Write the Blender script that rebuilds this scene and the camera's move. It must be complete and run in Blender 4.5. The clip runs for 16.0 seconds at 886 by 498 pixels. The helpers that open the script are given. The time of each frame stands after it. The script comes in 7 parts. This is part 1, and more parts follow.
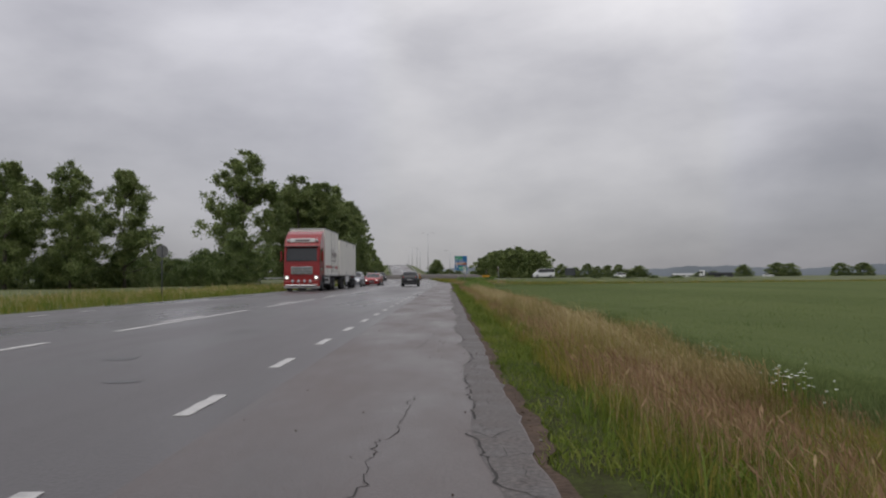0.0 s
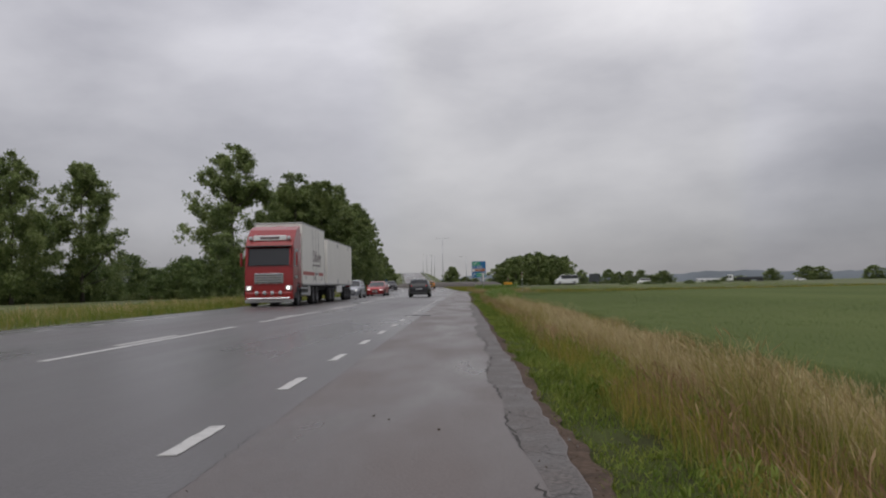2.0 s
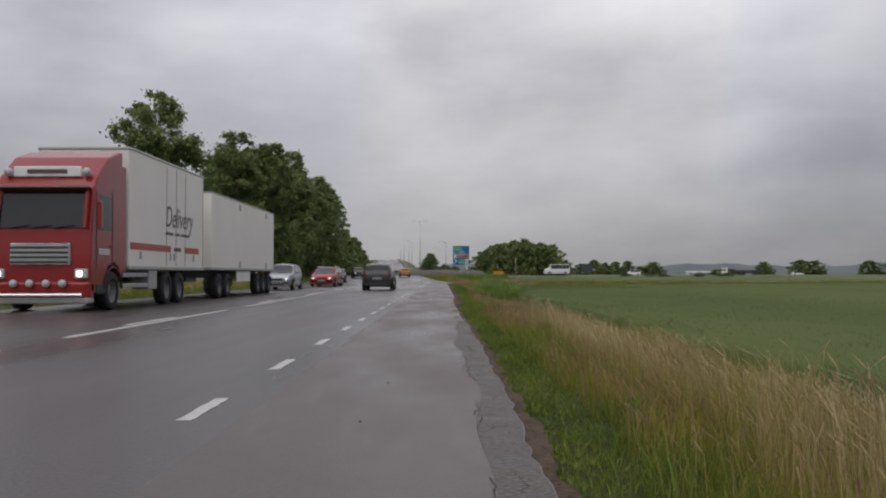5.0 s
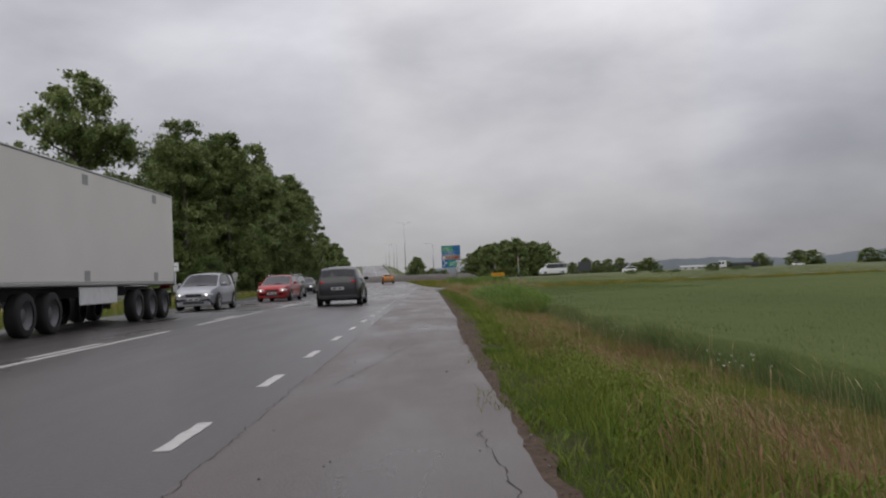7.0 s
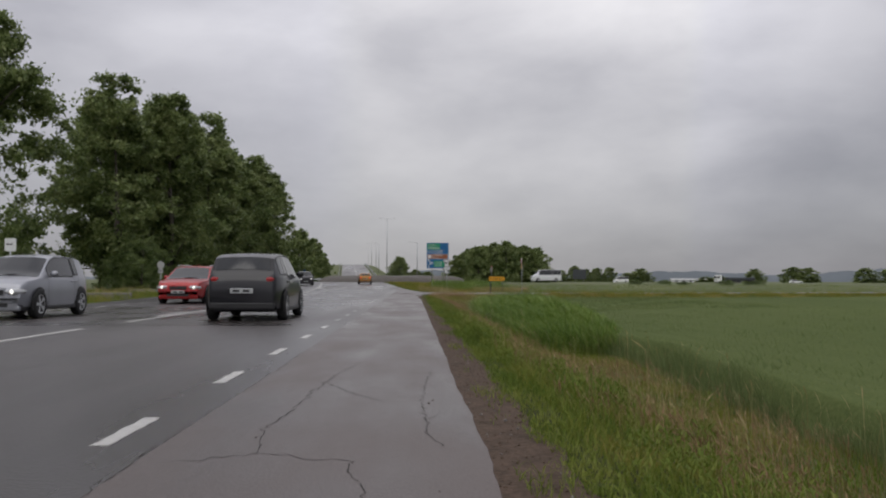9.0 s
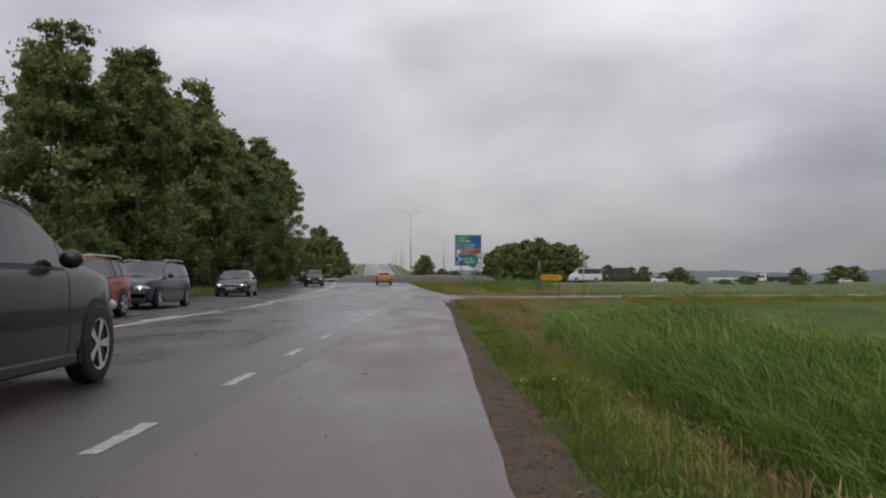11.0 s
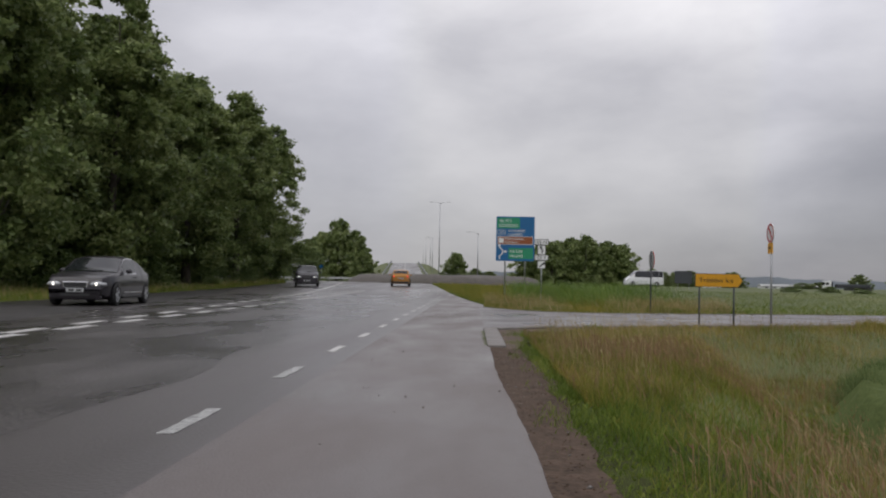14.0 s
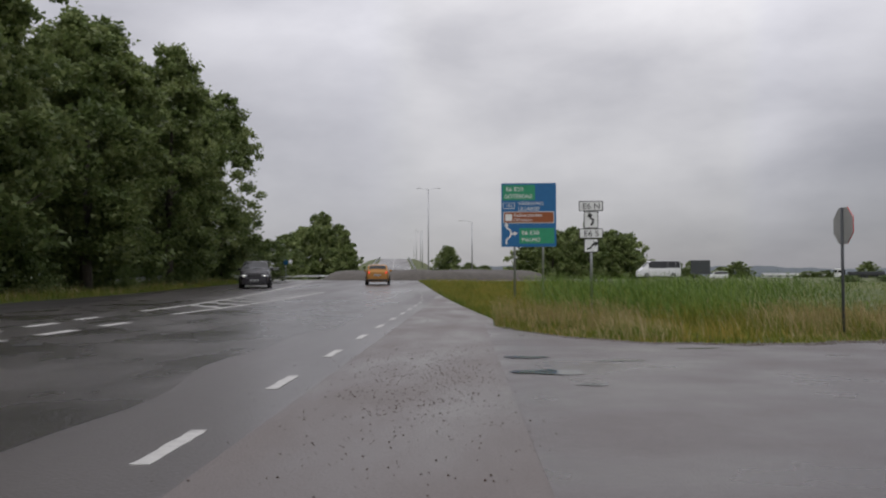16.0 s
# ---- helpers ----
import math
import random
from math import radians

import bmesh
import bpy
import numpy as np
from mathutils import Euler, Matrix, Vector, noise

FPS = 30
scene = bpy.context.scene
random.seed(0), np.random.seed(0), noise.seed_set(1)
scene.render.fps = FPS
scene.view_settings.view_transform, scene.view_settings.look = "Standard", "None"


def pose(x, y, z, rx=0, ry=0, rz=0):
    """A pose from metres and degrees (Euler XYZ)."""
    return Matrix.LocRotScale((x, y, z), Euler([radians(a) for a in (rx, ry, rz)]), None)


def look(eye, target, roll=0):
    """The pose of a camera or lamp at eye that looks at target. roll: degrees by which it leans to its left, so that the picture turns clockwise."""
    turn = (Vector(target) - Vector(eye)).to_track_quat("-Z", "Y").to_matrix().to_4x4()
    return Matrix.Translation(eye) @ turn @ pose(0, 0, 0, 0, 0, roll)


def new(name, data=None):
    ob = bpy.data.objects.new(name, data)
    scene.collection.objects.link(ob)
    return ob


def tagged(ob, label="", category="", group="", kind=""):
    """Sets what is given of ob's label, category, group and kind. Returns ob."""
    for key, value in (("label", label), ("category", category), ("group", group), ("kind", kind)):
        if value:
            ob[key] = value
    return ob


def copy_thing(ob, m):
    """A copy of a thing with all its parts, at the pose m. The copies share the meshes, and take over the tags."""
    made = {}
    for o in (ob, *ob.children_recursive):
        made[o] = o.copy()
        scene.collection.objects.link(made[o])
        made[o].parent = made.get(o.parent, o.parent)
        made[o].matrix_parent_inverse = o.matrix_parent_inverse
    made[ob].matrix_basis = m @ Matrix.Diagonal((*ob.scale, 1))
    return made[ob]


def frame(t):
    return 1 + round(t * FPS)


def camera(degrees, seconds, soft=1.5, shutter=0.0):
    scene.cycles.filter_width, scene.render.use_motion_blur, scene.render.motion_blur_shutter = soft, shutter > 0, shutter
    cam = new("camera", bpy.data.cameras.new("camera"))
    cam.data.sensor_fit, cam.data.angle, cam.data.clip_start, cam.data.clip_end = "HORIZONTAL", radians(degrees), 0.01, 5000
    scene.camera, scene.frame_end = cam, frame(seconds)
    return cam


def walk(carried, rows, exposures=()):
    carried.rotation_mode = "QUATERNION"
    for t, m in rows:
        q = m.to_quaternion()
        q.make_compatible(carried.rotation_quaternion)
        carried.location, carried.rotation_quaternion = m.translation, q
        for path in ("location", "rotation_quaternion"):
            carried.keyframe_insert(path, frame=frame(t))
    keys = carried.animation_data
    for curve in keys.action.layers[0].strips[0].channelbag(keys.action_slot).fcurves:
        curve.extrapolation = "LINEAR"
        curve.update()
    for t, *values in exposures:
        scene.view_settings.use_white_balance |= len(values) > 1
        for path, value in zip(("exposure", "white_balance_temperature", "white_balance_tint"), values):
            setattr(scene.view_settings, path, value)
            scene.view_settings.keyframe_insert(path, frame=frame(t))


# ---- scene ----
cam = camera(53.0, 16.0, 2.1)
PATH = [
    (0, (-0.205, 0.477, 0.861), (-0.2135, 2.476, 0.9257), -0.4),
    (0.5, (-0.204, 4.098, 0.924), (-0.1747, 6.097, 0.9771), -0.3),
    (1, (-0.144, 8.084, 0.9), (-0.1448, 10.083, 0.9639), 0.7),
    (1.5, (-0.193, 12.053, 0.892), (-0.2354, 14.05, 0.9651), 0.4),
    (2, (-0.3, 16.375, 0.875), (-0.3431, 18.371, 0.9582), -1.1),
    (2.5, (-0.269, 19.74, 0.903), (-0.2182, 21.738, 0.9685), -1.1),
    (3, (-0.236, 23.724, 0.922), (-0.2345, 25.722, 0.9833), 0.5),
    (3.5, (-0.272, 27.481, 0.939), (-0.2843, 29.479, 1.0106), 0.5),
    (4, (-0.227, 31.427, 0.954), (-0.2193, 33.425, 1.0248), -1.9),
    (4.2, (-0.223, 32.972, 0.944), (-0.2145, 34.971, 0.991), -0.8),
    (6.3, (-0.338, 49.637, 0.916), (-0.3496, 51.635, 0.9915), 0.5),
    (6.5, (-0.326, 51.006, 0.941), (-0.3814, 53.003, 1.0064), 0.6),
    (7, (-0.338, 55.02, 0.917), (-0.3049, 57.018, 0.9825), -2.3),
    (7.5, (-0.34, 58.792, 0.899), (-0.3523, 60.79, 0.9698), -0.6),
    (8, (-0.266, 62.557, 0.901), (-0.2044, 64.553, 0.9695), -0.0),
    (8.5, (-0.276, 66.5, 0.873), (-0.3076, 68.497, 0.95), -0.0),
    (9, (-0.166, 70.113, 0.919), (-0.099, 72.109, 0.9898), 0.2),
    (11.3, (-0.069, 87.759, 0.894), (-0.0844, 89.757, 0.9648), 0.2),
    (11.5, (-0.054, 89.253, 0.898), (-0.0948, 91.251, 0.9573), 0.7),
    (12, (-0.022, 93.312, 0.896), (-0.032, 95.31, 0.9607), 1.1),
    (12.5, (-0.054, 97.111, 0.899), (-0.0948, 99.108, 0.9714), 0.5),
    (13, (-0.088, 101.203, 0.886), (-0.1465, 103.199, 0.9661), -0.2),
    (13.5, (-0.144, 104.98, 0.906), (-0.1594, 106.978, 0.9838), 0.0),
    (14, (-0.136, 109.012, 0.91), (-0.203, 111.008, 0.9824), 1.1),
    (14.5, (-0.206, 112.838, 0.894), (-0.216, 114.836, 0.9695), 0.1),
    (15, (-0.206, 116.84, 0.925), (-0.2522, 118.837, 0.9997), -0.3),
    (15.5, (-0.269, 120.65, 0.906), (-0.299, 122.648, 0.9699), 1.1),
    (16, (-0.263, 124.678, 0.936), (-0.313, 126.675, 0.9991), -0.1),
]
walk(cam, [(t, look(eye, target, roll)) for t, eye, target, roll in PATH], [(0.0, 0.0), (9.0, 0.03), (11.5, 0.09), (16.0, 0.10)])


# ---------------------------------------------------------------- light
SUN_EL, SUN_AZ = 52.0, 200.0
world = bpy.data.worlds.new("overcast_sky")
scene.world = world
world.use_nodes = True
wn, wl = world.node_tree.nodes, world.node_tree.links
wn.clear()


def wnode(kind, **values):
    n = wn.new(kind)
    for k, v in values.items():
        n.inputs[k].default_value = v
    return n


w_out = wn.new("ShaderNodeOutputWorld")
w_bg = wn.new("ShaderNodeBackground")
w_bg.inputs["Strength"].default_value = 0.10
sky = wn.new("ShaderNodeTexSky")
sky.sky_type = "NISHITA"
sky.sun_disc = False
sky.sun_elevation, sky.sun_rotation = radians(SUN_EL), radians(SUN_AZ)
w_co = wn.new("ShaderNodeTexCoord")
w_map = wnode("ShaderNodeMapping", Scale=(1.26, 1.26, 2.8), Location=(7.3, 2.13, 1.2))
wl.new(w_co.outputs["Generated"], w_map.inputs["Vector"])
w_n1 = wnode("ShaderNodeTexNoise", Scale=3.4, Detail=6.0, Roughness=0.50, Distortion=0.12)
w_n2 = wnode("ShaderNodeTexNoise", Scale=0.9, Detail=2.0, Roughness=0.45)
wl.new(w_map.outputs["Vector"], w_n1.inputs["Vector"])
wl.new(w_map.outputs["Vector"], w_n2.inputs["Vector"])
w_add = wn.new("ShaderNodeMath")
w_add.operation = "ADD"
wl.new(w_n1.outputs["Fac"], w_add.inputs[0])
wl.new(w_n2.outputs["Fac"], w_add.inputs[1])
w_cloud = wn.new("ShaderNodeValToRGB")
e = w_cloud.color_ramp.elements
e[0].position, e[0].color = 0.40, (0.775, 0.762, 0.81, 1)
e[1].position, e[1].color = 0.60, (1.175, 1.150, 1.185, 1)
w_half = wn.new("ShaderNodeMath")
w_half.operation = "MULTIPLY"
w_half.inputs[1].default_value = 0.5
wl.new(w_add.outputs[0], w_half.inputs[0])
wl.new(w_half.outputs[0], w_cloud.inputs["Fac"])
# an overcast sky is about three times as bright overhead as at the horizon
w_sep = wn.new("ShaderNodeSeparateXYZ")
wl.new(w_co.outputs["Generated"], w_sep.inputs[0])
w_hor = wn.new("ShaderNodeValToRGB")
e = w_hor.color_ramp.elements
e.new(0.28)
for el, p, v in zip(e, (0.0, 0.28, 1.0), (3.45, 7.35, 12.0)):
    el.position, el.color = p, (v, v, v, 1)
wl.new(w_sep.outputs["Z"], w_hor.inputs["Fac"])
w_mul = wn.new("ShaderNodeMix")
w_mul.data_type, w_mul.blend_type = "RGBA", "MULTIPLY"
w_mul.inputs["Factor"].default_value = 1.0
wl.new(w_cloud.outputs["Color"], w_mul.inputs["A"])
wl.new(w_hor.outputs["Color"], w_mul.inputs["B"])
# thinner cloud ahead, rain to both sides
w_side = wn.new("ShaderNodeMath")
w_side.operation = "MULTIPLY_ADD"
w_side.inputs[1].default_value, w_side.inputs[2].default_value = 0.63, 0.5
wl.new(w_sep.outputs["X"], w_side.inputs[0])
w_east = wn.new("ShaderNodeValToRGB")
w_east.color_ramp.interpolation = "B_SPLINE"
e = w_east.color_ramp.elements
while len(e) < 5:
    e.new(0.5)
for el, (p, v) in zip(e, ((0.12, 0.80), (0.40, 0.90), (0.60, 1.24), (0.68, 1.06), (0.80, 0.66))):
    el.position, el.color = p, (v * 0.980, v * 0.986, v * 1.018, 1)
w_mul2 = wn.new("ShaderNodeMix")
w_mul2.data_type, w_mul2.blend_type = "RGBA", "MULTIPLY"
w_mul2.inputs["Factor"].default_value = 1.0
wl.new(w_mul.outputs["Result"], w_mul2.inputs["A"])
wl.new(w_side.outputs[0], w_east.inputs["Fac"])
wl.new(w_east.outputs["Color"], w_mul2.inputs["B"])
w_mix = wn.new("ShaderNodeMix")
w_mix.data_type = "RGBA"
w_mix.inputs["Factor"].default_value = 0.94
wl.new(sky.outputs["Color"], w_mix.inputs["A"])
wl.new(w_mul2.outputs["Result"], w_mix.inputs["B"])
wl.new(w_mix.outputs["Result"], w_bg.inputs["Color"])
wl.new(w_bg.outputs["Background"], w_out.inputs["Surface"])

sun = new("sun", bpy.data.lights.new("sun", "SUN"))
sun.data.energy, sun.data.angle, sun.data.color = 0.6, radians(40), (1.0, 0.97, 0.93)
sun.rotation_euler = (radians(90 - SUN_EL), 0, radians(180 - SUN_AZ))


# ---------------------------------------------------------------- materials
def material(name, rough=0.8, metal=0.0, spec=0.5):
    m = bpy.data.materials.new(name)
    m.use_nodes = True
    b = m.node_tree.nodes["Principled BSDF"]
    b.inputs["Roughness"].default_value = rough
    b.inputs["Metallic"].default_value = metal
    b.inputs["Specular IOR Level"].default_value = spec
    return m, b, m.node_tree.nodes, m.node_tree.links


def ramp(nodes, stops):
    r = nodes.new("ShaderNodeValToRGB")
    els = r.color_ramp.elements
    while len(els) < len(stops):
        els.new(0.5)
    for el, (p, c) in zip(els, stops):
        el.position, el.color = p, (*c, 1)
    return r


def grainy(name, stops, scale=4.0, rough=0.8, fine=60.0, fine_amount=0.35, bump=0.2, metal=0.0, detail=6.0, stretch=(1, 1, 1), rough_var=0.0, spec=0.5, coat=0.0):
    """A surface with large stains and a fine grain, in metres."""
    m, b, n, l = material(name, rough, metal, spec)
    co = n.new("ShaderNodeTexCoord")
    mp = n.new("ShaderNodeMapping")
    mp.inputs["Scale"].default_value = stretch
    l.new(co.outputs["Object"], mp.inputs["Vector"])
    big = n.new("ShaderNodeTexNoise")
    big.inputs["Scale"].default_value, big.inputs["Detail"].default_value = scale, detail
    l.new(mp.outputs["Vector"], big.inputs["Vector"])
    small = n.new("ShaderNodeTexNoise")
    small.inputs["Scale"].default_value, small.inputs["Detail"].default_value = fine, 3.0
    l.new(co.outputs["Object"], small.inputs["Vector"])
    mix = n.new("ShaderNodeMix")
    mix.inputs["Factor"].default_value = fine_amount
    l.new(big.outputs["Fac"], mix.inputs["A"])
    l.new(small.outputs["Fac"], mix.inputs["B"])
    r = ramp(n, stops)
    l.new(mix.outputs["Result"], r.inputs["Fac"])
    l.new(r.outputs["Color"], b.inputs["Base Color"])
    if bump:
        bp = n.new("ShaderNodeBump")
        bp.inputs["Strength"].default_value, bp.inputs["Distance"].default_value = bump, 0.01
        l.new(small.outputs["Fac"], bp.inputs["Height"])
        l.new(bp.outputs["Normal"], b.inputs["Normal"])
    if rough_var:
        mr = n.new("ShaderNodeMapRange")
        mr.inputs["From Min"].default_value, mr.inputs["From Max"].default_value = 0.3, 0.7
        mr.inputs["To Min"].default_value, mr.inputs["To Max"].default_value = rough - rough_var, rough + rough_var
        l.new(big.outputs["Fac"], mr.inputs["Value"])
        l.new(mr.outputs["Result"], b.inputs["Roughness"])
    if coat:
        b.inputs["Coat Weight"].default_value, b.inputs["Coat Roughness"].default_value = coat, 0.08
    return m


def leafy(name, stops, rough=0.6, translucent=0.25, patch=0.25, spec=0.18):
    """Blades and leaves: the colour varies from piece to piece and in patches."""
    m, b, n, l = material(name, rough, 0.0, spec)
    geo = n.new("ShaderNodeNewGeometry")
    co = n.new("ShaderNodeTexCoord")
    big = n.new("ShaderNodeTexNoise")
    big.inputs["Scale"].default_value, big.inputs["Detail"].default_value = patch, 3.0
    l.new(co.outputs["Object"], big.inputs["Vector"])
    mix = n.new("ShaderNodeMix")
    mix.inputs["Factor"].default_value = 0.5
    wide = n.new("ShaderNodeMapRange")
    wide.inputs["From Min"].default_value, wide.inputs["From Max"].default_value = 0.32, 0.68
    l.new(big.outputs["Fac"], wide.inputs["Value"])
    l.new(wide.outputs["Result"], mix.inputs["A"])
    l.new(geo.outputs["Random Per Island"], mix.inputs["B"])
    r = ramp(n, stops)
    l.new(mix.outputs["Result"], r.inputs["Fac"])
    l.new(r.outputs["Color"], b.inputs["Base Color"])
    tr = n.new("ShaderNodeBsdfTranslucent")
    l.new(r.outputs["Color"], tr.inputs["Color"])
    ms = n.new("ShaderNodeMixShader")
    ms.inputs["Fac"].default_value = translucent
    l.new(b.outputs["BSDF"], ms.inputs[1])
    l.new(tr.outputs["BSDF"], ms.inputs[2])
    l.new(ms.outputs["Shader"], n["Material Output"].inputs["Surface"])
    return m


def plain(name, c, rough=0.5, metal=0.0, var=0.12, scale=6.0, coat=0.0, bump=0.0):
    lo = tuple(v * (1 - var) for v in c)
    hi = tuple(min(1, v * (1 + var)) for v in c)
    return grainy(name, [(0.3, lo), (0.7, hi)], scale=scale, rough=rough, metal=metal, bump=bump, fine=90, coat=coat)


def glow(name, c, strength):
    m, b, n, l = material(name, 0.3)
    b.inputs["Base Color"].default_value = (*c, 1)
    b.inputs["Emission Color"].default_value = (*c, 1)
    b.inputs["Emission Strength"].default_value = strength
    return m


M_ASPHALT = grainy("wet_asphalt", [(0.28, (0.0199, 0.0169, 0.0169)), (0.5, (0.0506, 0.0440, 0.0432)), (0.72, (0.0939, 0.0821, 0.0796))], scale=0.35, fine=38, fine_amount=0.5, rough=0.34, rough_var=0.15, bump=0.35, stretch=(1, 0.12, 1))
M_SHOULDER = grainy("old_shoulder_asphalt", [(0.32, (0.0368, 0.0286, 0.0256)), (0.48, (0.0756, 0.0601, 0.0552)), (0.68, (0.1302, 0.1044, 0.0946))], scale=1.1, fine=60, fine_amount=0.55, rough=0.43, rough_var=0.16, bump=0.5, stretch=(1, 0.3, 1))


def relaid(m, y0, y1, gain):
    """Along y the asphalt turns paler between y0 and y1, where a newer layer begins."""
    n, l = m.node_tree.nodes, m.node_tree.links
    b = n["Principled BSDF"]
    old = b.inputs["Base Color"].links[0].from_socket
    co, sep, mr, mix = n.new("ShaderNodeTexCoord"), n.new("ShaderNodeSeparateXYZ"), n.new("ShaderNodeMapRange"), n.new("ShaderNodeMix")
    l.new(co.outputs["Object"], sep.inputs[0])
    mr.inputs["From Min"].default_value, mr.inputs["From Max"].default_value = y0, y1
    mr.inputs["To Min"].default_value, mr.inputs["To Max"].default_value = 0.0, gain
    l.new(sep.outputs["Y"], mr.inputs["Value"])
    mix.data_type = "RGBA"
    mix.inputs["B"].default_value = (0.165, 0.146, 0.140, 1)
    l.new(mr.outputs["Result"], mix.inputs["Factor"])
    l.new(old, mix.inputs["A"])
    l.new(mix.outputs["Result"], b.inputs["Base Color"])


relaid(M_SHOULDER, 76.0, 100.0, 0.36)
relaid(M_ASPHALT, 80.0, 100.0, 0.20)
M_SIDE = grainy("puddled_side_road_asphalt", [(0.3, (0.0525, 0.0453, 0.0453)), (0.5, (0.0893, 0.0768, 0.0758)), (0.7, (0.1418, 0.1231, 0.1202))], scale=0.6, fine=60, fine_amount=0.5, rough=0.38, rough_var=0.2, bump=0.45)
M_COARSE = grainy("coarse_worn_asphalt", [(0.38, (0.0099, 0.0085, 0.0076)), (0.5, (0.0393, 0.0338, 0.0323)), (0.63, (0.1025, 0.0892, 0.0853))], scale=0.8, fine=26, fine_amount=0.74, rough=0.29, rough_var=0.10, bump=0.9, stretch=(1, 0.4, 1))
M_PAINT = grainy("worn_road_paint", [(0.25, (0.2112, 0.2068, 0.1980)), (0.45, (0.4312, 0.4224, 0.4048)), (0.7, (0.5632, 0.5544, 0.5280))], scale=9, fine=150, fine_amount=0.4, rough=0.5, bump=0.2)
M_PAINT_WORN = grainy("thin_worn_road_paint", [(0.35, (0.085, 0.083, 0.082)), (0.5, (0.30, 0.30, 0.29)), (0.7, (0.55, 0.55, 0.53))], scale=14, fine=60, fine_amount=0.5, rough=0.5, bump=0.2)
M_BROKEN = grainy("crumbling_asphalt", [(0.32, (0.0276, 0.0230, 0.0207)), (0.5, (0.0713, 0.0609, 0.0552)), (0.68, (0.1437, 0.1242, 0.1127))], scale=3.0, fine=34, fine_amount=0.65, rough=0.6, rough_var=0.15, bump=1.0)
M_BAY = grainy("newer_dark_asphalt", [(0.3, (0.0147, 0.0128, 0.0128)), (0.5, (0.0315, 0.0276, 0.0266)), (0.7, (0.0578, 0.0502, 0.0483))], scale=0.5, fine=34, fine_amount=0.5, rough=0.42, rough_var=0.12, bump=0.5, stretch=(1, 0.3, 1))
M_WATER = plain("standing_water", (0.020, 0.022, 0.026), 0.14, var=0.05)
M_CRACK = plain("crack_shadow", (0.028, 0.025, 0.022), 0.9)
M_TAR = plain("tar_patch", (0.035, 0.034, 0.034), 0.35)
M_SOIL = grainy("damp_gravelly_soil", [(0.3, (0.0350, 0.0238, 0.0163)), (0.7, (0.1187, 0.0825, 0.0600))], scale=5, fine=30, fine_amount=0.55, rough=0.9, bump=0.8, spec=0.15)
M_TRODDEN = grainy("trodden_sandy_soil", [(0.25, (0.050, 0.035, 0.025)), (0.5, (0.105, 0.078, 0.058)), (0.75, (0.170, 0.130, 0.098))], scale=2.2, fine=30, fine_amount=0.55, rough=0.85, bump=0.8, spec=0.2)
M_MOSS = grainy("mossy_earth", [(0.3, (0.026, 0.022, 0.012)), (0.5, (0.045, 0.052, 0.016)), (0.7, (0.075, 0.095, 0.024))], scale=3, fine=40, fine_amount=0.5, rough=0.95, bump=0.9, spec=0.1)
M_GROUND = grainy("grassland", [(0.3, (0.050, 0.070, 0.020)), (0.55, (0.095, 0.112, 0.034)), (0.75, (0.17, 0.155, 0.062))], scale=0.08, fine=14, fine_amount=0.4, rough=0.9, bump=0.6)
M_CROP = grainy("young_grain_crop", [(0.34, (0.062, 0.084, 0.028)), (0.5, (0.092, 0.117, 0.041)), (0.68, (0.126, 0.146, 0.056))], scale=0.10, fine=22, fine_amount=0.55, rough=1.0, bump=1.0, stretch=(1, 0.2, 1), spec=0.05)
M_GREEN = leafy("green_grass_blades", [(0.2, (0.082, 0.128, 0.018)), (0.5, (0.145, 0.200, 0.030)), (0.8, (0.235, 0.260, 0.058))], patch=0.6, translucent=0.35)
M_LUSH = leafy("lush_undergrowth", [(0.15, (0.095, 0.138, 0.020)), (0.4, (0.180, 0.200, 0.032)), (0.65, (0.285, 0.245, 0.048)), (0.88, (0.400, 0.300, 0.085))], patch=0.7, translucent=0.35)
M_MEADOW = leafy("mixed_green_undergrowth", [(0.15, (0.070, 0.125, 0.016)), (0.42, (0.140, 0.195, 0.028)), (0.68, (0.220, 0.225, 0.042)), (0.90, (0.330, 0.250, 0.075))], patch=0.9, translucent=0.35)
M_DRY = leafy("dry_grass_blades", [(0.25, (0.2772, 0.2058, 0.0882)), (0.5, (0.4200, 0.3234, 0.1596)), (0.8, (0.5712, 0.4704, 0.2772))], translucent=0.3)
M_STEM = leafy("yellowing_grass_stems", [(0.25, (0.135, 0.165, 0.024)), (0.5, (0.255, 0.242, 0.050)), (0.8, (0.430, 0.355, 0.120))], translucent=0.3, patch=0.5)
M_WEED = leafy("yellow_green_weed_leaves", [(0.2, (0.088, 0.140, 0.020)), (0.6, (0.160, 0.210, 0.034)), (0.85, (0.235, 0.262, 0.060))], translucent=0.35)
M_RUST = leafy("reddish_grass_heads", [(0.2, (0.20, 0.115, 0.065)), (0.55, (0.330, 0.205, 0.120)), (0.85, (0.46, 0.34, 0.19))])
M_REED = leafy("reed_leaves", [(0.2, (0.062, 0.120, 0.018)), (0.5, (0.140, 0.225, 0.036)), (0.8, (0.270, 0.345, 0.085))], rough=0.5, translucent=0.35, spec=0.3)
M_WHEAT = leafy("grain_blades", [(0.2, (0.115, 0.165, 0.058)), (0.6, (0.170, 0.215, 0.082)), (0.85, (0.225, 0.262, 0.112))], translucent=0.5)
M_FLOWER = plain("white_flower_heads", (0.72, 0.74, 0.66), 0.7)
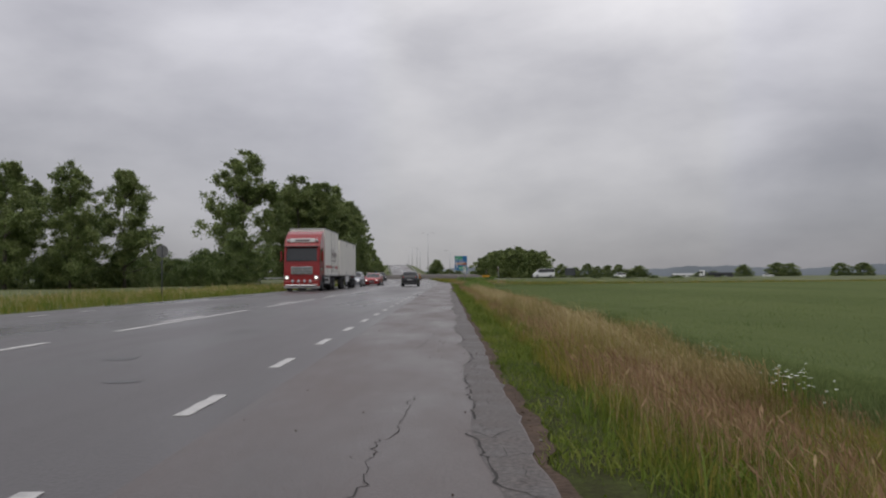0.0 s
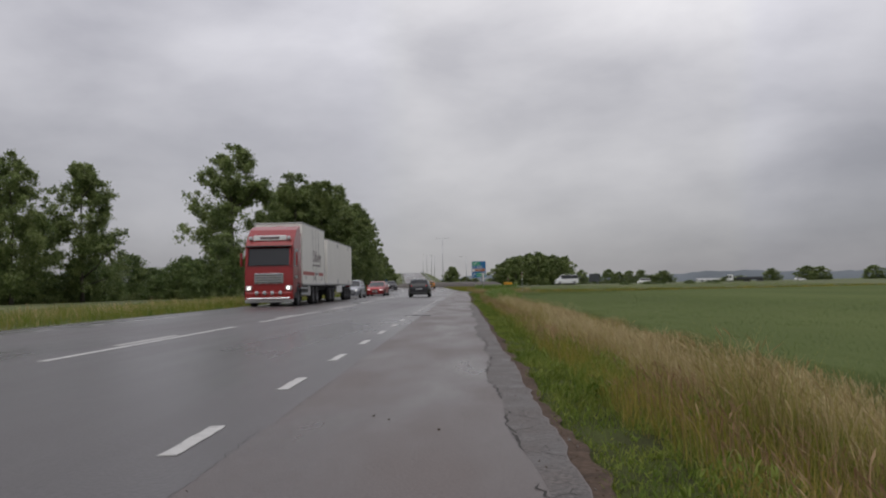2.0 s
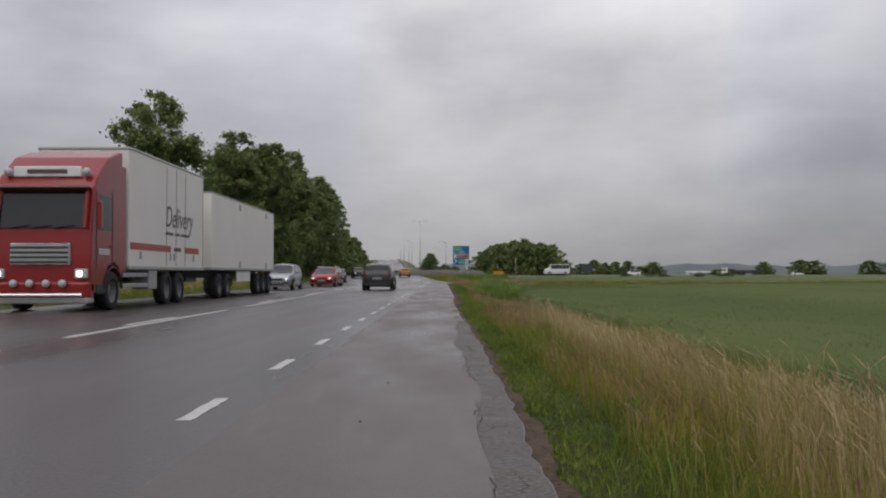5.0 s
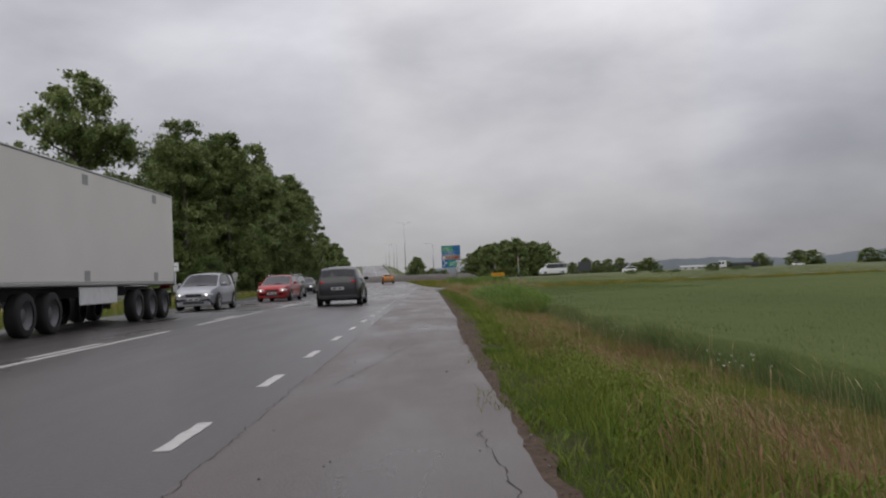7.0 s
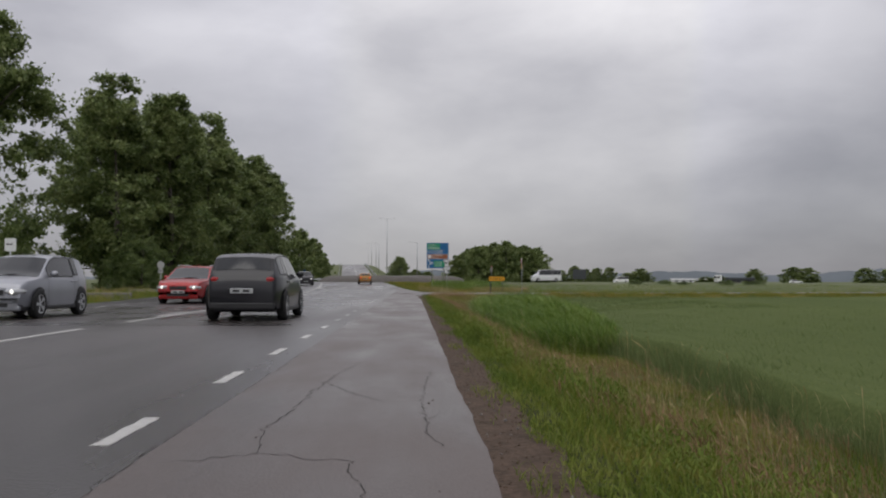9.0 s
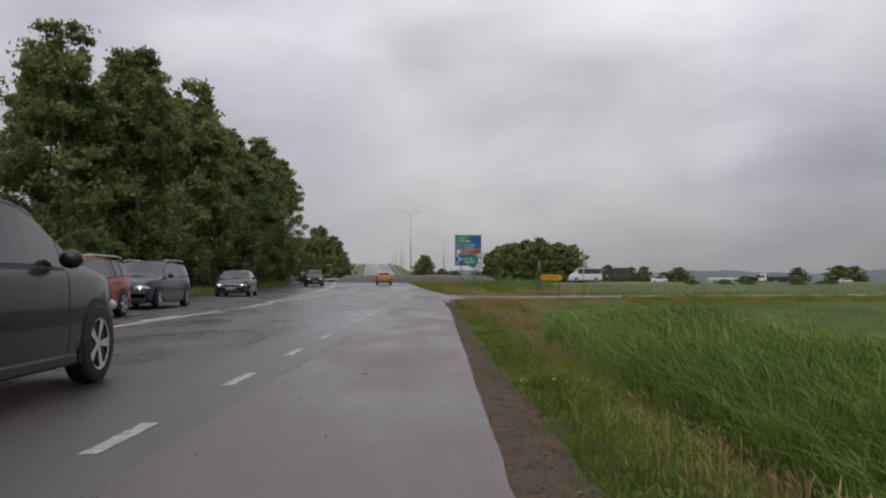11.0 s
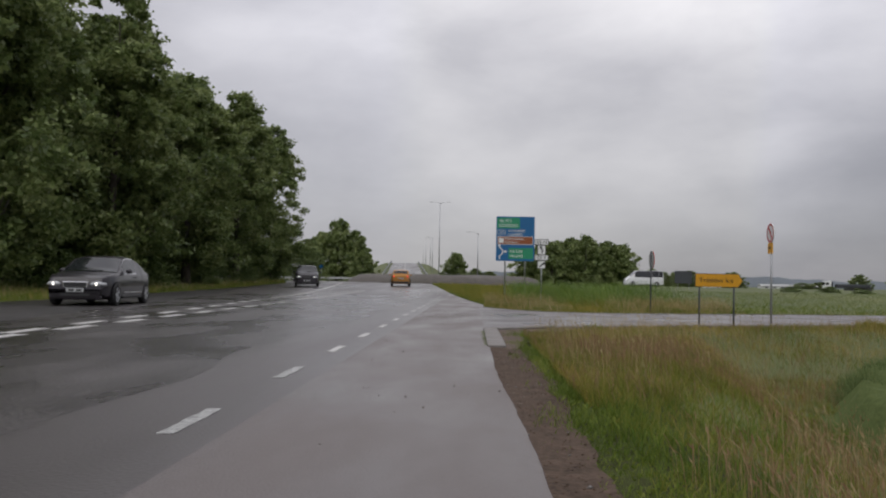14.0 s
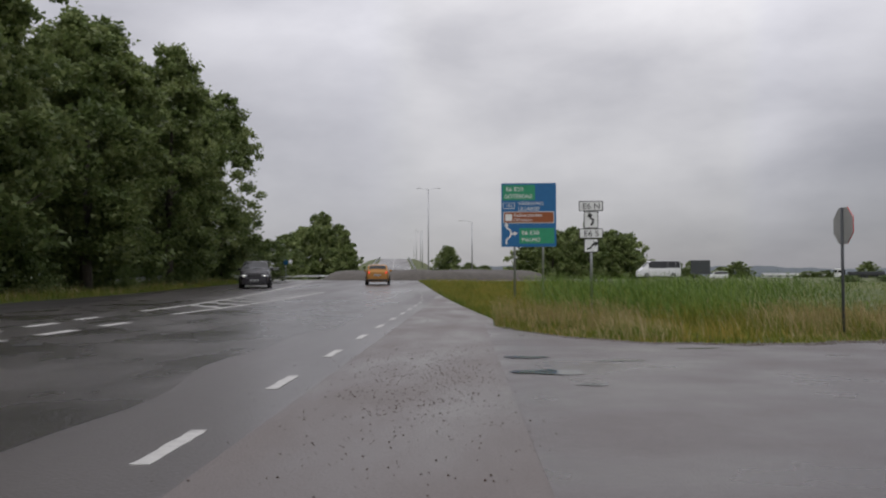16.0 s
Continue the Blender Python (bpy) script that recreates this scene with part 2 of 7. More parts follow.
M_BARK = grainy("tree_bark", [(0.3, (0.045, 0.038, 0.030)), (0.7, (0.14, 0.12, 0.10))], scale=6, fine=40, rough=0.9, bump=0.8, stretch=(1, 1, 0.25))
M_LEAF = leafy("poplar_leaves", [(0.2, (0.092, 0.132, 0.042)), (0.5, (0.180, 0.232, 0.080)), (0.8, (0.290, 0.335, 0.135))], patch=0.35, translucent=0.42, rough=0.42, spec=0.32)
M_LEAF_B = leafy("shrub_leaves", [(0.2, (0.075, 0.115, 0.036)), (0.5, (0.150, 0.205, 0.064)), (0.8, (0.235, 0.280, 0.110))], patch=0.35, translucent=0.42, rough=0.4, spec=0.4)
# dark green woods painted pale blue-grey: the rain haze is in this colour
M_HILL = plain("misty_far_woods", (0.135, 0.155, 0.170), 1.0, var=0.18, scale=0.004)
M_STEEL = plain("galvanised_steel", (0.42, 0.43, 0.44), 0.45, 0.85)
M_GREYBACK = plain("sign_back_aluminium", (0.36, 0.36, 0.35), 0.55, 0.1)
M_DARKBACK = plain("dark_sign_back", (0.045, 0.05, 0.055), 0.6)
M_BLUE = plain("sign_blue", (0.008, 0.118, 0.30), 0.35)
M_GREENS = plain("sign_green", (0.02, 0.26, 0.13), 0.35)
M_BROWN = plain("sign_brown", (0.27, 0.075, 0.02), 0.35)
M_WHITE = plain("white_sheeting", (0.72, 0.73, 0.72), 0.4)
M_YELLOW = plain("sign_yellow", (0.62, 0.30, 0.012), 0.4)
M_RED = plain("sign_red", (0.45, 0.02, 0.02), 0.4)
M_BLACK = plain("black_lettering", (0.02, 0.02, 0.02), 0.5)
M_TRIM = plain("black_plastic_trim", (0.02, 0.02, 0.021), 0.55)
M_STONE = grainy("granite_kerb", [(0.3, (0.1000, 0.0920, 0.0860)), (0.7, (0.2350, 0.2150, 0.2000))], scale=3, fine=70, fine_amount=0.5, rough=0.6, bump=0.5)
M_ROCK = grainy("gravel_berm", [(0.3, (0.055, 0.050, 0.044)), (0.7, (0.14, 0.125, 0.11))], scale=2, fine=9, fine_amount=0.6, rough=0.9, bump=1.0)


# ---------------------------------------------------------------- mesh helpers
# the plan was paced along the road: y is in metres, across the road and upwards one unit is this many metres
ACROSS = 0.77


def mesh_from(name, verts, faces, mat, parent=None, smooth=False):
    me = bpy.data.meshes.new(name)
    me.from_pydata([(x * ACROSS, y, z * ACROSS) for x, y, z in verts], [], [tuple(f) for f in faces])
    me.materials.append(mat)
    if smooth:
        me.shade_smooth()
    ob = new(name, me)
    ob.parent = parent
    return ob


def quick_mesh(name, co, loops, sizes, mat, parent=None, smooth=False, plan=True):
    """A large mesh from arrays: corners of all faces in a row, and each face's number of corners."""
    me = bpy.data.meshes.new(name)
    me.vertices.add(len(co))
    co = np.asarray(co, dtype=np.float32).reshape(-1, 3)
    if plan:
        co = co * np.array((ACROSS, 1.0, ACROSS), dtype=np.float32)
    me.vertices.foreach_set("co", co.ravel())
    me.loops.add(len(loops))
    me.loops.foreach_set("vertex_index", np.asarray(loops, dtype=np.int32))
    starts = np.concatenate(([0], np.cumsum(sizes)[:-1])).astype(np.int32)
    me.polygons.add(len(sizes))
    me.polygons.foreach_set("loop_start", starts)
    me.update(calc_edges=True)
    me.materials.append(mat)
    if smooth:
        me.shade_smooth()
    ob = new(name, me)
    ob.parent = parent
    return ob


def part(name, bm, mat, parent=None, label="", smooth=False):
    me = bpy.data.meshes.new(name)
    bm.to_mesh(me)
    bm.free()
    me.materials.append(mat)
    if smooth:
        me.shade_smooth()
    ob = new(name, me)
    ob.parent = parent
    return tagged(ob, label)


def empty(name, x=0, y=0, z=0, rz=0, size=ACROSS):
    ob = new(name)
    ob.matrix_basis = pose(x * ACROSS, y, z * ACROSS, 0, 0, rz) @ Matrix.Scale(size, 4)
    return ob


def box(sx, sy, sz, x=0, y=0, z=0, bevel=0.0, rot=None, segs=1):
    """A bevelled block centred on x, y with its underside at z."""
    bm = bmesh.new()
    bmesh.ops.create_cube(bm, size=1.0)
    bmesh.ops.scale(bm, vec=(sx, sy, sz), verts=bm.verts)
    if bevel:
        bmesh.ops.bevel(bm, geom=bm.edges[:], offset=bevel, segments=segs, affect="EDGES", profile=0.5)
    if rot is not None:
        bmesh.ops.rotate(bm, cent=(0, 0, 0), matrix=rot, verts=bm.verts)
    bmesh.ops.translate(bm, vec=(x, y, z + sz / 2), verts=bm.verts)
    return bm


def tube(points, radii, sides=10, cap=True):
    """A round bar through the points."""
    bm = bmesh.new()
    rings = []
    for i, p in enumerate(points):
        p = Vector(p)
        a = Vector(points[max(i - 1, 0)])
        b = Vector(points[min(i + 1, len(points) - 1)])
        q = (b - a).to_track_quat("Z", "Y")
        r = radii[i] if hasattr(radii, "__len__") else radii
        rings.append([bm.verts.new(p + q @ Vector((r * math.cos(2 * math.pi * k / sides), r * math.sin(2 * math.pi * k / sides), 0))) for k in range(sides)])
    for r0, r1 in zip(rings, rings[1:]):
        for k in range(sides):
            bm.faces.new((r0[k], r0[(k + 1) % sides], r1[(k + 1) % sides], r1[k]))
    if cap:
        bm.faces.new(rings[0][::-1])
        bm.faces.new(rings[-1])
    return bm


def plate(outline, thick, axis="y"):
    """A flat plate with the given outline (u to the side, v up), its front at 0, facing -y."""
    bm = bmesh.new()
    front = [bm.verts.new((u, 0, v)) for u, v in outline]
    back = [bm.verts.new((u, thick, v)) for u, v in outline]
    n = len(outline)
    bm.faces.new(front)
    bm.faces.new(back[::-1])
    for i in range(n):
        bm.faces.new((front[i], back[i], back[(i + 1) % n], front[(i + 1) % n]))
    bmesh.ops.recalc_face_normals(bm, faces=bm.faces)
    return bm


def rounded(w, h, r, u=0.0, v=0.0, n=4):
    out = []
    for cx, cy, a0 in ((w / 2 - r, h / 2 - r, 0), (-w / 2 + r, h / 2 - r, 90), (-w / 2 + r, -h / 2 + r, 180), (w / 2 - r, -h / 2 + r, 270)):
        for k in range(n + 1):
            a = radians(a0 + 90 * k / n)
            out.append((u + cx + r * math.cos(a), v + cy + r * math.sin(a)))
    return out


def text_mesh(name, words, size):
    cu = bpy.data.curves.new(name, "FONT")
    cu.body, cu.size, cu.extrude = words, size, 0.002
    tmp = bpy.data.objects.new(name, cu)
    scene.collection.objects.link(tmp)
    bpy.context.view_layer.update()
    me = bpy.data.meshes.new_from_object(tmp.evaluated_get(bpy.context.evaluated_depsgraph_get()))
    bpy.data.objects.remove(tmp)
    return me, max(v.co.x for v in me.vertices)


def text_part(name, words, size, x, z, mat, parent, y=-0.012, align="LEFT", width=1.0):
    """Lettering, one mesh for each word."""
    start = 0.0 if align == "LEFT" else -text_mesh(name, words, size)[1] / 2
    done, ob = "", None
    for word in words.split(" "):
        off = text_mesh(name, done + "n", size)[1] - text_mesh(name, "n", size)[1] if done else 0.0
        me = text_mesh(name, word, size)[0]
        me.materials.clear()
        me.materials.append(mat)
        ob = new(name, me)
        ob.parent = parent
        ob.matrix_basis = pose(x + (start + off) * width, y, z, 90, 0, 0) @ Matrix.Diagonal((width, 1, 1, 1))
        done += word + " "
    return ob


def smooth_step(a, b, v):
    t = np.clip((np.asarray(v, dtype=float) - a) / (b - a), 0, 1)
    return t * t * (3 - 2 * t)


# ---------------------------------------------------------------- the lie of the land
EDGE_L, EDGE_R, DASH_X, MID_X = -15.0, 0.30, -2.45, -7.45
ISLAND = (-5.0, 230.0)


def ramp_x(y):
    return -15.5 - (y - 265.0) * 0.10


def road_z(y):
    return 0.75 * smooth_step(150, 212, y) + 8.8 * smooth_step(235, 450, y)


def land(x, y):
    """Height of the ground."""
    x, y = np.asarray(x, dtype=float), np.asarray(y, dtype=float)
    base = 0.75 * smooth_step(150, 212, y)
    right = 1 - smooth_step(0, 4.5 + 3.5 * (1 - smooth_step(2.5, 6, x)), y - 112 - 11 * smooth_step(2.5, 6, x) - 0.32 * np.maximum(x - 5, 0))
    z = base - 0.80 * smooth_step(1.0, 3.6, x) * right - 0.15 * smooth_step(4, 60, x) * (1 - right)
    z = z + 0.06 * np.sin(x * 0.21 + 1.0) * np.sin(y * 0.17) * smooth_step(-17, -30, x)
    # the bank that carries the road up to the bridge
    away = np.abs(x - ramp_x(y))
    top = 8.8 * smooth_step(235, 450, y)
    z = z + top * (1 - smooth_step(7.5, 7.5 + 2.2 * np.maximum(top, 0.2), away)) * (y < 900)
    return z


# ---------------------------------------------------------------- ground, road, side road
def stretch(parts):
    out = []
    for a, b, n in parts:
        out += list(np.linspace(a, b, n, endpoint=False))
    return np.array(out + [parts[-1][1]])


def sheet(name, xs, ys, zf, mat, keep=None, smooth=True):
    gx, gy = np.meshgrid(xs, ys)
    z = zf(gx, gy)
    co = np.stack([gx, gy, z], -1).reshape(-1, 3)
    nx, ny = len(xs), len(ys)
    i = np.arange((ny - 1) * (nx - 1))
    r, c = i // (nx - 1), i % (nx - 1)
    a = r * nx + c
    q = np.stack([a, a + 1, a + nx + 1, a + nx], -1)
    if keep is not None:
        mid = co[q].mean(1)
        q = q[keep(mid[:, 0], mid[:, 1])]
    return quick_mesh(name, co, q.ravel(), np.full(len(q), 4), mat, smooth=smooth)


GX = stretch([(-3500, -400, 12), (-400, -80, 24), (-80, -20, 30), (-20, 0, 20), (0, 8, 32), (8, 60, 26), (60, 400, 24), (400, 3500, 12)])
GY = stretch([(-600, -40, 8), (-40, 220, 130), (220, 460, 80), (460, 1000, 18), (1000, 4600, 10)])
ground = tagged(sheet("ground", GX, GY, lambda x, y: land(x, y) - 0.05, M_GROUND), "rough green grassland with dry patches beside the road", "ground", kind="structure")


def left_edge(y):
    return EDGE_L - 0.9 * smooth_step(50, 100, y) - 3.4 * smooth_step(98, 134, y) - 2.6 * smooth_step(136, 160, y) - 1.0 * smooth_step(160, 195, y) - 8.9 * smooth_step(191, 214, y)


def right_edge(y):
    return EDGE_R + (0.03 * np.sin(y * 0.9) * np.sin(y * 0.37 + 1) + 0.02 * np.sin(y * 4.3) * np.sin(y * 1.1)) * (1 - 0.65 * smooth_step(60, 90, y)) + (0.018 * np.sin(y * 9.7) * np.sin(y * 2.3) + 0.01 * np.sin(y * 15.1)) * (1 - 0.7 * smooth_step(55, 70, y)) - 0.13 * smooth_step(55, 60, y) * (1 - smooth_step(71, 75, y)) - 0.14 * smooth_step(113, 119, y) * (1 - smooth_step(126, 138, y)) + 0.15 * smooth_step(138, 146, y) - 0.105 * np.maximum(np.asarray(y) - 144.5, 0)


def strip(name, ys, left, right, zf, mat, cols=6, parent=None):
    rows = []
    for y in ys:
        a, b = float(left(y)), float(right(y))
        rows.append([(a + (b - a) * k / cols, y, float(zf(a + (b - a) * k / cols, y))) for k in range(cols + 1)])
    verts = [v for r in rows for v in r]
    n = cols + 1
    faces = [(i * n + k, i * n + k + 1, (i + 1) * n + k + 1, (i + 1) * n + k) for i in range(len(ys) - 1) for k in range(cols)]
    return mesh_from(name, verts, faces, mat, parent, smooth=True)


RY = np.arange(-60, 212.1, 1.0)
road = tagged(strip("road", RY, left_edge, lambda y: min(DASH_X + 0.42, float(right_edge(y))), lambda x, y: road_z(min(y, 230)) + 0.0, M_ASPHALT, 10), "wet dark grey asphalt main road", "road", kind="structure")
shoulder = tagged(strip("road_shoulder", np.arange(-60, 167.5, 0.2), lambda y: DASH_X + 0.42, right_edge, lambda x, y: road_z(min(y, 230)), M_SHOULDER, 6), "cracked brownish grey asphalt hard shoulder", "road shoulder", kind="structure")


tagged(strip("worn_carriageway", np.arange(88, 160.1, 1.0), lambda y: left_edge(y) + 0.4, lambda y: DASH_X - 1.25 + 0.22 * math.sin(y * 0.45) + 0.12 * math.sin(y * 1.3), lambda x, y: float(road_z(y)) + 0.0018, M_COARSE, 8, road), "coarse worn asphalt of the carriageway")


tagged(strip("lay_by", np.arange(100, 166.1, 1.0), lambda y: float(left_edge(y)) + 0.05, lambda y: max(float(left_edge(y)) + 0.3, -10.7 - 0.20 * (y - 121) - 3.5 * (1 - float(smooth_step(100, 118, y)))), lambda x, y: float(road_z(y)) + 0.0045, M_BAY, 6, road), "newer dark asphalt of the lay-by")


def ring(name, cx, cy, r0, r1, z0, z1, mat, n=96, a0=0, a1=360):
    verts, faces = [], []
    for k in range(n + 1):
        a = radians(a0 + (a1 - a0) * k / n)
        verts += [(cx + r0 * math.cos(a), cy + r0 * ACROSS * math.sin(a), z0), (cx + r1 * math.cos(a), cy + r1 * ACROSS * math.sin(a), z1)]
    for k in range(n):
        faces.append((2 * k, 2 * k + 1, 2 * k + 3, 2 * k + 2))
    return mesh_from(name, verts, faces, mat, None, True)


tagged(ring("roundabout_road", *ISLAND, 16.5, 29.0, 0.77, 0.76, M_ASPHALT), "wet asphalt roundabout carriageway", "road", kind="structure")
tagged(strip("ramp_road", np.arange(252, 520, 4.0), lambda y: ramp_x(y) - 5.2, lambda y: ramp_x(y) + 5.2, lambda x, y: float(road_z(y)) + 0.03, M_ASPHALT, 4), "wet asphalt road climbing to a bridge", "road", kind="structure")


def soil_edge(y):
    return 0.12 + 0.03 * math.sin(y * 1.3) + 0.40 * float(smooth_step(62, 72, y)) - 0.14 * float(smooth_step(88, 100, y)) + 0.30 * float(smooth_step(112, 119, y)) + 0.025 * math.sin(y * 3.7) + 0.03 * math.sin(y * 8.3 + 1.0) * math.sin(y * 2.2)


tagged(strip("soil_strip", np.arange(-60, 121.7, 0.15), lambda y: float(right_edge(y)) - 0.06, lambda y: float(right_edge(y)) + soil_edge(y), lambda x, y: -0.012 - 0.02 * max(0.0, x - 0.5), M_SOIL, 3), "bare damp gravelly soil beside the asphalt", "soil", kind="structure")

tagged(strip("verge_earth", np.arange(-60, 127.1, 0.5), lambda y: float(right_edge(y)) + soil_edge(y) - 0.12, lambda y: 2.2, lambda x, y: float(land(x, y)) - 0.042, M_MOSS, 6), "mossy earth under the verge grass", "soil", kind="structure")


def crack(points, w, rnd, mat=M_CRACK, z=0.003):
    """A jagged crack: a thin dark strip whose width wanders."""
    pts = []
    for (x0, y0), (x1, y1) in zip(points, points[1:]):
        n = max(2, int(math.hypot(x1 - x0, y1 - y0) / 0.07))
        for k in range(n):
            t = k / n
            pts.append((x0 + (x1 - x0) * t + rnd.gauss(0, 0.018), y0 + (y1 - y0) * t + rnd.gauss(0, 0.03)))
    pts.append(points[-1])
    verts, faces = [], []
    for i, (x, y) in enumerate(pts):
        a, b = Vector(pts[max(i - 1, 0)]), Vector(pts[min(i + 1, len(pts) - 1)])
        d = b - a
        d = d.normalized() if d.length else Vector((0, 1))
        ww = 0.75 * w * rnd.uniform(0.25, 1.2) * (0.3 if i in (0, len(pts) - 1) else 1)
        verts += [(x - d.y * ww / 2, y + d.x * ww / 2, z), (x + d.y * ww / 2, y - d.x * ww / 2, z)]
    for i in range(len(pts) - 1):
        faces.append((2 * i, 2 * i + 1, 2 * i + 3, 2 * i + 2))
    return mesh_from("crack", verts, faces, mat, shoulder)


CR = random.Random(8)
# the long joint beside the edge line
for y0 in np.arange(-20, 100, 6.0):
    if CR.random() < 0.85:
        crack([(DASH_X + 0.40 + CR.uniform(-0.03, 0.03), y0), (DASH_X + 0.44, y0 + 3), (DASH_X + 0.40, y0 + 6)], 0.012 if 45 < y0 < 96 else 0.005, CR)
# edge cracks and crazing
for y0 in list(np.arange(48, 84, 9.0)):
    x0 = CR.uniform(-0.05, 0.12)
    pts = [(x0 + CR.uniform(-0.12, 0.12), y0 + k * CR.uniform(0.5, 0.9)) for k in range(6)]
    crack(pts, 0.012, CR)
    if CR.random() < 0.6:
        crack([pts[2], (pts[2][0] + CR.uniform(0.15, 0.4), pts[2][1] + CR.uniform(-0.1, 0.5))], 0.009, CR)
    if CR.random() < 0.5:
        crack([pts[3], (pts[3][0] - CR.uniform(0.15, 0.3), pts[3][1] + CR.uniform(0.1, 0.6)), (pts[3][0] - 0.2, pts[3][1] + 0.9)], 0.007, CR)
# the outer edge has broken away along one long ragged crack, crazed towards the grass
def break_x(y):
    return -0.03 + 0.05 * math.sin(y * 0.7) + 0.04 * math.sin(y * 1.9 + 1)


tagged(strip("broken_edge", np.arange(-6, 57, 0.2), lambda y: break_x(y), lambda y: float(right_edge(y)) - 0.01, lambda x, y: 0.0016, M_BROKEN, 3, shoulder), "crumbling coarse outer edge of the shoulder")
y = -5.0
while y < 56:
    n = CR.randint(5, 11)
    pts = [(break_x(y + 0.32 * k) + CR.uniform(-0.035, 0.035), y + 0.32 * k) for k in range(n)]
    crack(pts, 0.030 if y < 34 else 0.018, CR)
    for p in pts[::2]:
        if CR.random() < 0.75:
            crack([p, (p[0] + CR.uniform(0.08, 0.16), p[1] + CR.uniform(-0.15, 0.15)), (p[0] + CR.uniform(0.22, 0.34), p[1] + CR.uniform(-0.25, 0.25))], 0.014, CR)
        if CR.random() < 0.45:
            crack([(p[0] + 0.14, p[1]), (p[0] + CR.uniform(0.12, 0.2), p[1] + CR.uniform(0.2, 0.5))], 0.010, CR)
    y += 0.32 * n + CR.uniform(0.1, 0.9)
# wandering cracks across the shoulder
for path in (
    [(-0.58, 7.0), (-0.62, 6.2), (-0.64, 5.4), (-0.75, 5.2), (-0.74, 4.5), (-0.72, 4.2), (-0.80, 3.9), (-0.86, 2.2)],
    [(-0.8, 11.0), (-0.66, 12.2), (-0.5, 14.2)],
    [(-1.86, 74.65), (-1.55, 74.76), (-1.28, 74.91), (-0.93, 74.75), (-0.6, 74.66)],
    [(-0.6, 74.66), (-0.61, 74.43), (-0.52, 74.18), (-0.46, 73.9), (-0.62, 72.6), (-0.9, 71.2)],
    [(-1.28, 74.91), (-1.42, 75.59), (-1.34, 76.2), (-1.24, 78.2), (-0.98, 80.1)],
    [(-1.24, 78.2), (-0.94, 77.57), (-0.5, 76.87)],
    [(-1.6, 63.0), (-1.3, 64.6), (-1.05, 66.2), (-0.7, 68.0)],
    [(-1.05, 66.2), (-1.25, 67.4), (-0.9, 69.5)],
    [(-1.9, 70.4), (-1.5, 71.6), (-0.9, 71.2)],
):
    crack(path, 0.014, CR)
# dark repaired patches on the carriageway
for x0, y0, a, b in ((-4.6, 15.2, 0.35, 0.12), (-4.9, 10.2, 0.3, 0.2), (-3.85, 8.0, 0.24, 0.12), (-8.3, 137.0, 0.3, 0.25)):
    verts = [(x0 + a * math.cos(t) * CR.uniform(0.7, 1.1), y0 + b * math.sin(t) * CR.uniform(0.7, 1.1), 0.004) for t in np.linspace(0, 2 * math.pi, 16, endpoint=False)]
    mesh_from("tar_patch", verts, [tuple(range(16))], M_TAR, road)


# side road on the right
def side_near(x):
    return 126.15 + 2.6 * (1 - math.exp(-x / 2.1)) + 0.32 * max(x - 3.4, 0)


def side_far(x):
    return 142.5 - 6.2 * (1 - math.exp(-x / 1.6)) + 0.30 * max(x - 3, 0)


verts, faces = [], []
SX = list(np.linspace(0.0, 8, 33)) + list(np.linspace(10, 160, 31))
for x in SX:
    a, b = side_near(x), side_far(x)
    for k in range(7):
        y = a + (b - a) * k / 6
        verts.append((x + 0.15, y, 0.002 + 0.010 * min(1.0, x / 1.2) - 0.0012 * min(x, 120)))
for i in range(len(SX) - 1):
    for k in range(6):
        faces.append((i * 7 + k, i * 7 + k + 7, i * 7 + k + 8, i * 7 + k + 1))
side_road = tagged(mesh_from("side_road", verts, faces, M_SIDE, None, True), "wet pale asphalt side road with puddles", "road", kind="structure")


# standing water and a patch of newer asphalt near the side road
def blob(name, x0, y0, a, b, rz, mat, z, seed, parent, n=22):
    rnd = random.Random(seed)
    ph = [rnd.uniform(0, 6.3) for _ in range(3)]
    verts = []
    for k in range(n):
        t = 2 * math.pi * k / n
        r = 1 + 0.22 * math.sin(2 * t + ph[0]) + 0.14 * math.sin(3 * t + ph[1]) + 0.10 * math.sin(5 * t + ph[2])
        u, v = a * r * math.cos(t), b * r * math.sin(t)
        c, s = math.cos(radians(rz)), math.sin(radians(rz))
        verts.append((x0 + c * u - s * v, y0 + s * u + c * v, z))
    return mesh_from(name, verts, [tuple(range(n))], mat, parent)


for i, (x0, y0, a, b, rz) in enumerate(((0.75, 133.4, 0.40, 0.25, 10), (0.55, 135.0, 0.28, 0.16, 0), (1.1, 132.4, 0.20, 0.09, 20), (3.6, 136.3, 0.35, 0.07, 4), (1.9, 134.6, 0.3, 0.14, 15))):
    blob("puddle", x0, y0, a, b, rz, M_WATER, 0.0165 - 0.0012 * x0, 40 + i, side_road)


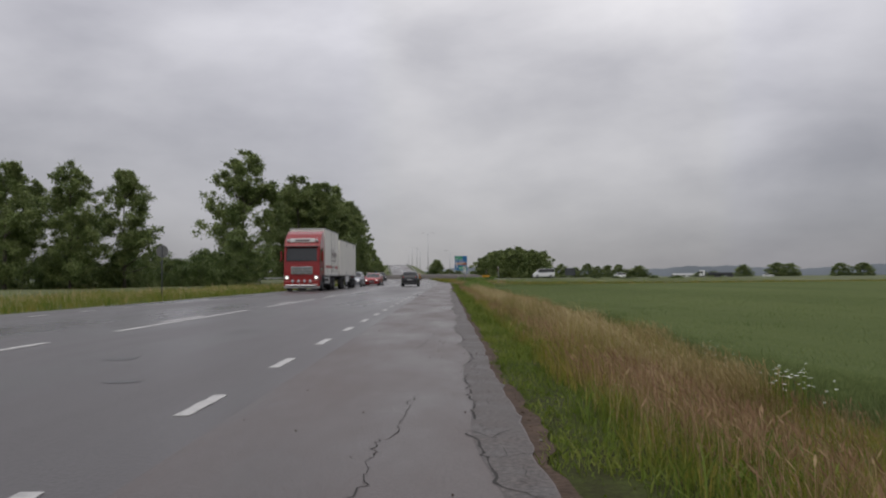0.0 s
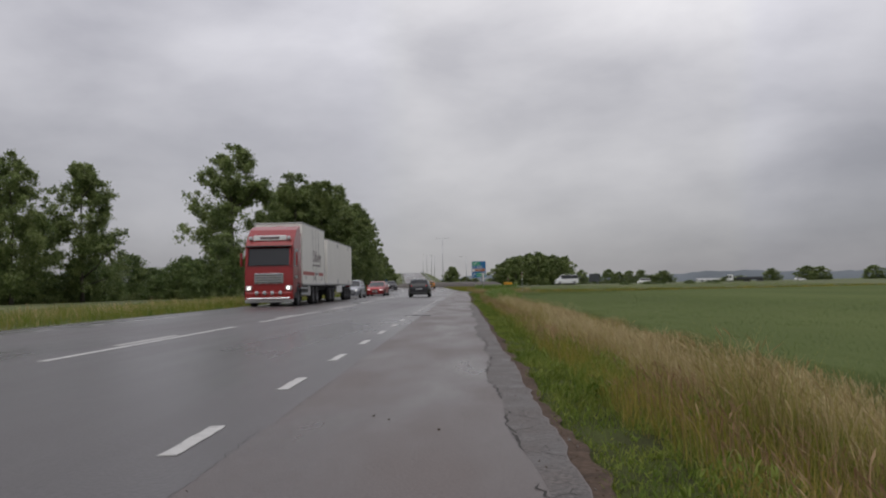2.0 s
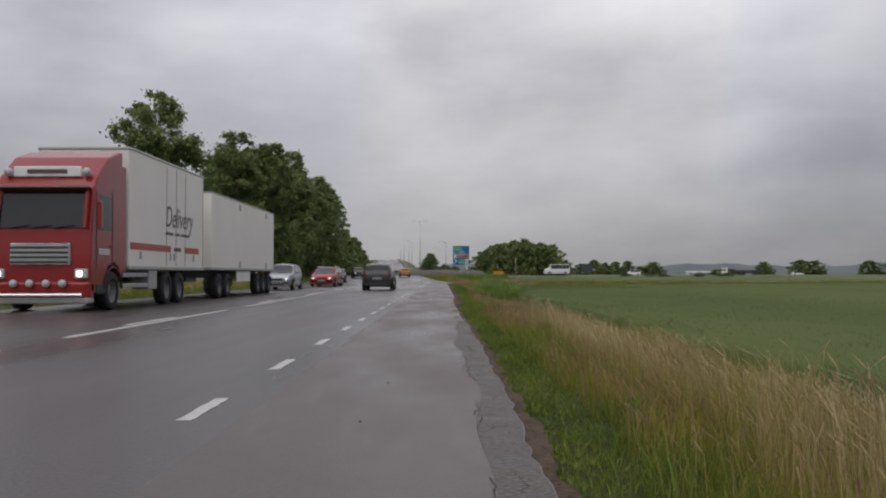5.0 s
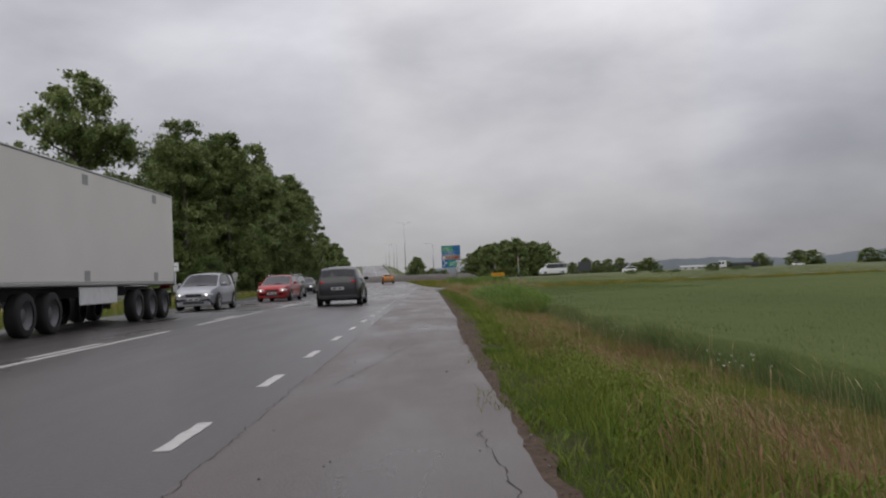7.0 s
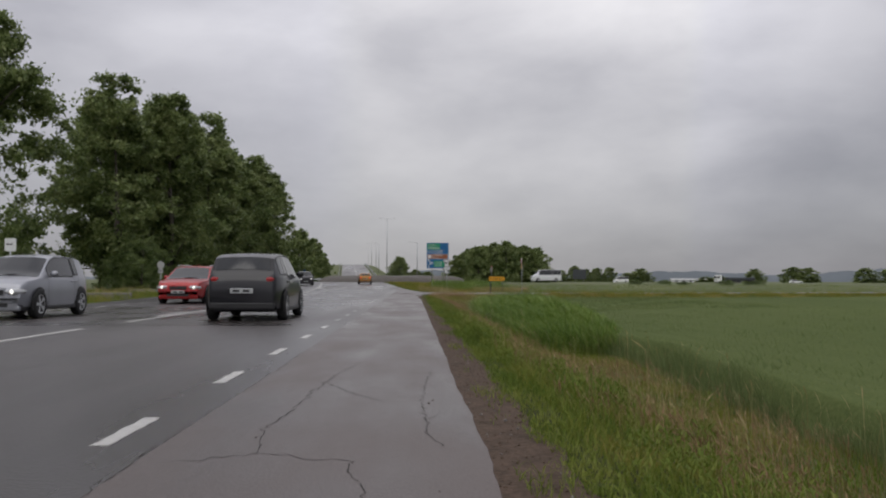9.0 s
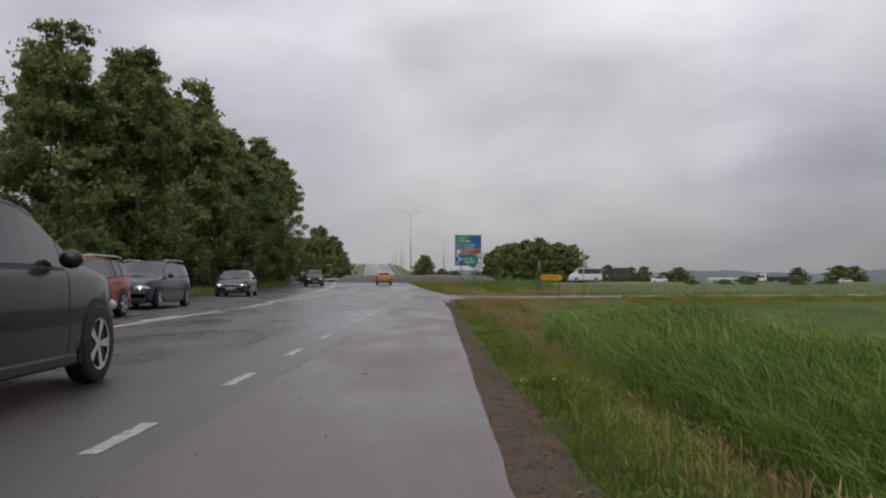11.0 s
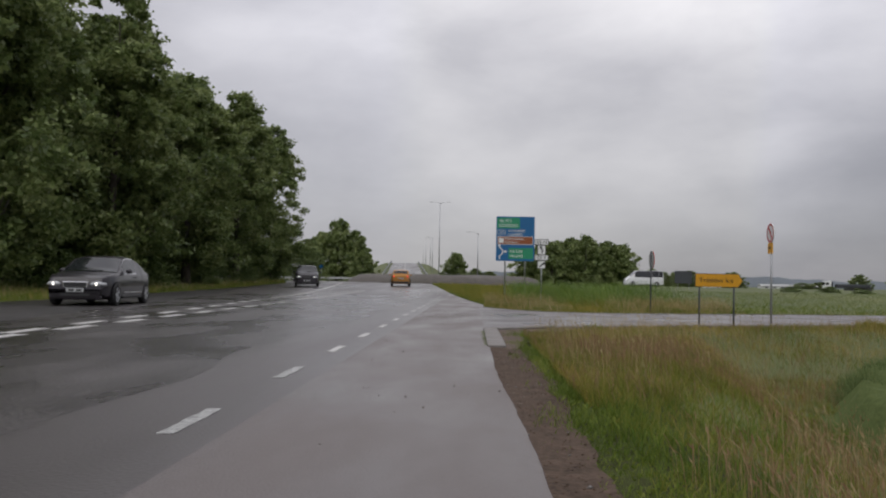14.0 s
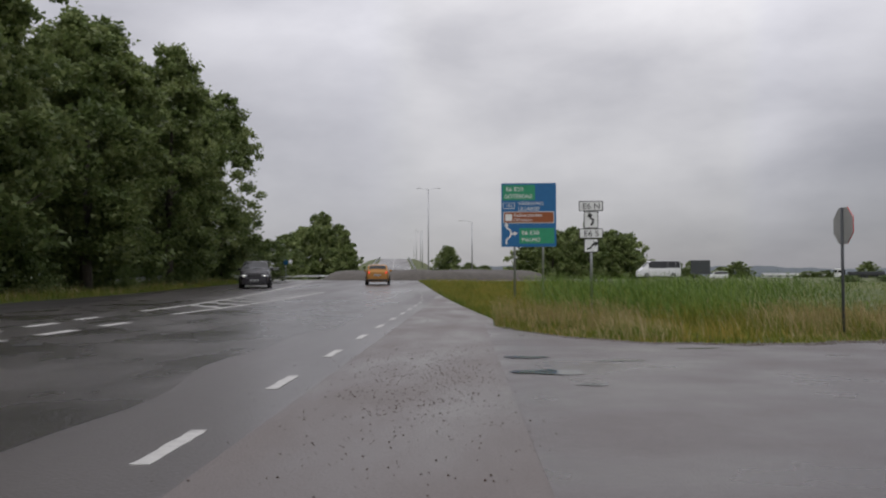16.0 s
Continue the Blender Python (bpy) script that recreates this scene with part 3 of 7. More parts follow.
# road marks: each dash is a thin slab of paint of its own
def dash_mesh(w, length, name="dash", mat=M_PAINT):
    me = bpy.data.meshes.new(name)
    bm = bmesh.new()
    n = max(2, int(length / 0.12))
    rnd = random.Random(int(length * 100))
    lo, hi = [], []
    for k in range(n + 1):
        y = length * k / n
        lo.append(bm.verts.new((-w / 2 + rnd.uniform(-0.008, 0.008), y, 0.006)))
        hi.append(bm.verts.new((w / 2 + rnd.uniform(-0.008, 0.008), y, 0.006)))
    for k in range(n):
        bm.faces.new((lo[k], hi[k], hi[k + 1], lo[k + 1]))
    ret = bmesh.ops.extrude_face_region(bm, geom=bm.faces[:])
    bmesh.ops.translate(bm, vec=(0, 0, -0.005), verts=[g for g in ret["geom"] if isinstance(g, bmesh.types.BMVert)])
    bmesh.ops.recalc_face_normals(bm, faces=bm.faces)
    bm.to_mesh(me)
    bm.free()
    me.materials.append(mat)
    return me


def put_dash(me, x, y, rz=0.0, parent=road, name="road_mark"):
    ob = new(name, me)
    ob.parent = parent
    ob.matrix_basis = pose(x * ACROSS, y, float(road_z(min(y, 230))) * ACROSS, 0, 0, rz)
    return ob


D_OLD = dash_mesh(0.10, 1.0, mat=M_PAINT_WORN)
D_EDGE, D_LONG, D_SHORT, D_WIDE = dash_mesh(0.10, 1.0), dash_mesh(0.13, 9.7), dash_mesh(0.12, 3.0), dash_mesh(0.23, 1.35)
D_LAST = dash_mesh(0.13, 5.6)
for k in range(-12, 56):
    put_dash(D_OLD if 27 < k < 33 or 35 < k < 38 else D_EDGE, DASH_X - 0.07 * max(6.1 + 3 * k - 158, 0), 6.1 + 3 * k)
    if -8 < k < 40:
        put_dash(D_EDGE, -13.2 - 1.6 * float(smooth_step(84, 122, 6.1 + 3 * k)), 6.6 + 3 * k)
def mid_x(y):
    return MID_X - 0.75 * float(smooth_step(55, 92, y)) - 0.32 * float(smooth_step(95, 124, y))


for k in range(-4, 9):
    y = 15.5 + 12.35 * k
    slant = math.degrees(math.atan2((mid_x(y) - mid_x(y + 9.3)) * ACROSS, 9.3))
    put_dash(D_LONG if k < 8 else D_LAST, mid_x(y), y - 0.1, slant)
    put_dash(D_SHORT, mid_x(y + 3) - 0.32, y + 3.0, slant)
for k in range(9):
    y = 120.7 + 2.62 * k
    put_dash(D_WIDE, -8.85 - 0.028 * (y - 121), y, 1.2)
    y = 122.2 + 2.75 * k
    put_dash(D_WIDE, -9.27 - 0.075 * (y - 122) - 0.0012 * (y - 122) ** 2, y, 3.5)


def mark_line(name, pts, w, parent=road):
    verts, faces = [], []
    for i, (x, y) in enumerate(pts):
        a, b = Vector(pts[max(i - 1, 0)]), Vector(pts[min(i + 1, len(pts) - 1)])
        d = (b - a).normalized()
        nrm = Vector((-d.y, d.x)) * w / 2
        z = float(road_z(min(y, 215))) + 0.008
        verts += [(x + nrm.x, y + nrm.y, z), (x - nrm.x, y - nrm.y, z)]
    for i in range(len(pts) - 1):
        faces.append((2 * i, 2 * i + 1, 2 * i + 3, 2 * i + 2))
    return mesh_from(name, verts, faces, M_PAINT, parent)


def outer_line(y):
    return -12.2 - 0.075 * (y - 152) - 0.0008 * (y - 152) ** 2


mark_line("solid_line", [(outer_line(y), y) for y in np.arange(149, 206, 2.0)] + [(-19.4, 208.5), (-21.0, 211.5), (-23.8, 214.0), (-27.5, 215.5)], 0.28)
mark_line("solid_line", [(-9.95, y) for y in np.arange(147, 173, 2.0)], 0.28)
for k in range(8):
    y = 152 + 2.6 * k
    mark_line("hatch_line", [(outer_line(y + 2.0) + 0.25, y + 2.0), (-10.2, y)], 0.4)


for off, w in ((0.0, 0.25),):
    verts, faces = [], []
    for i, y in enumerate(np.arange(268, 440, 4.0)):
        verts += [(ramp_x(y) + off - w / 2, y, float(road_z(y)) + 0.045), (ramp_x(y) + off + w / 2, y, float(road_z(y)) + 0.045)]
        if i:
            faces.append((2 * i - 2, 2 * i - 1, 2 * i + 1, 2 * i))
    mesh_from("ramp_line", verts, faces, M_PAINT, road)


# central island of the roundabout: a bank of gravel
verts, faces = [], []
for j, (r, z) in enumerate(((17.2, 0.70), (17.0, 1.0), (16.2, 1.6), (15.2, 1.9), (13.5, 2.1), (7, 2.2), (0, 2.25))):
    for k in range(64):
        a = 2 * math.pi * k / 64
        verts.append((ISLAND[0] + r * math.cos(a), ISLAND[1] + r * ACROSS * math.sin(a), z + (0.12 * math.sin(5 * a + j) + 0.07 * math.sin(17 * a) if 1 < j < 6 else 0)))
for j in range(6):
    for k in range(64):
        faces.append((j * 64 + k, j * 64 + (k + 1) % 64, (j + 1) * 64 + (k + 1) % 64, (j + 1) * 64 + k))
tagged(mesh_from("island_berm", verts, faces, M_ROCK, None, True), "grey gravel bank in the middle of the roundabout", "berm", kind="structure")

# crop field: a dense stand with its edge towards the ditch
def crop_end(x):
    """Where the crop stops before the side road, in a rounded corner."""
    x = np.maximum(np.asarray(x, dtype=float), 3.4)
    return 121.65 + 2.6 * (1 - np.exp(-x / 2.1)) + 0.32 * (x - 3.4) - 6 * np.exp(-np.maximum(x - 5, 0) / 3)


def crop_top(x, y):
    edge = 5.2 + 0.25 * np.sin(y * 0.31) + 0.15 * np.sin(y * 0.83)
    end = crop_end(x)
    return -0.85 + 0.60 * smooth_step(edge - 0.15, edge + 0.12, x) * (1 - smooth_step(end - 0.6, end, y)) + 0.03 * np.sin(x * 2.1) * np.sin(y * 1.3) + 0.02 * np.sin(x * 7.3 + y)


CX = stretch([(4.6, 7.0, 24), (7, 30, 60), (30, 420, 60)])
CY = stretch([(-80, 0, 30), (0, 100, 160), (100, 150, 70), (150, 300, 60)])
tagged(sheet("crop_field", CX, CY, crop_top, M_CROP, keep=lambda x, y: (y < crop_end(x) + 1.0)), "dense dark green field of young grain", "crop field", kind="stuff")


# ---------------------------------------------------------------- blades of grass, by the hundred thousand
def blot(x, y, s, k):
    """A soft pattern of patches about s metres across, from -1 to 1."""
    return (np.sin(2.1 * x / s + 0.9 * y / s + k) + np.sin(1.3 * y / s - 1.7 * x / s + 2.1 * k) + np.sin(2.3 * y / s + 1.1 * x / s + 3.7 * k)) / 2.2


def blades(name, n, place, height, width, lean, mat, label, category, seed, wind=(-0.16, 0.03), segs=3, base=None, droop=0.12, tall=None):
    """A stand of bent blades. place(rng, n) gives x and y; height, width and lean are (least, most)."""
    rng = np.random.default_rng(seed)
    x, y = place(rng, n)
    n = len(x)
    z = (land(x, y) - 0.05) if base is None else base(x, y)
    h = rng.uniform(*height, n) * (0.75 + 0.5 * rng.random(n))
    h = h * np.clip(0.98 + 0.28 * blot(x, y, 1.7, 0.4) + 0.24 * blot(x, y, 0.6, 1.9), 0.35, 1.7)
    if tall is not None:
        h = h * tall(x, y)
    w = rng.uniform(*width, n)
    yaw = rng.uniform(0, 2 * np.pi, n)
    bend = rng.uniform(*lean, n) * h
    bx = np.cos(yaw) * bend + wind[0] * h * rng.uniform(0.4, 1.0, n)
    by = np.sin(yaw) * bend + wind[1] * h * rng.uniform(0.4, 1.0, n)
    turn = rng.uniform(0, np.pi, n)
    sx, sy = np.cos(turn) * w / 2, np.sin(turn) * w / 2
    co = []
    for k in range(segs):
        t = k / segs
        s = 1 - 0.75 * t ** 2
        px, py, pz = x + bx * t ** 2, y + by * t ** 2, z + h * t * (1 - droop * t)
        co += [np.stack([px - sx * s, py - sy * s, pz], -1), np.stack([px + sx * s, py + sy * s, pz], -1)]
    co.append(np.stack([x + bx, y + by, z + h * (1 - droop)], -1))
    m = 2 * segs + 1
    co = np.stack(co, 1).reshape(-1, 3)
    at = (np.arange(n) * m)[:, None]
    quads = np.concatenate([at + np.array([2 * k, 2 * k + 1, 2 * k + 3, 2 * k + 2])[None, :] for k in range(segs - 1)], 1)
    tris = at + np.array([2 * segs - 2, 2 * segs - 1, 2 * segs])[None, :]
    loops = np.concatenate([quads, tris], 1).ravel()
    sizes = np.tile(np.array([4] * (segs - 1) + [3]), n)
    return tagged(quick_mesh(name, co, loops, sizes, mat), label, category, kind="stuff")


def verge(off, x1, y0, y1, s=0.0, k=1.0, least=-9.0, power=1.0):
    """From the soil's edge (plus off) out to x1, where the patches are denser than least."""
    def place(rng, n):
        y = rng.uniform(y0, y1, n)
        a = right_edge(y) + np.array([soil_edge(v) for v in y]) * 0.85 + off + 0.05 * np.sin(y * 2.9) * np.sin(y * 1.1)
        x = a + (x1 - a) * rng.random(n) ** power
        if s:
            keep = blot(x, y, s, k) + rng.normal(0, 0.28, n) > least
            x, y = x[keep], y[keep]
        return x, y
    return place


def band(x0, x1, y0, y1, clump=0.0, wave=0.0, power=1.0):
    def place(rng, n):
        u = rng.random(n) ** power
        y = rng.uniform(y0, y1, n)
        x = x0 + (x1 - x0) * u + wave * np.sin(y * 0.7) + 0.5 * wave * np.sin(y * 1.9 + 1)
        if clump:
            keep = (np.sin(x * 2.3 + 1.3 * np.sin(y * 0.9)) * np.sin(y * 1.7 + 0.8 * x) + rng.normal(0, 0.6, n)) > clump - 0.6
            x, y = x[keep], y[keep]
        return x, y
    return place


def gravel(name, n, place, size, mat, label, seed, z=0.0):
    """Loose stones, each a small uneven block."""
    rng = np.random.default_rng(seed)
    x, y = place(rng, n)
    n = len(x)
    base = np.array([(1, 0, 0), (0, 1, 0), (-1, 0, 0), (0, -1, 0), (0, 0, 0.8), (0, 0, -0.5)], dtype=float)
    s = rng.uniform(*size, n)[:, None, None]
    co = base[None] * s * rng.uniform(0.6, 1.3, (n, 6, 1)) * rng.uniform(0.7, 1.3, (n, 1, 3)) + np.stack([x, y, np.full(n, z)], -1)[:, None, :]
    tri = np.array([(0, 1, 4), (1, 2, 4), (2, 3, 4), (3, 0, 4), (1, 0, 5), (2, 1, 5), (3, 2, 5), (0, 3, 5)])
    loops = ((np.arange(n) * 6)[:, None, None] + tri[None]).ravel()
    return tagged(quick_mesh(name, co.reshape(-1, 3), loops, np.full(n * 8, 3), mat), label, "gravel", kind="stuff")


def soil_spots(rng, n):
    y = rng.uniform(-2, 121, n)
    ok = rng.random(n) < 0.25 + 0.75 * smooth_step(55, 72, y)
    y = y[ok]
    w = np.array([soil_edge(v) for v in y])
    return right_edge(y) - 0.05 + w * rng.random(len(y)) * 1.1, y


gravel("soil_gravel", 9000, soil_spots, (0.004, 0.012), M_SOIL, "loose gravel and clods on the bare soil", 51, -0.012)
gravel("pale_pebbles", 500, soil_spots, (0.008, 0.018), M_STONE, "a few pale pebbles on the bare soil", 52, -0.008)
gravel("junction_gravel", 1100, lambda rng, n: (rng.normal(-0.8, 0.6, n), rng.normal(132.5, 2.2, n)), (0.003, 0.010), M_SOIL, "loose stones washed onto the asphalt", 53, 0.006)
def far_edge_spots(rng, n):
    x = 0.4 + 16 * rng.random(n) ** 1.3
    return x + 0.15, np.array([side_far(v) for v in x]) - 0.12 + 0.16 * np.sin(x * 3.1) * np.sin(x * 1.3) + rng.normal(0, 0.10, n)


gravel("washed_gravel", 5200, far_edge_spots, (0.008, 0.022), M_STONE, "pale gravel washed along the edge of the side road", 55, 0.008)
gravel("edge_soil", 2600, far_edge_spots, (0.008, 0.025), M_SOIL, "dark clods along the edge of the side road", 56, 0.006)
gravel("shoulder_grit", 240, lambda rng, n: (rng.uniform(-2.0, 0.25, n), rng.uniform(2, 124, n)), (0.006, 0.014), M_SOIL, "scattered grit on the shoulder", 54, 0.003)


# ---------------------------------------------------------------- trees
def crown_mesh(seed, h, r, low, leaves, leaf, shape, mat, name="crown"):
    """Many small leaves, gathered in clumps round the ends of the limbs."""
    rng = np.random.default_rng(seed)
    clumps = []
    tips = []
    for _ in range(22):
        t = 0.06 + 0.94 * rng.random() ** 0.9
        tips.append((rng.uniform(0, 2 * math.pi), t, rng.uniform(0.72, 1.12)))
    for _ in range(max(40, int(leaves / (36 if shape == "bush" else 70)))):
        t = rng.random() ** 0.9
        a = rng.uniform(0, 2 * math.pi)
        out = rng.uniform(0.12, 1.0) ** 0.6
        if shape != "bush" and rng.random() < 0.68:
            # most clumps gather along the boughs
            a, t, far = tips[rng.integers(0, len(tips))]
            along = rng.uniform(0.25, 1.0)
            a, t, out = a + rng.normal(0, 0.22), min(1.0, max(0.0, t - 0.10 * (1 - along) + rng.normal(0, 0.03))), far * along
        zz = low + (h - low) * t
        lobe = 1 + 0.20 * math.sin(3 * a + seed) + 0.17 * math.sin(7 * t * 3 + 2 * a)
        if shape == "tall":
            rr = r * (0.62 + 0.48 * math.sin(math.pi * min(1, t * 0.95 + 0.05))) * (1 - 0.62 * t ** 4) * lobe
        elif shape == "bush":
            t = t ** 1.4
            zz = low + (h - low) * t
            rr = r * math.sqrt(max(0.03, 1 - t ** 2.2)) * lobe
        else:
            rr = r * math.sqrt(max(0.04, 1 - (1.75 * t - 0.75) ** 2)) * lobe
        d = rr * out
        clumps.append((d * math.cos(a), d * math.sin(a), zz, rng.uniform(0.10, 0.23) * min(r, 4.6) * (1.1 - 0.35 * t)))
    c = np.array(clumps)
    pick = rng.integers(0, len(c), leaves)
    off = rng.normal(0, 0.42 if shape != "bush" else 0.47, (leaves, 3)) * c[pick, 3][:, None]
    off[:, 2] *= 0.8
    p = c[pick, :3] + off
    p[:, 2] = np.maximum(p[:, 2], 0.25 * low)
    u = rng.normal(0, 1, (leaves, 3))
    u /= np.linalg.norm(u, axis=1)[:, None]
    v = np.cross(u, rng.normal(0, 1, (leaves, 3)))
    v /= np.linalg.norm(v, axis=1)[:, None] + 1e-6
    s = rng.uniform(0.6, 1.3, leaves)[:, None] * leaf
    co = np.stack([p - u * s * 0.55 - v * s * 0.12, p + v * s * 0.55, p + u * s * 0.70 - v * s * 0.12], 1).reshape(-1, 3)
    return quick_mesh(name, co, np.arange(leaves * 3), np.full(leaves, 3), mat, plan=False), c


def tree(name, seed, h, r, low, leaves, leaf, shape, mat, label, category="tree", trunk_r=0.28, limbs=6):
    top = empty(name)
    tagged(top, label, category)
    crown, c = crown_mesh(seed, h, r, low, leaves, leaf, shape, mat)
    crown.parent = top
    rnd = random.Random(seed)
    bend = [(0, 0, -0.3)] + [(rnd.uniform(-0.25, 0.25) * t * 1.5, rnd.uniform(-0.25, 0.25) * t * 1.5, h * 0.9 * t) for t in (0.15, 0.35, 0.55, 0.75, 1.0)]
    part("trunk", tube(bend, [trunk_r * 1.25, trunk_r, trunk_r * 0.8, trunk_r * 0.55, trunk_r * 0.32, trunk_r * 0.1], 9), M_BARK, top, smooth=True)
    for k in range(limbs):
        cx, cy, cz, _ = c[rnd.randrange(len(c))]
        z0 = max(0.12 * h, cz - 0.45 * math.hypot(cx, cy) - 0.06 * h)
        part("limb", tube([(0, 0, z0), (cx * 0.45, cy * 0.45, z0 + (cz - z0) * 0.35), (cx, cy, cz)], [trunk_r * 0.38, trunk_r * 0.25, trunk_r * 0.07], 6), M_BARK, top, smooth=True)
    return top


def stand(kinds, spots, group):
    """Copies of the first few trees; the originals are the first ones placed."""
    used = set()
    for i, (k, x, y, sc, rz, *hs) in enumerate(spots):
        src = kinds[k % len(kinds)]
        m = pose(x * ACROSS, y, (float(land(x, y)) - 0.05) * ACROSS, 0, 0, rz)
        sz = (hs[0] if hs else sc) * ACROSS
        sc = sc * ACROSS
        if src.name not in used:
            used.add(src.name)
            src.matrix_basis = m @ Matrix.Diagonal((sc, sc, sz, 1))
            tagged(src, group=group)
        else:
            o = copy_thing(src, m)
            o.matrix_basis = m @ Matrix.Diagonal((sc, sc, sz, 1))
            tagged(o, group=group)
    for s in kinds:
        if s.name not in used:
            for o in [*s.children_recursive, s]:
                bpy.data.objects.remove(o)


# rows of poplars along the verge; heights in metres, 20 m at scale 1
POP = [tree("poplar", 11 + k, 20.0, 4.4, 1.7, 34000, 0.31, "tall", M_LEAF, "tall dark green poplar in full leaf", trunk_r=0.32, limbs=12) for k in range(4)]
WOOD = [(k, -28.2 + 1.8 * math.sin(2.1 * k) - (2.5 if k % 3 == 0 else 0), 141 + 4.4 * k, 1.20 + 0.08 * math.sin(3.7 * k), 57 * k, 1.03 + 0.06 * math.sin(5.1 * k) + (0.09 if k < 3 else 0.03 if k < 7 else 0.0)) for k in range(14)]
WOOD += [(k + 1, -34.5 + 1.5 * math.sin(1.7 * k), 146 + 6.5 * k, 1.25, 31 * k, 1.0 + 0.05 * math.sin(2.9 * k)) for k in range(9)]
stand(POP, WOOD, "poplars of the roadside wood")
GROVE = [tree("broadleaf_tree", 31 + k, 17.0, 4.8, 1.2, 34000, 0.27, "tall", M_LEAF, "tall leafy tree standing alone behind the verge", trunk_r=0.3, limbs=12) for k in range(2)]
stand(GROVE, [(0, -39.0, 131, 1.5, 20, 1.50), (1, -47.0, 99.5, 1.0, 80, 0.98), (0, -50.5, 91.5, 0.85, 140, 1.0), (1, -57, 88, 0.95, 200, 0.95), (0, -66, 92, 1.0, 250, 0.9), (1, -62, 100, 1.0, 10, 0.95), (0, -56, 104, 0.8, 60, 0.7), (1, -75, 110, 1.1, 90, 0.9)], "trees behind the verge")
ROUND = [tree("round_tree", 51 + k, 10.0, 4.8, 0.8, 24000, 0.24, "round", M_LEAF_B, "broad rounded green tree", trunk_r=0.22) for k in range(3)]
stand(ROUND, [(0, -36, 119, 1.0, 0, 0.95), (1, -26.5, 137, 0.6, 50, 0.5), (2, -24, 206, 0.6, 10, 0.5)] , "small trees by the wood")
SHRUB = [tree("hedge_shrub", 71 + k, 4.5, 3.2, 0.1, 9000, 0.22, "bush", M_LEAF_B, "dense green hedge shrub", "shrub", trunk_r=0.08, limbs=3) for k in range(3)]
HEDGE = [(k, -60 + 2.6 * k + 1.5 * math.sin(k * 2.2), 92 + 3.0 * k + 2 * math.sin(k * 1.3), 0.95 + 0.2 * math.sin(k * 3.1), 70 * k, 0.95 + 0.25 * math.sin(k * 1.9)) for k in range(10)]
HEDGE += [(k, -52 + 2.9 * k, 112 + 2.6 * k + 3 * math.sin(k * 2.9), 1.25, 33 * k, 1.25 + 0.25 * math.sin(k * 2.3)) for k in range(5)]
HEDGE += [(k, -28.5 + 1.2 * math.sin(k * 2.5), 138 + 4.6 * k, 0.8, 40 * k, 0.7 + 0.2 * math.sin(k * 2.0)) for k in range(15)]
HEDGE += [(k, 44 + 5.5 * k + 2 * math.sin(k * 2.1), 205 + 4 * math.sin(k * 1.7), 0.5, 50 * k, 0.17 + 0.05 * math.sin(k * 2.6)) for k in range(6)]
stand(SHRUB, HEDGE, "shrubs of the hedge")
FAR = [tree("distant_tree", 91 + k, 12.0, 5.6, 0.1, 7000, 0.70, "bush", M_LEAF, "rounded dark green tree far off", trunk_r=0.3, limbs=3) for k in range(3)]
COPSE = [(k, 15.0 + 3.1 * k, 300 + 6 * math.sin(k * 2.3), 0.95, 50 * k, (0.75, 0.85, 0.95, 1.02, 1.08, 1.10, 1.05, 1.0, 0.88, 0.7)[k]) for k in range(10)]
COPSE += [(k, 20 + 4.5 * k, 309 + 3 * math.sin(k), 1.0, 80 * k, 0.98) for k in range(6)]
COPSE += [(0, -41, 314, 1.3, 0, 1.5), (1, -36, 317, 1.0, 70, 1.25), (2, -46, 318, 1.0, 170, 1.2), (1, -52, 290, 0.9, 30, 0.85), (2, -60, 284, 0.9, 60, 0.75), (0, -68, 280, 0.9, 90, 0.7), (1, -31, 300, 0.8, 20, 0.7), (2, -46, 300, 1.0, 20, 0.95), (1, -76, 276, 1.0, 40, 0.8), (2, -85, 272, 1.0, 10, 0.9)]
COPSE += [(0, 209, 485, 1.19, 0, 0.69), (1, 232, 482, 1.54, 60, 0.78), (2, 242, 484, 1.40, 0, 0.74), (0, 190, 490, 1.26, 10, 0.32), (1, 182, 492, 1.26, 10, 0.28), (2, 275, 480, 1.40, 50, 0.74), (0, 120, 430, 1.19, 0, 0.60), (1, 114, 432, 0.98, 0, 0.41), (2, 290, 478, 1.40, 90, 0.74), (1, 330, 500, 1.40, 90, 0.55)]
COPSE += [(k, 60 + 9 * k, 520 + 8 * math.sin(k), 1.0, 20 * k, 0.75 + 0.12 * math.sin(k * 2.7)) for k in range(9)]
stand(FAR, COPSE, "trees in the distance")
CONE = [tree("bank_bush", 111, 8.0, 3.4, 0.1, 14000, 0.34, "bush", M_LEAF, "dark rounded bush on the bank", "bush", trunk_r=0.15, limbs=4)]
stand(CONE, [(0, -4.7, 295, 1.1, 0, 1.0), (0, 0.5, 297, 0.8, 60, 0.5), (0, 4.5, 298, 0.8, 120, 0.42)], "bushes on the bank")

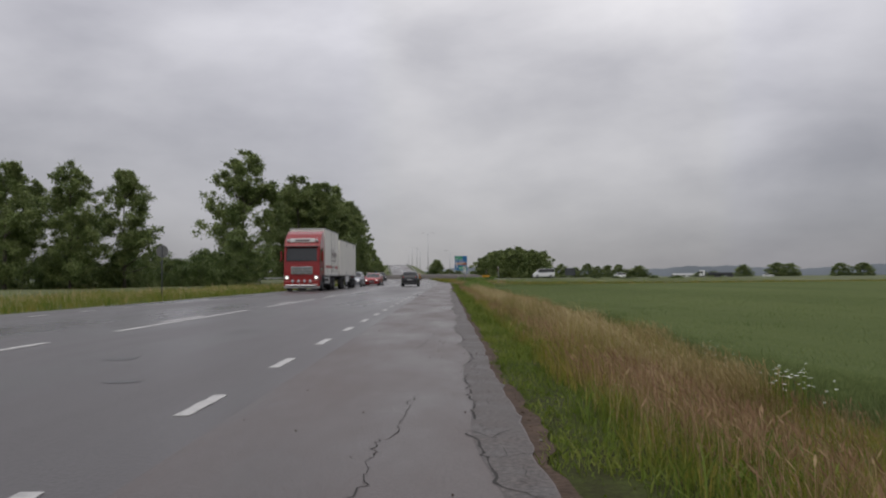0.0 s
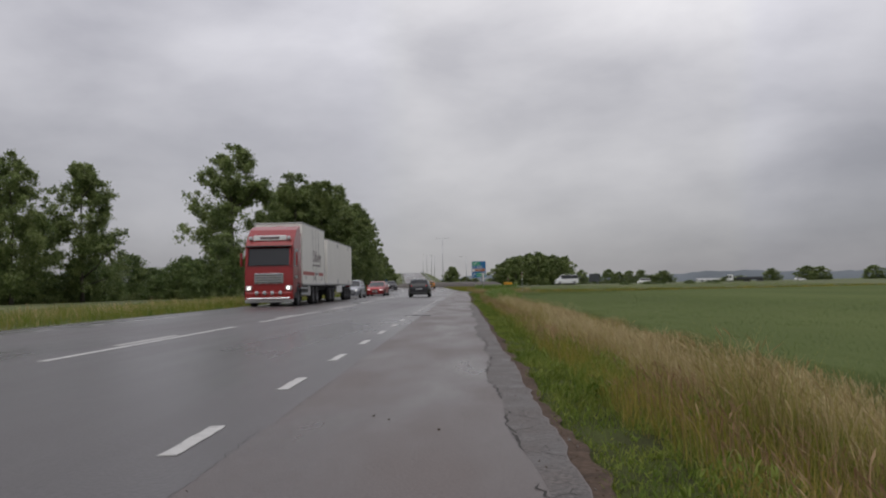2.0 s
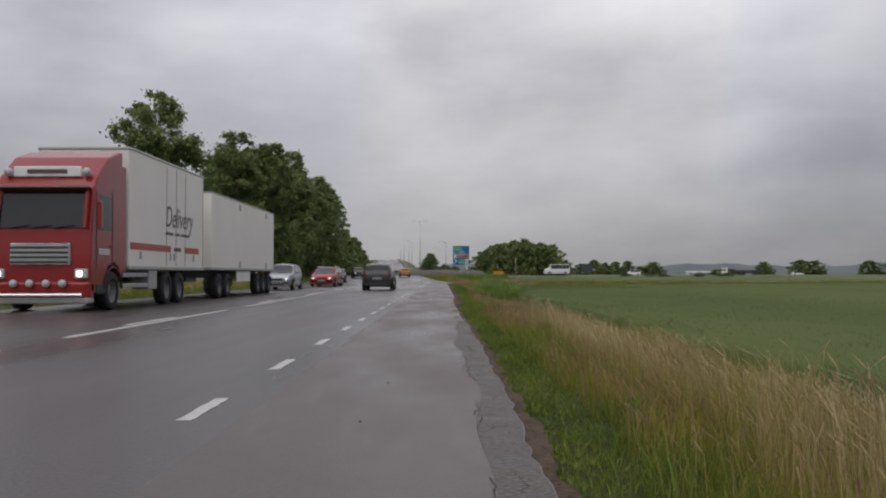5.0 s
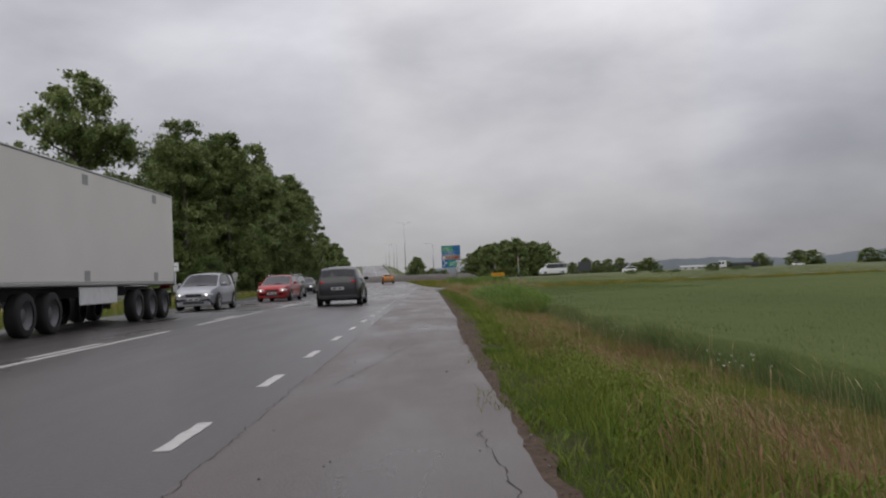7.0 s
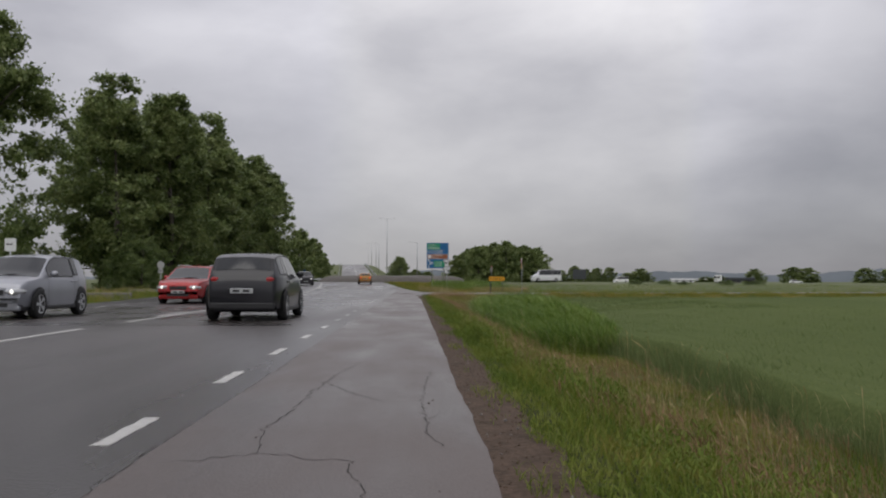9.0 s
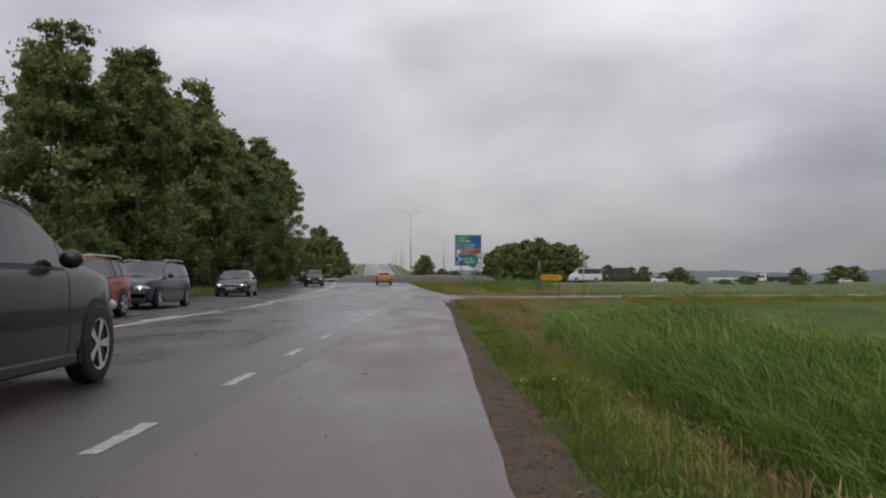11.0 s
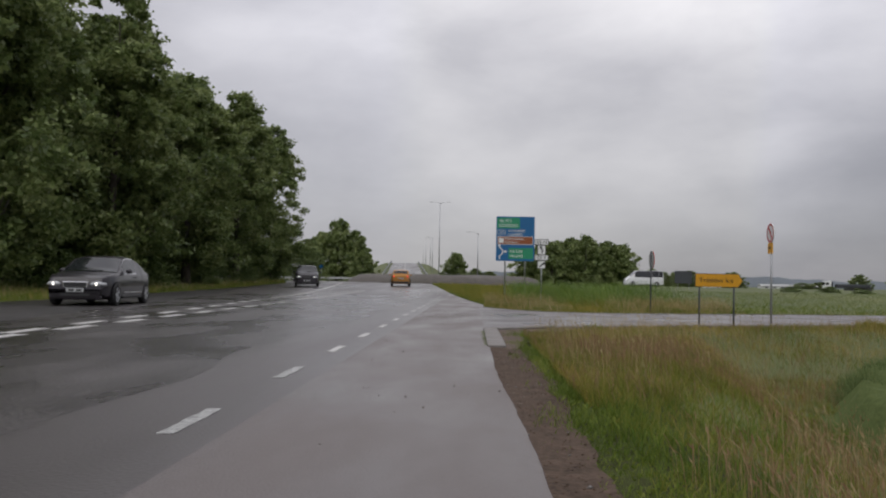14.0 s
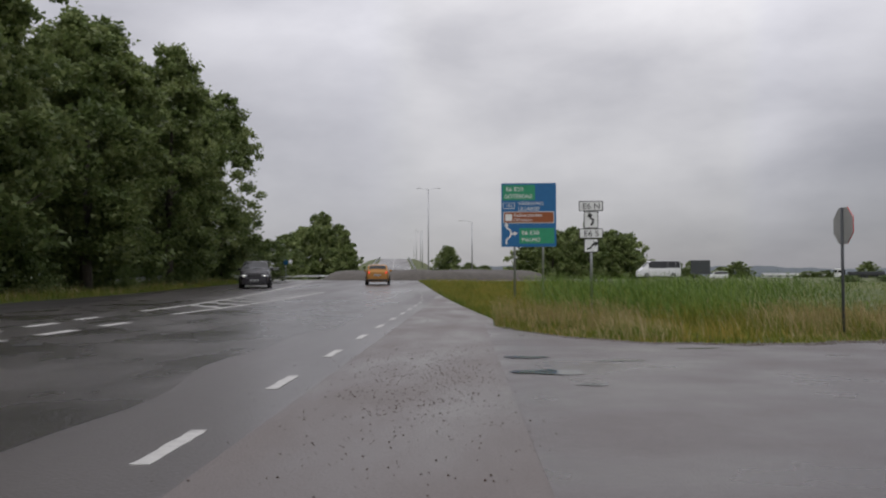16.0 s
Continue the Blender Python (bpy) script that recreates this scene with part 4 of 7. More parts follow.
# far wooded hills, a backdrop whose blue-grey colour includes the haze of distance
HX = np.linspace(-3400, 3400, 240)
hz = 26 + 16 * np.sin(HX * 0.0021 + 1.0) + 9 * np.sin(HX * 0.0067) + 2.5 * np.sin(HX * 0.031) + 1.5 * np.sin(HX * 0.083) + 36 * smooth_step(500, 2000, HX)
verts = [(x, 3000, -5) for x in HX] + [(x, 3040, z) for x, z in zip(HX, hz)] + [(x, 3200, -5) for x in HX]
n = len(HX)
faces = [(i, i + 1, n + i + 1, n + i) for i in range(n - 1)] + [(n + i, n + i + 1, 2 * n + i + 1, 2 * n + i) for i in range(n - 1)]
tagged(mesh_from("far_hills_backdrop", verts, faces, M_HILL, None, True), "low wooded hills with rain haze put into their pale colour", "hills", kind="structure")


# ---------------------------------------------------------------- grass
def tuft_height(x, y):
    """Tussocks stand in uneven clumps, higher towards the crop."""
    return np.clip(0.80 + 0.20 * blot(x, y, 0.75, 2.6) + 0.10 * blot(x, y, 0.31, 0.7) + 0.09 * (x - 2.2), 0.4, 1.25)


def tussocks(x0, x1, y0, y1):
    def place(rng, n):
        n = int(n * 2.2)
        y = rng.uniform(y0, y1, n)
        x = x0 + (x1 - x0) * rng.random(n)
        keep = 0.75 * blot(x, y, 0.75, 2.6) + 0.35 * blot(x, y, 0.31, 0.7) + 1.1 * (x - 2.25 - 0.25 * np.sin(y * 0.55)) + rng.normal(0, 0.45, n) > 0.15
        return x[keep], y[keep]
    return place


def bushes(count, x0, x1, y0, y1, size, seed):
    """Spots inside low domes, each dome one weed."""
    pick = np.random.default_rng(seed)
    bx, by, br = pick.uniform(x0, x1, count), pick.uniform(y0, y1, count), pick.uniform(*size, count)

    def place(rng, n):
        k = rng.integers(0, count, n)
        a, d = rng.uniform(0, 2 * np.pi, n), np.sqrt(rng.random(n)) * br[k]
        return bx[k] + d * np.cos(a) * 1.2, by[k] + d * np.sin(a)

    def base(x, y):
        k = np.argmin((x[:, None] - bx[None]) ** 2 + (y[:, None] - by[None]) ** 2, axis=1)
        q = np.clip(1 - ((x - bx[k]) ** 2 / 1.44 + (y - by[k]) ** 2) / br[k] ** 2, 0.02, 1)
        return land(x, y) - 0.05 + br[k] * 1.25 * np.sqrt(q) * pick.random(len(x)) ** 0.5
    return place, base


blades("verge_grass", 130000, verge(0.0, 1.5, -2, 122, 0.5, 1.0, -0.55), (0.04, 0.13), (0.005, 0.011), (0.3, 0.9), M_GREEN, "short fresh green grass along the asphalt", "grass", 1, segs=2, wind=(-0.06, 0.0))
blades("clover_leaves", 24000, verge(0.0, 1.4, -2, 122, 0.7, 4.0, 0.0), (0.03, 0.07), (0.018, 0.034), (0.6, 1.3), M_GREEN, "low broad clover leaves beside the asphalt", "grass", 20, segs=2, wind=(0, 0))
blades("verge_undergrowth", 120000, verge(0.55, 4.9, -2, 58), (0.18, 0.42), (0.004, 0.008), (0.2, 0.7), M_LUSH, "mixed yellowish green undergrowth on the ditch side", "grass", 3, segs=2, wind=(-0.07, 0.0))
blades("low_undergrowth", 170000, verge(0.35, 5.0, 56, 122), (0.09, 0.25), (0.004, 0.009), (0.3, 1.0), M_MEADOW, "low green and yellowish undergrowth on the ditch side", "grass", 23, segs=2, wind=(-0.06, 0.0))
blades("tall_grass_stems", 70000, tussocks(1.45, 4.2, 9.5, 56), (0.48, 0.88), (0.0030, 0.0060), (0.08, 0.42), M_STEM, "tall yellowing grass bent by the wind", "grass", 2, wind=(-0.05, 0.02), tall=tuft_height)
blades("scattered_straw", 2600, band(1.5, 4.4, 50, 120, clump=0.4), (0.35, 0.7), (0.003, 0.006), (0.08, 0.35), M_STEM, "scattered straw-coloured grass stalks", "grass", 12, wind=(-0.09, 0.02))
blades("low_green_tufts", 22000, verge(0.35, 4.4, 56, 108, 1.3, 2.0, 0.25), (0.14, 0.30), (0.005, 0.011), (0.3, 0.8), M_GREEN, "low green tufts beside the bare soil", "grass", 41, wind=(-0.04, 0.0), segs=2)
for many, leaf_mat, words, sd, zone in ((100, M_WEED, "bushy yellow-green weeds with small leaves", 42, (0.95, 3.4, 57, 92)), (90, M_GREEN, "bushy fresh green weeds with small leaves", 44, (0.9, 4.2, 57, 108)), (60, M_WEED, "yellow-green weeds among the tall grass", 46, (0.7, 3.0, -1, 56))):
    spots, up = bushes(many, *zone, (0.14, 0.36), sd)
    blades("bushy_weeds", many * 330, spots, (0.04, 0.09), (0.007, 0.016), (0.5, 1.3), leaf_mat, words, "weeds", sd + 1, wind=(-0.02, 0.0), segs=2, droop=0.35, base=up)
blades("green_tufts", 24000, verge(0.35, 3.2, -2, 56, 1.3, 2.0, 0.35), (0.20, 0.42), (0.006, 0.013), (0.2, 0.7), M_GREEN, "fresh green tufts on the ditch side", "grass", 19, wind=(-0.06, 0.0))
WR = np.random.default_rng(77)
blades("broad_weeds", 26000, verge(0.55, 3.6, 55, 108, 1.0, 5.0, 0.42), (0.06, 0.13), (0.008, 0.018), (0.4, 1.1), M_WEED, "clumps of yellow-green broad-leaved weeds among the grass", "weeds", 24, wind=(-0.03, 0.0), segs=2, droop=0.4, base=lambda x, y: land(x, y) - 0.05 + 0.34 * np.clip(blot(x, y, 1.0, 5.0), 0.2, 1.2) * WR.random(len(x)))
blades("dark_weeds", 16000, verge(0.5, 3.8, 8, 108, 1.2, 8.0, 0.55), (0.06, 0.13), (0.008, 0.017), (0.4, 1.1), M_GREEN, "clumps of green broad-leaved weeds among the grass", "weeds", 25, wind=(-0.03, 0.0), segs=2, droop=0.4, base=lambda x, y: land(x, y) - 0.05 + 0.28 * np.clip(blot(x, y, 1.2, 8.0), 0.2, 1.2) * WR.random(len(x)))
blades("soil_tufts", 16000, verge(-0.30, 0.95, 50, 121, 0.6, 3.0, 0.52), (0.04, 0.13), (0.004, 0.009), (0.3, 1.0), M_GREEN, "small tufts of grass creeping over the bare soil", "grass", 28, wind=(0, 0), segs=2, base=lambda x, y: 0 * x - 0.02)


def seed_heads(name, n, place, height, mat, label, seed, size=1.0):
    """Slender seed heads on top of the tall stalks, nodding with the wind."""
    rng = np.random.default_rng(seed)
    x, y = place(rng, n)
    n = len(x)
    h = rng.uniform(*height, n)
    h = h * (0.9 + 0.16 * blot(x, y, 1.1, 1.3))
    bx, by = h * (-0.05 + 0.11 * rng.normal(0, 1, n)), 0.12 * h * rng.normal(0, 1, n)
    z = land(x, y) - 0.05
    stalk0 = np.stack([x, y, z], -1)
    long = rng.uniform(0.09, 0.17, n) * size
    stalk1 = np.stack([x + bx * 0.6, y + by * 0.6, z + h - long], -1)
    tip = np.stack([x + bx * 1.2 - long * rng.uniform(-0.2, 0.6, n), y + by * 1.2, z + h * 0.97], -1)
    mid = 0.5 * (stalk1 + tip)
    side = np.stack([np.cos(rng.uniform(0, 3.1, n)), np.sin(rng.uniform(0, 3.1, n)), np.zeros(n)], -1)
    w = rng.uniform(0.003, 0.0065, n)[:, None]
    co = np.stack([stalk0 - side * 0.0014, stalk0 + side * 0.0014, stalk1 + side * 0.0014, stalk1 - side * 0.0014, mid + side * w, tip, mid - side * w], 1).reshape(-1, 3)
    at = (np.arange(n) * 7)[:, None]
    loops = np.concatenate([at + np.array([[0, 1, 2, 3]]), at + np.array([[3, 2, 4, 5, 6]])], 1).ravel()
    return tagged(quick_mesh(name, co, loops, np.tile(np.array([4, 5]), n), mat), label, "grass", kind="stuff")


seed_heads("straw_seed_heads", 38000, tussocks(1.5, 4.2, 9.5, 56), (0.55, 1.04), M_DRY, "pale nodding seed heads above the tall grass", 31)
seed_heads("crop_edge_seed_heads", 420, band(3.7, 5.0, 54, 90, clump=0.5), (0.75, 1.15), M_DRY, "pale seed heads along the edge of the crop", 38, 1.2)
seed_heads("scattered_seed_heads", 800, band(1.4, 4.6, 52, 122, clump=0.3), (0.45, 0.95), M_DRY, "a few pale seed heads on the ditch side", 32)
seed_heads("reddish_near_heads", 9000, verge(0.75, 4.8, -3, 13), (0.34, 0.60), M_RUST, "dense reddish brown seeding grass", 39, 0.7)
seed_heads("reddish_seed_heads", 20000, verge(0.55, 3.2, -2, 60, 1.8, 3.0, -0.25), (0.30, 0.58), M_RUST, "reddish brown seeding grass in patches", 33, 0.6)
seed_heads("reddish_seed_heads_along_the_ditch", 24000, verge(0.5, 4.6, 55, 122, 1.6, 6.0, 0.15), (0.24, 0.50), M_RUST, "low reddish brown seeding grass in patches", 34, 0.6)
seed_heads("reddish_ditch_heads", 14000, band(2.0, 4.8, 54, 84, clump=0.2), (0.22, 0.48), M_RUST, "reddish brown seeding grass before the crop", 47, 0.6)
seed_heads("reddish_corner_heads", 15000, verge(0.9, 6.4, 103, 122, 1.3, 2.0, -0.1), (0.20, 0.46), M_RUST, "reddish seeding grass before the side road", 35, 0.7)


def reed_bed(name, n, place, top, seed, dome=lambda x, y: 1.0 + 0 * x):
    """Upright stems, and broad leaves that leave the stems at all heights and stream with the wind."""
    blades(name + "_stems", n // 12, place, (top * 0.8, top), (0.006, 0.010), (0.05, 0.15), M_REED, "upright green reed stems in the ditch", "reeds", seed, segs=4, wind=(-0.16, 0.0), tall=dome)
    rng = np.random.default_rng(seed + 100)
    blades(name + "_leaves", n, place, (0.26, 0.52), (0.007, 0.015), (0.4, 0.9), M_REED, "long green reed leaves bending in the wind", "reeds", seed + 1, segs=4, droop=0.38, wind=(-0.72, 0.1), base=lambda x, y: land(x, y) - 0.05 + top * dome(x, y) * (0.12 + 0.72 * rng.random(len(x)) ** 0.8))


def reed_spots(rng, n):
    a, d = rng.uniform(0, 2 * np.pi, n), np.sqrt(rng.random(n))
    return 4.3 + 1.95 * d * np.sign(np.cos(a)) * np.abs(np.cos(a)) ** 0.7, 96.8 + 9.0 * d * np.sign(np.sin(a)) * np.abs(np.sin(a)) ** 0.7


reed_bed("reeds", 52000, reed_spots, 1.58, 5, lambda x, y: 1.0 - 0.5 * np.clip(((x - 4.3) / 1.95) ** 2 + ((y - 96.8) / 9.0) ** 2, 0, 1.2) ** 1.5)
blades("crop_blades", 90000, band(5.1, 24, 0, 117, power=1.8), (0.10, 0.20), (0.008, 0.016), (0.2, 0.5), M_WHEAT, "blades of young green grain", "crop", 6, segs=2, base=lambda x, y: crop_top(x, y) - 0.08)
blades("crop_corner_blades", 52000, lambda rng, n: (lambda x: (x, crop_end(x) - 0.2 - 22 * rng.random(n) ** 1.6))(6.0 + 15 * rng.random(n) ** 1.2), (0.14, 0.30), (0.008, 0.015), (0.2, 0.6), M_WHEAT, "blades of young green grain at the corner of the field", "crop", 48, segs=2, base=lambda x, y: crop_top(x, y) - 0.10)
blades("crop_edge_blades", 60000, lambda rng, n: (lambda y: (5.15 + 0.25 * np.sin(y * 0.31) + 0.15 * np.sin(y * 0.83) + rng.normal(0, 0.22, n), y))(rng.uniform(-2, 117, n)), (0.40, 0.62), (0.007, 0.014), (0.1, 0.4), M_WHEAT, "outer rows of the young green grain", "crop", 26, segs=2, wind=(-0.05, 0), base=lambda x, y: land(x, y) - 0.05)
blades("crop_end_blades", 14000, lambda rng, n: (lambda x: (x, crop_end(x) - 0.3 + rng.normal(0, 0.30, n)))(6.0 + 36 * rng.random(n) ** 1.3), (0.40, 0.62), (0.008, 0.016), (0.1, 0.4), M_WHEAT, "last rows of the young green grain", "crop", 30, wind=(-0.05, 0), segs=2, base=lambda x, y: np.minimum(land(x, y) - 0.05, -0.72))
blades("left_verge_grass", 80000, lambda rng, n: (lambda y: (np.asarray(left_edge(y)) - 0.15 - 11 * rng.random(n) ** 1.3, y))(rng.uniform(-5, 205, n)), (0.3, 0.62), (0.010, 0.024), (0.15, 0.5), M_MEADOW, "rough green grass on the far verge", "grass", 7, segs=2)
blades("left_verge_straw", 15000, lambda rng, n: (lambda y: (np.asarray(left_edge(y)) - 0.8 - 8 * rng.random(n), y))(rng.uniform(-5, 205, n)), (0.45, 0.75), (0.010, 0.020), (0.1, 0.3), M_DRY, "pale seeding grass on the far verge", "grass", 8)


def edge_rise(x, y):
    x = np.maximum(x, 0.1)
    d = y - (142.5 - 6.2 * (1 - np.exp(-x / 1.6)) + 0.30 * np.maximum(x - 3, 0))
    return 0.22 + 0.78 * smooth_step(0.0, 2.6, d + 0.5 * blot(x, y, 1.2, 0.9))


def beyond(rng, n):
    x = -4.5 + 15.3 * rng.random(n)
    y = np.array([side_far(max(v, 0.1)) for v in x]) + 0.15 + 58 * rng.random(n) ** 1.4
    ok = (x > right_edge(y) + 0.1) & (np.hypot(x - ISLAND[0], (y - ISLAND[1]) / ACROSS) > 29.4)
    return x[ok], y[ok]


def beyond_edge(rng, n):
    x = 0.3 + 11.5 * rng.random(n)
    x = x[blot(x, 140 + 0 * x, 1.6, 2.0) + rng.normal(0, 0.4, n) > -0.2]
    n = len(x)
    y = np.array([side_far(v) for v in x]) + 0.10 + 3.2 * rng.random(n)
    ok = x > right_edge(y) + 0.05
    return x[ok], y[ok]


def beyond_reeds(rng, n):
    x = 2.0 + 8.0 * rng.random(n)
    y = np.array([side_far(v) for v in x]) + 3.4 + 12 * rng.random(n)
    return x, y


blades("road_edge_grass", 30000, lambda rng, n: (lambda y: (np.asarray(right_edge(y)) + 0.05 + 1.8 * rng.random(n) ** 1.3, y))(rng.uniform(143.5, 204, n)), (0.08, 0.32), (0.008, 0.018), (0.2, 0.6), M_MEADOW, "green grass along the road before the roundabout", "grass", 39, segs=2, base=lambda x, y: land(x, y) - 0.05)
blades("triangle_grass", 60000, beyond, (0.25, 0.5), (0.012, 0.03), (0.15, 0.5), M_LUSH, "tall mixed grass between the side road and the roundabout", "grass", 9, segs=2, tall=edge_rise)
blades("triangle_edge_grass", 5000, beyond_edge, (0.3, 0.7), (0.008, 0.018), (0.15, 0.4), M_DRY, "straw-coloured grass along the side road", "grass", 10, tall=edge_rise)
blades("triangle_green_edge", 20000, beyond_edge, (0.15, 0.45), (0.008, 0.018), (0.2, 0.5), M_GREEN, "green grass along the side road", "grass", 13, tall=edge_rise)
reed_bed("triangle_reeds", 11000, beyond_reeds, 1.3, 305)
def meadow(rng, n):
    x = 9.5 + 75 * rng.random(n) ** 1.7
    y = np.array([side_far(v) for v in x]) + 0.15 + 50 * rng.random(n) ** 1.4
    return x, y


blades("mown_meadow_grass", 50000, meadow, (0.06, 0.20), (0.012, 0.03), (0.2, 0.6), M_GREEN, "short pale green grass beyond the side road", "grass", 27, segs=2)
blades("near_corner_grass", 12000, lambda rng, n: (lambda x: (x, np.array([side_near(v) for v in x]) - 0.5 - 1.9 * np.exp(-((x - 1.4) / 1.7) ** 2) - 9 * rng.random(n)))(1.0 + 17 * rng.random(n) ** 1.4), (0.14, 0.36), (0.003, 0.006), (0.1, 0.5), M_RUST, "reddish seeding grass in the road corner", "grass", 14)
blades("near_corner_green", 60000, lambda rng, n: (lambda x: (x, np.array([side_near(v) for v in x]) - 0.5 - 1.9 * np.exp(-((x - 1.4) / 1.7) ** 2) - 9 * rng.random(n)))(1.0 + 17 * rng.random(n) ** 1.4), (0.08, 0.24), (0.004, 0.008), (0.2, 0.7), M_LUSH, "green grass in the road corner", "grass", 15, segs=2)


def field_margin(rng, n):
    x = 12 + 90 * rng.random(n) ** 1.3
    a, b = crop_end(x) + 0.4, np.array([side_near(v) for v in x]) - 0.3
    return x, a + (b - a) * rng.random(n)


blades("field_margin_grass", 45000, field_margin, (0.15, 0.40), (0.012, 0.026), (0.15, 0.5), M_LUSH, "yellowish grass between the crop and the side road", "grass", 29, segs=2)


def near_corner(rng, n):
    x = 1.2 + 16 * rng.random(n) ** 1.4
    return x, np.array([side_near(v) for v in x]) - 0.6 - 1.9 * np.exp(-((x - 1.4) / 1.7) ** 2) - 8.5 * rng.random(n)


seed_heads("corner_straw_heads", 2600, near_corner, (0.30, 0.72), M_DRY, "pale seed heads in the road corner", 36, 0.8)
seed_heads("triangle_seed_heads", 4500, lambda rng, n: (lambda p: (p[0], p[1] + 1.1))(beyond_edge(rng, n)), (0.40, 0.85), M_DRY, "pale seed heads along the far side of the side road", 37)


def stalks(name, stems):
    co = []
    for fx, fy, fz, h in stems:
        co += [(fx - 0.003, fy, fz - 0.002), (fx + 0.003, fy, fz - 0.002), (fx + 0.003, fy, fz - h), (fx - 0.003, fy, fz - h)]
    return tagged(quick_mesh(name, co, np.arange(len(co)), np.full(len(stems), 4), M_GREEN), "thin green flower stalks", "flowers", kind="stuff")


def flower_patch(name, spots, label, seed, size):
    """Small white flower heads on thin stalks."""
    rng = np.random.default_rng(seed)
    co, loops, sizes, stems = [], [], [], []
    for x, y, n, spread, h in spots:
        for _ in range(n):
            fx, fy = x + rng.normal(0, spread), y + rng.normal(0, spread * 2)
            fz = float(land(fx, fy)) - 0.05 + h * rng.uniform(0.7, 1.1)
            r = size * rng.uniform(0.6, 1.2)
            stems.append((fx, fy, fz, h))
            base = len(co)
            for k in range(6):
                a = 2 * math.pi * k / 6
                co.append((fx + r * math.cos(a), fy + r * math.sin(a), fz + 0.01 * math.sin(3 * a)))
            loops += list(range(base, base + 6))
            sizes.append(6)
    stalks("flower_stalks", stems)
    return tagged(quick_mesh(name, co, loops, np.array(sizes), M_FLOWER), label, "flowers", kind="stuff")


flower_patch("white_umbels", [(4.3, 9.6, 45, 0.20, 0.68), (4.3, 12.5, 26, 0.25, 0.70), (4.3, 15, 16, 0.25, 0.70), (4.4, 60.5, 22, 0.25, 0.6), (4.4, 66, 14, 0.25, 0.6), (4.3, 73, 16, 0.25, 0.65), (2.6, 38, 14, 0.2, 0.5), (9, 119, 16, 0.4, 0.6)], "white flowering umbels at the edge of the crop", 21, 0.026)
flower_patch("daisies", [(1.25, 93.4, 6, 0.16, 0.2), (0.85, 93.0, 3, 0.10, 0.16)], "white daisies in the short grass", 22, 0.015)


# ---------------------------------------------------------------- signs, posts, lamps, rails
def post(name, x, y, z0, z1, r, mat, parent, label=""):
    return part(name, tube([(x, y, z0), (x, y, z1)], r, 10), mat, parent, label, True)


def panel(name, w, h, x, z, mat, parent, y=0.0, thick=0.02, r=0.03, label=""):
    ob = part(name, plate(rounded(w, h, r), thick), mat, parent, label)
    ob.matrix_basis = pose(x, y, z)
    return ob


def bars(words, x, z, h, mat, parent, y, gap=0.35):
    """Lettering too small to read: a bar for each word."""
    for n in words:
        ob = part("lettering", box(n * h * 0.62, 0.003, h, 0, 0, -h / 2), mat, parent)
        ob.matrix_basis = pose(x + n * h * 0.31, y, z)
        x += n * h * 0.62 + gap * h


def arrow_shape(pts, w):
    """A flat bent arrow shaft."""
    bm = bmesh.new()
    prev = None
    for i, (u, v) in enumerate(pts):
        a, b = Vector(pts[max(i - 1, 0)]), Vector(pts[min(i + 1, len(pts) - 1)])
        d = (b - a).normalized()
        n = Vector((-d.y, d.x)) * w / 2
        cur = (bm.verts.new((u + n.x, 0, v + n.y)), bm.verts.new((u - n.x, 0, v - n.y)))
        if prev:
            bm.faces.new((prev[0], prev[1], cur[1], cur[0]))
        prev = cur
    d = (Vector(pts[-1]) - Vector(pts[-2])).normalized()
    n = Vector((-d.y, d.x))
    e = Vector(pts[-1])
    tip = [e + n * w * 1.5, e - n * w * 1.5, e + d * w * 2.4]
    bm.faces.new([bm.verts.new((p.x, 0, p.y)) for p in tip])
    bmesh.ops.recalc_face_normals(bm, faces=bm.faces)
    return bm


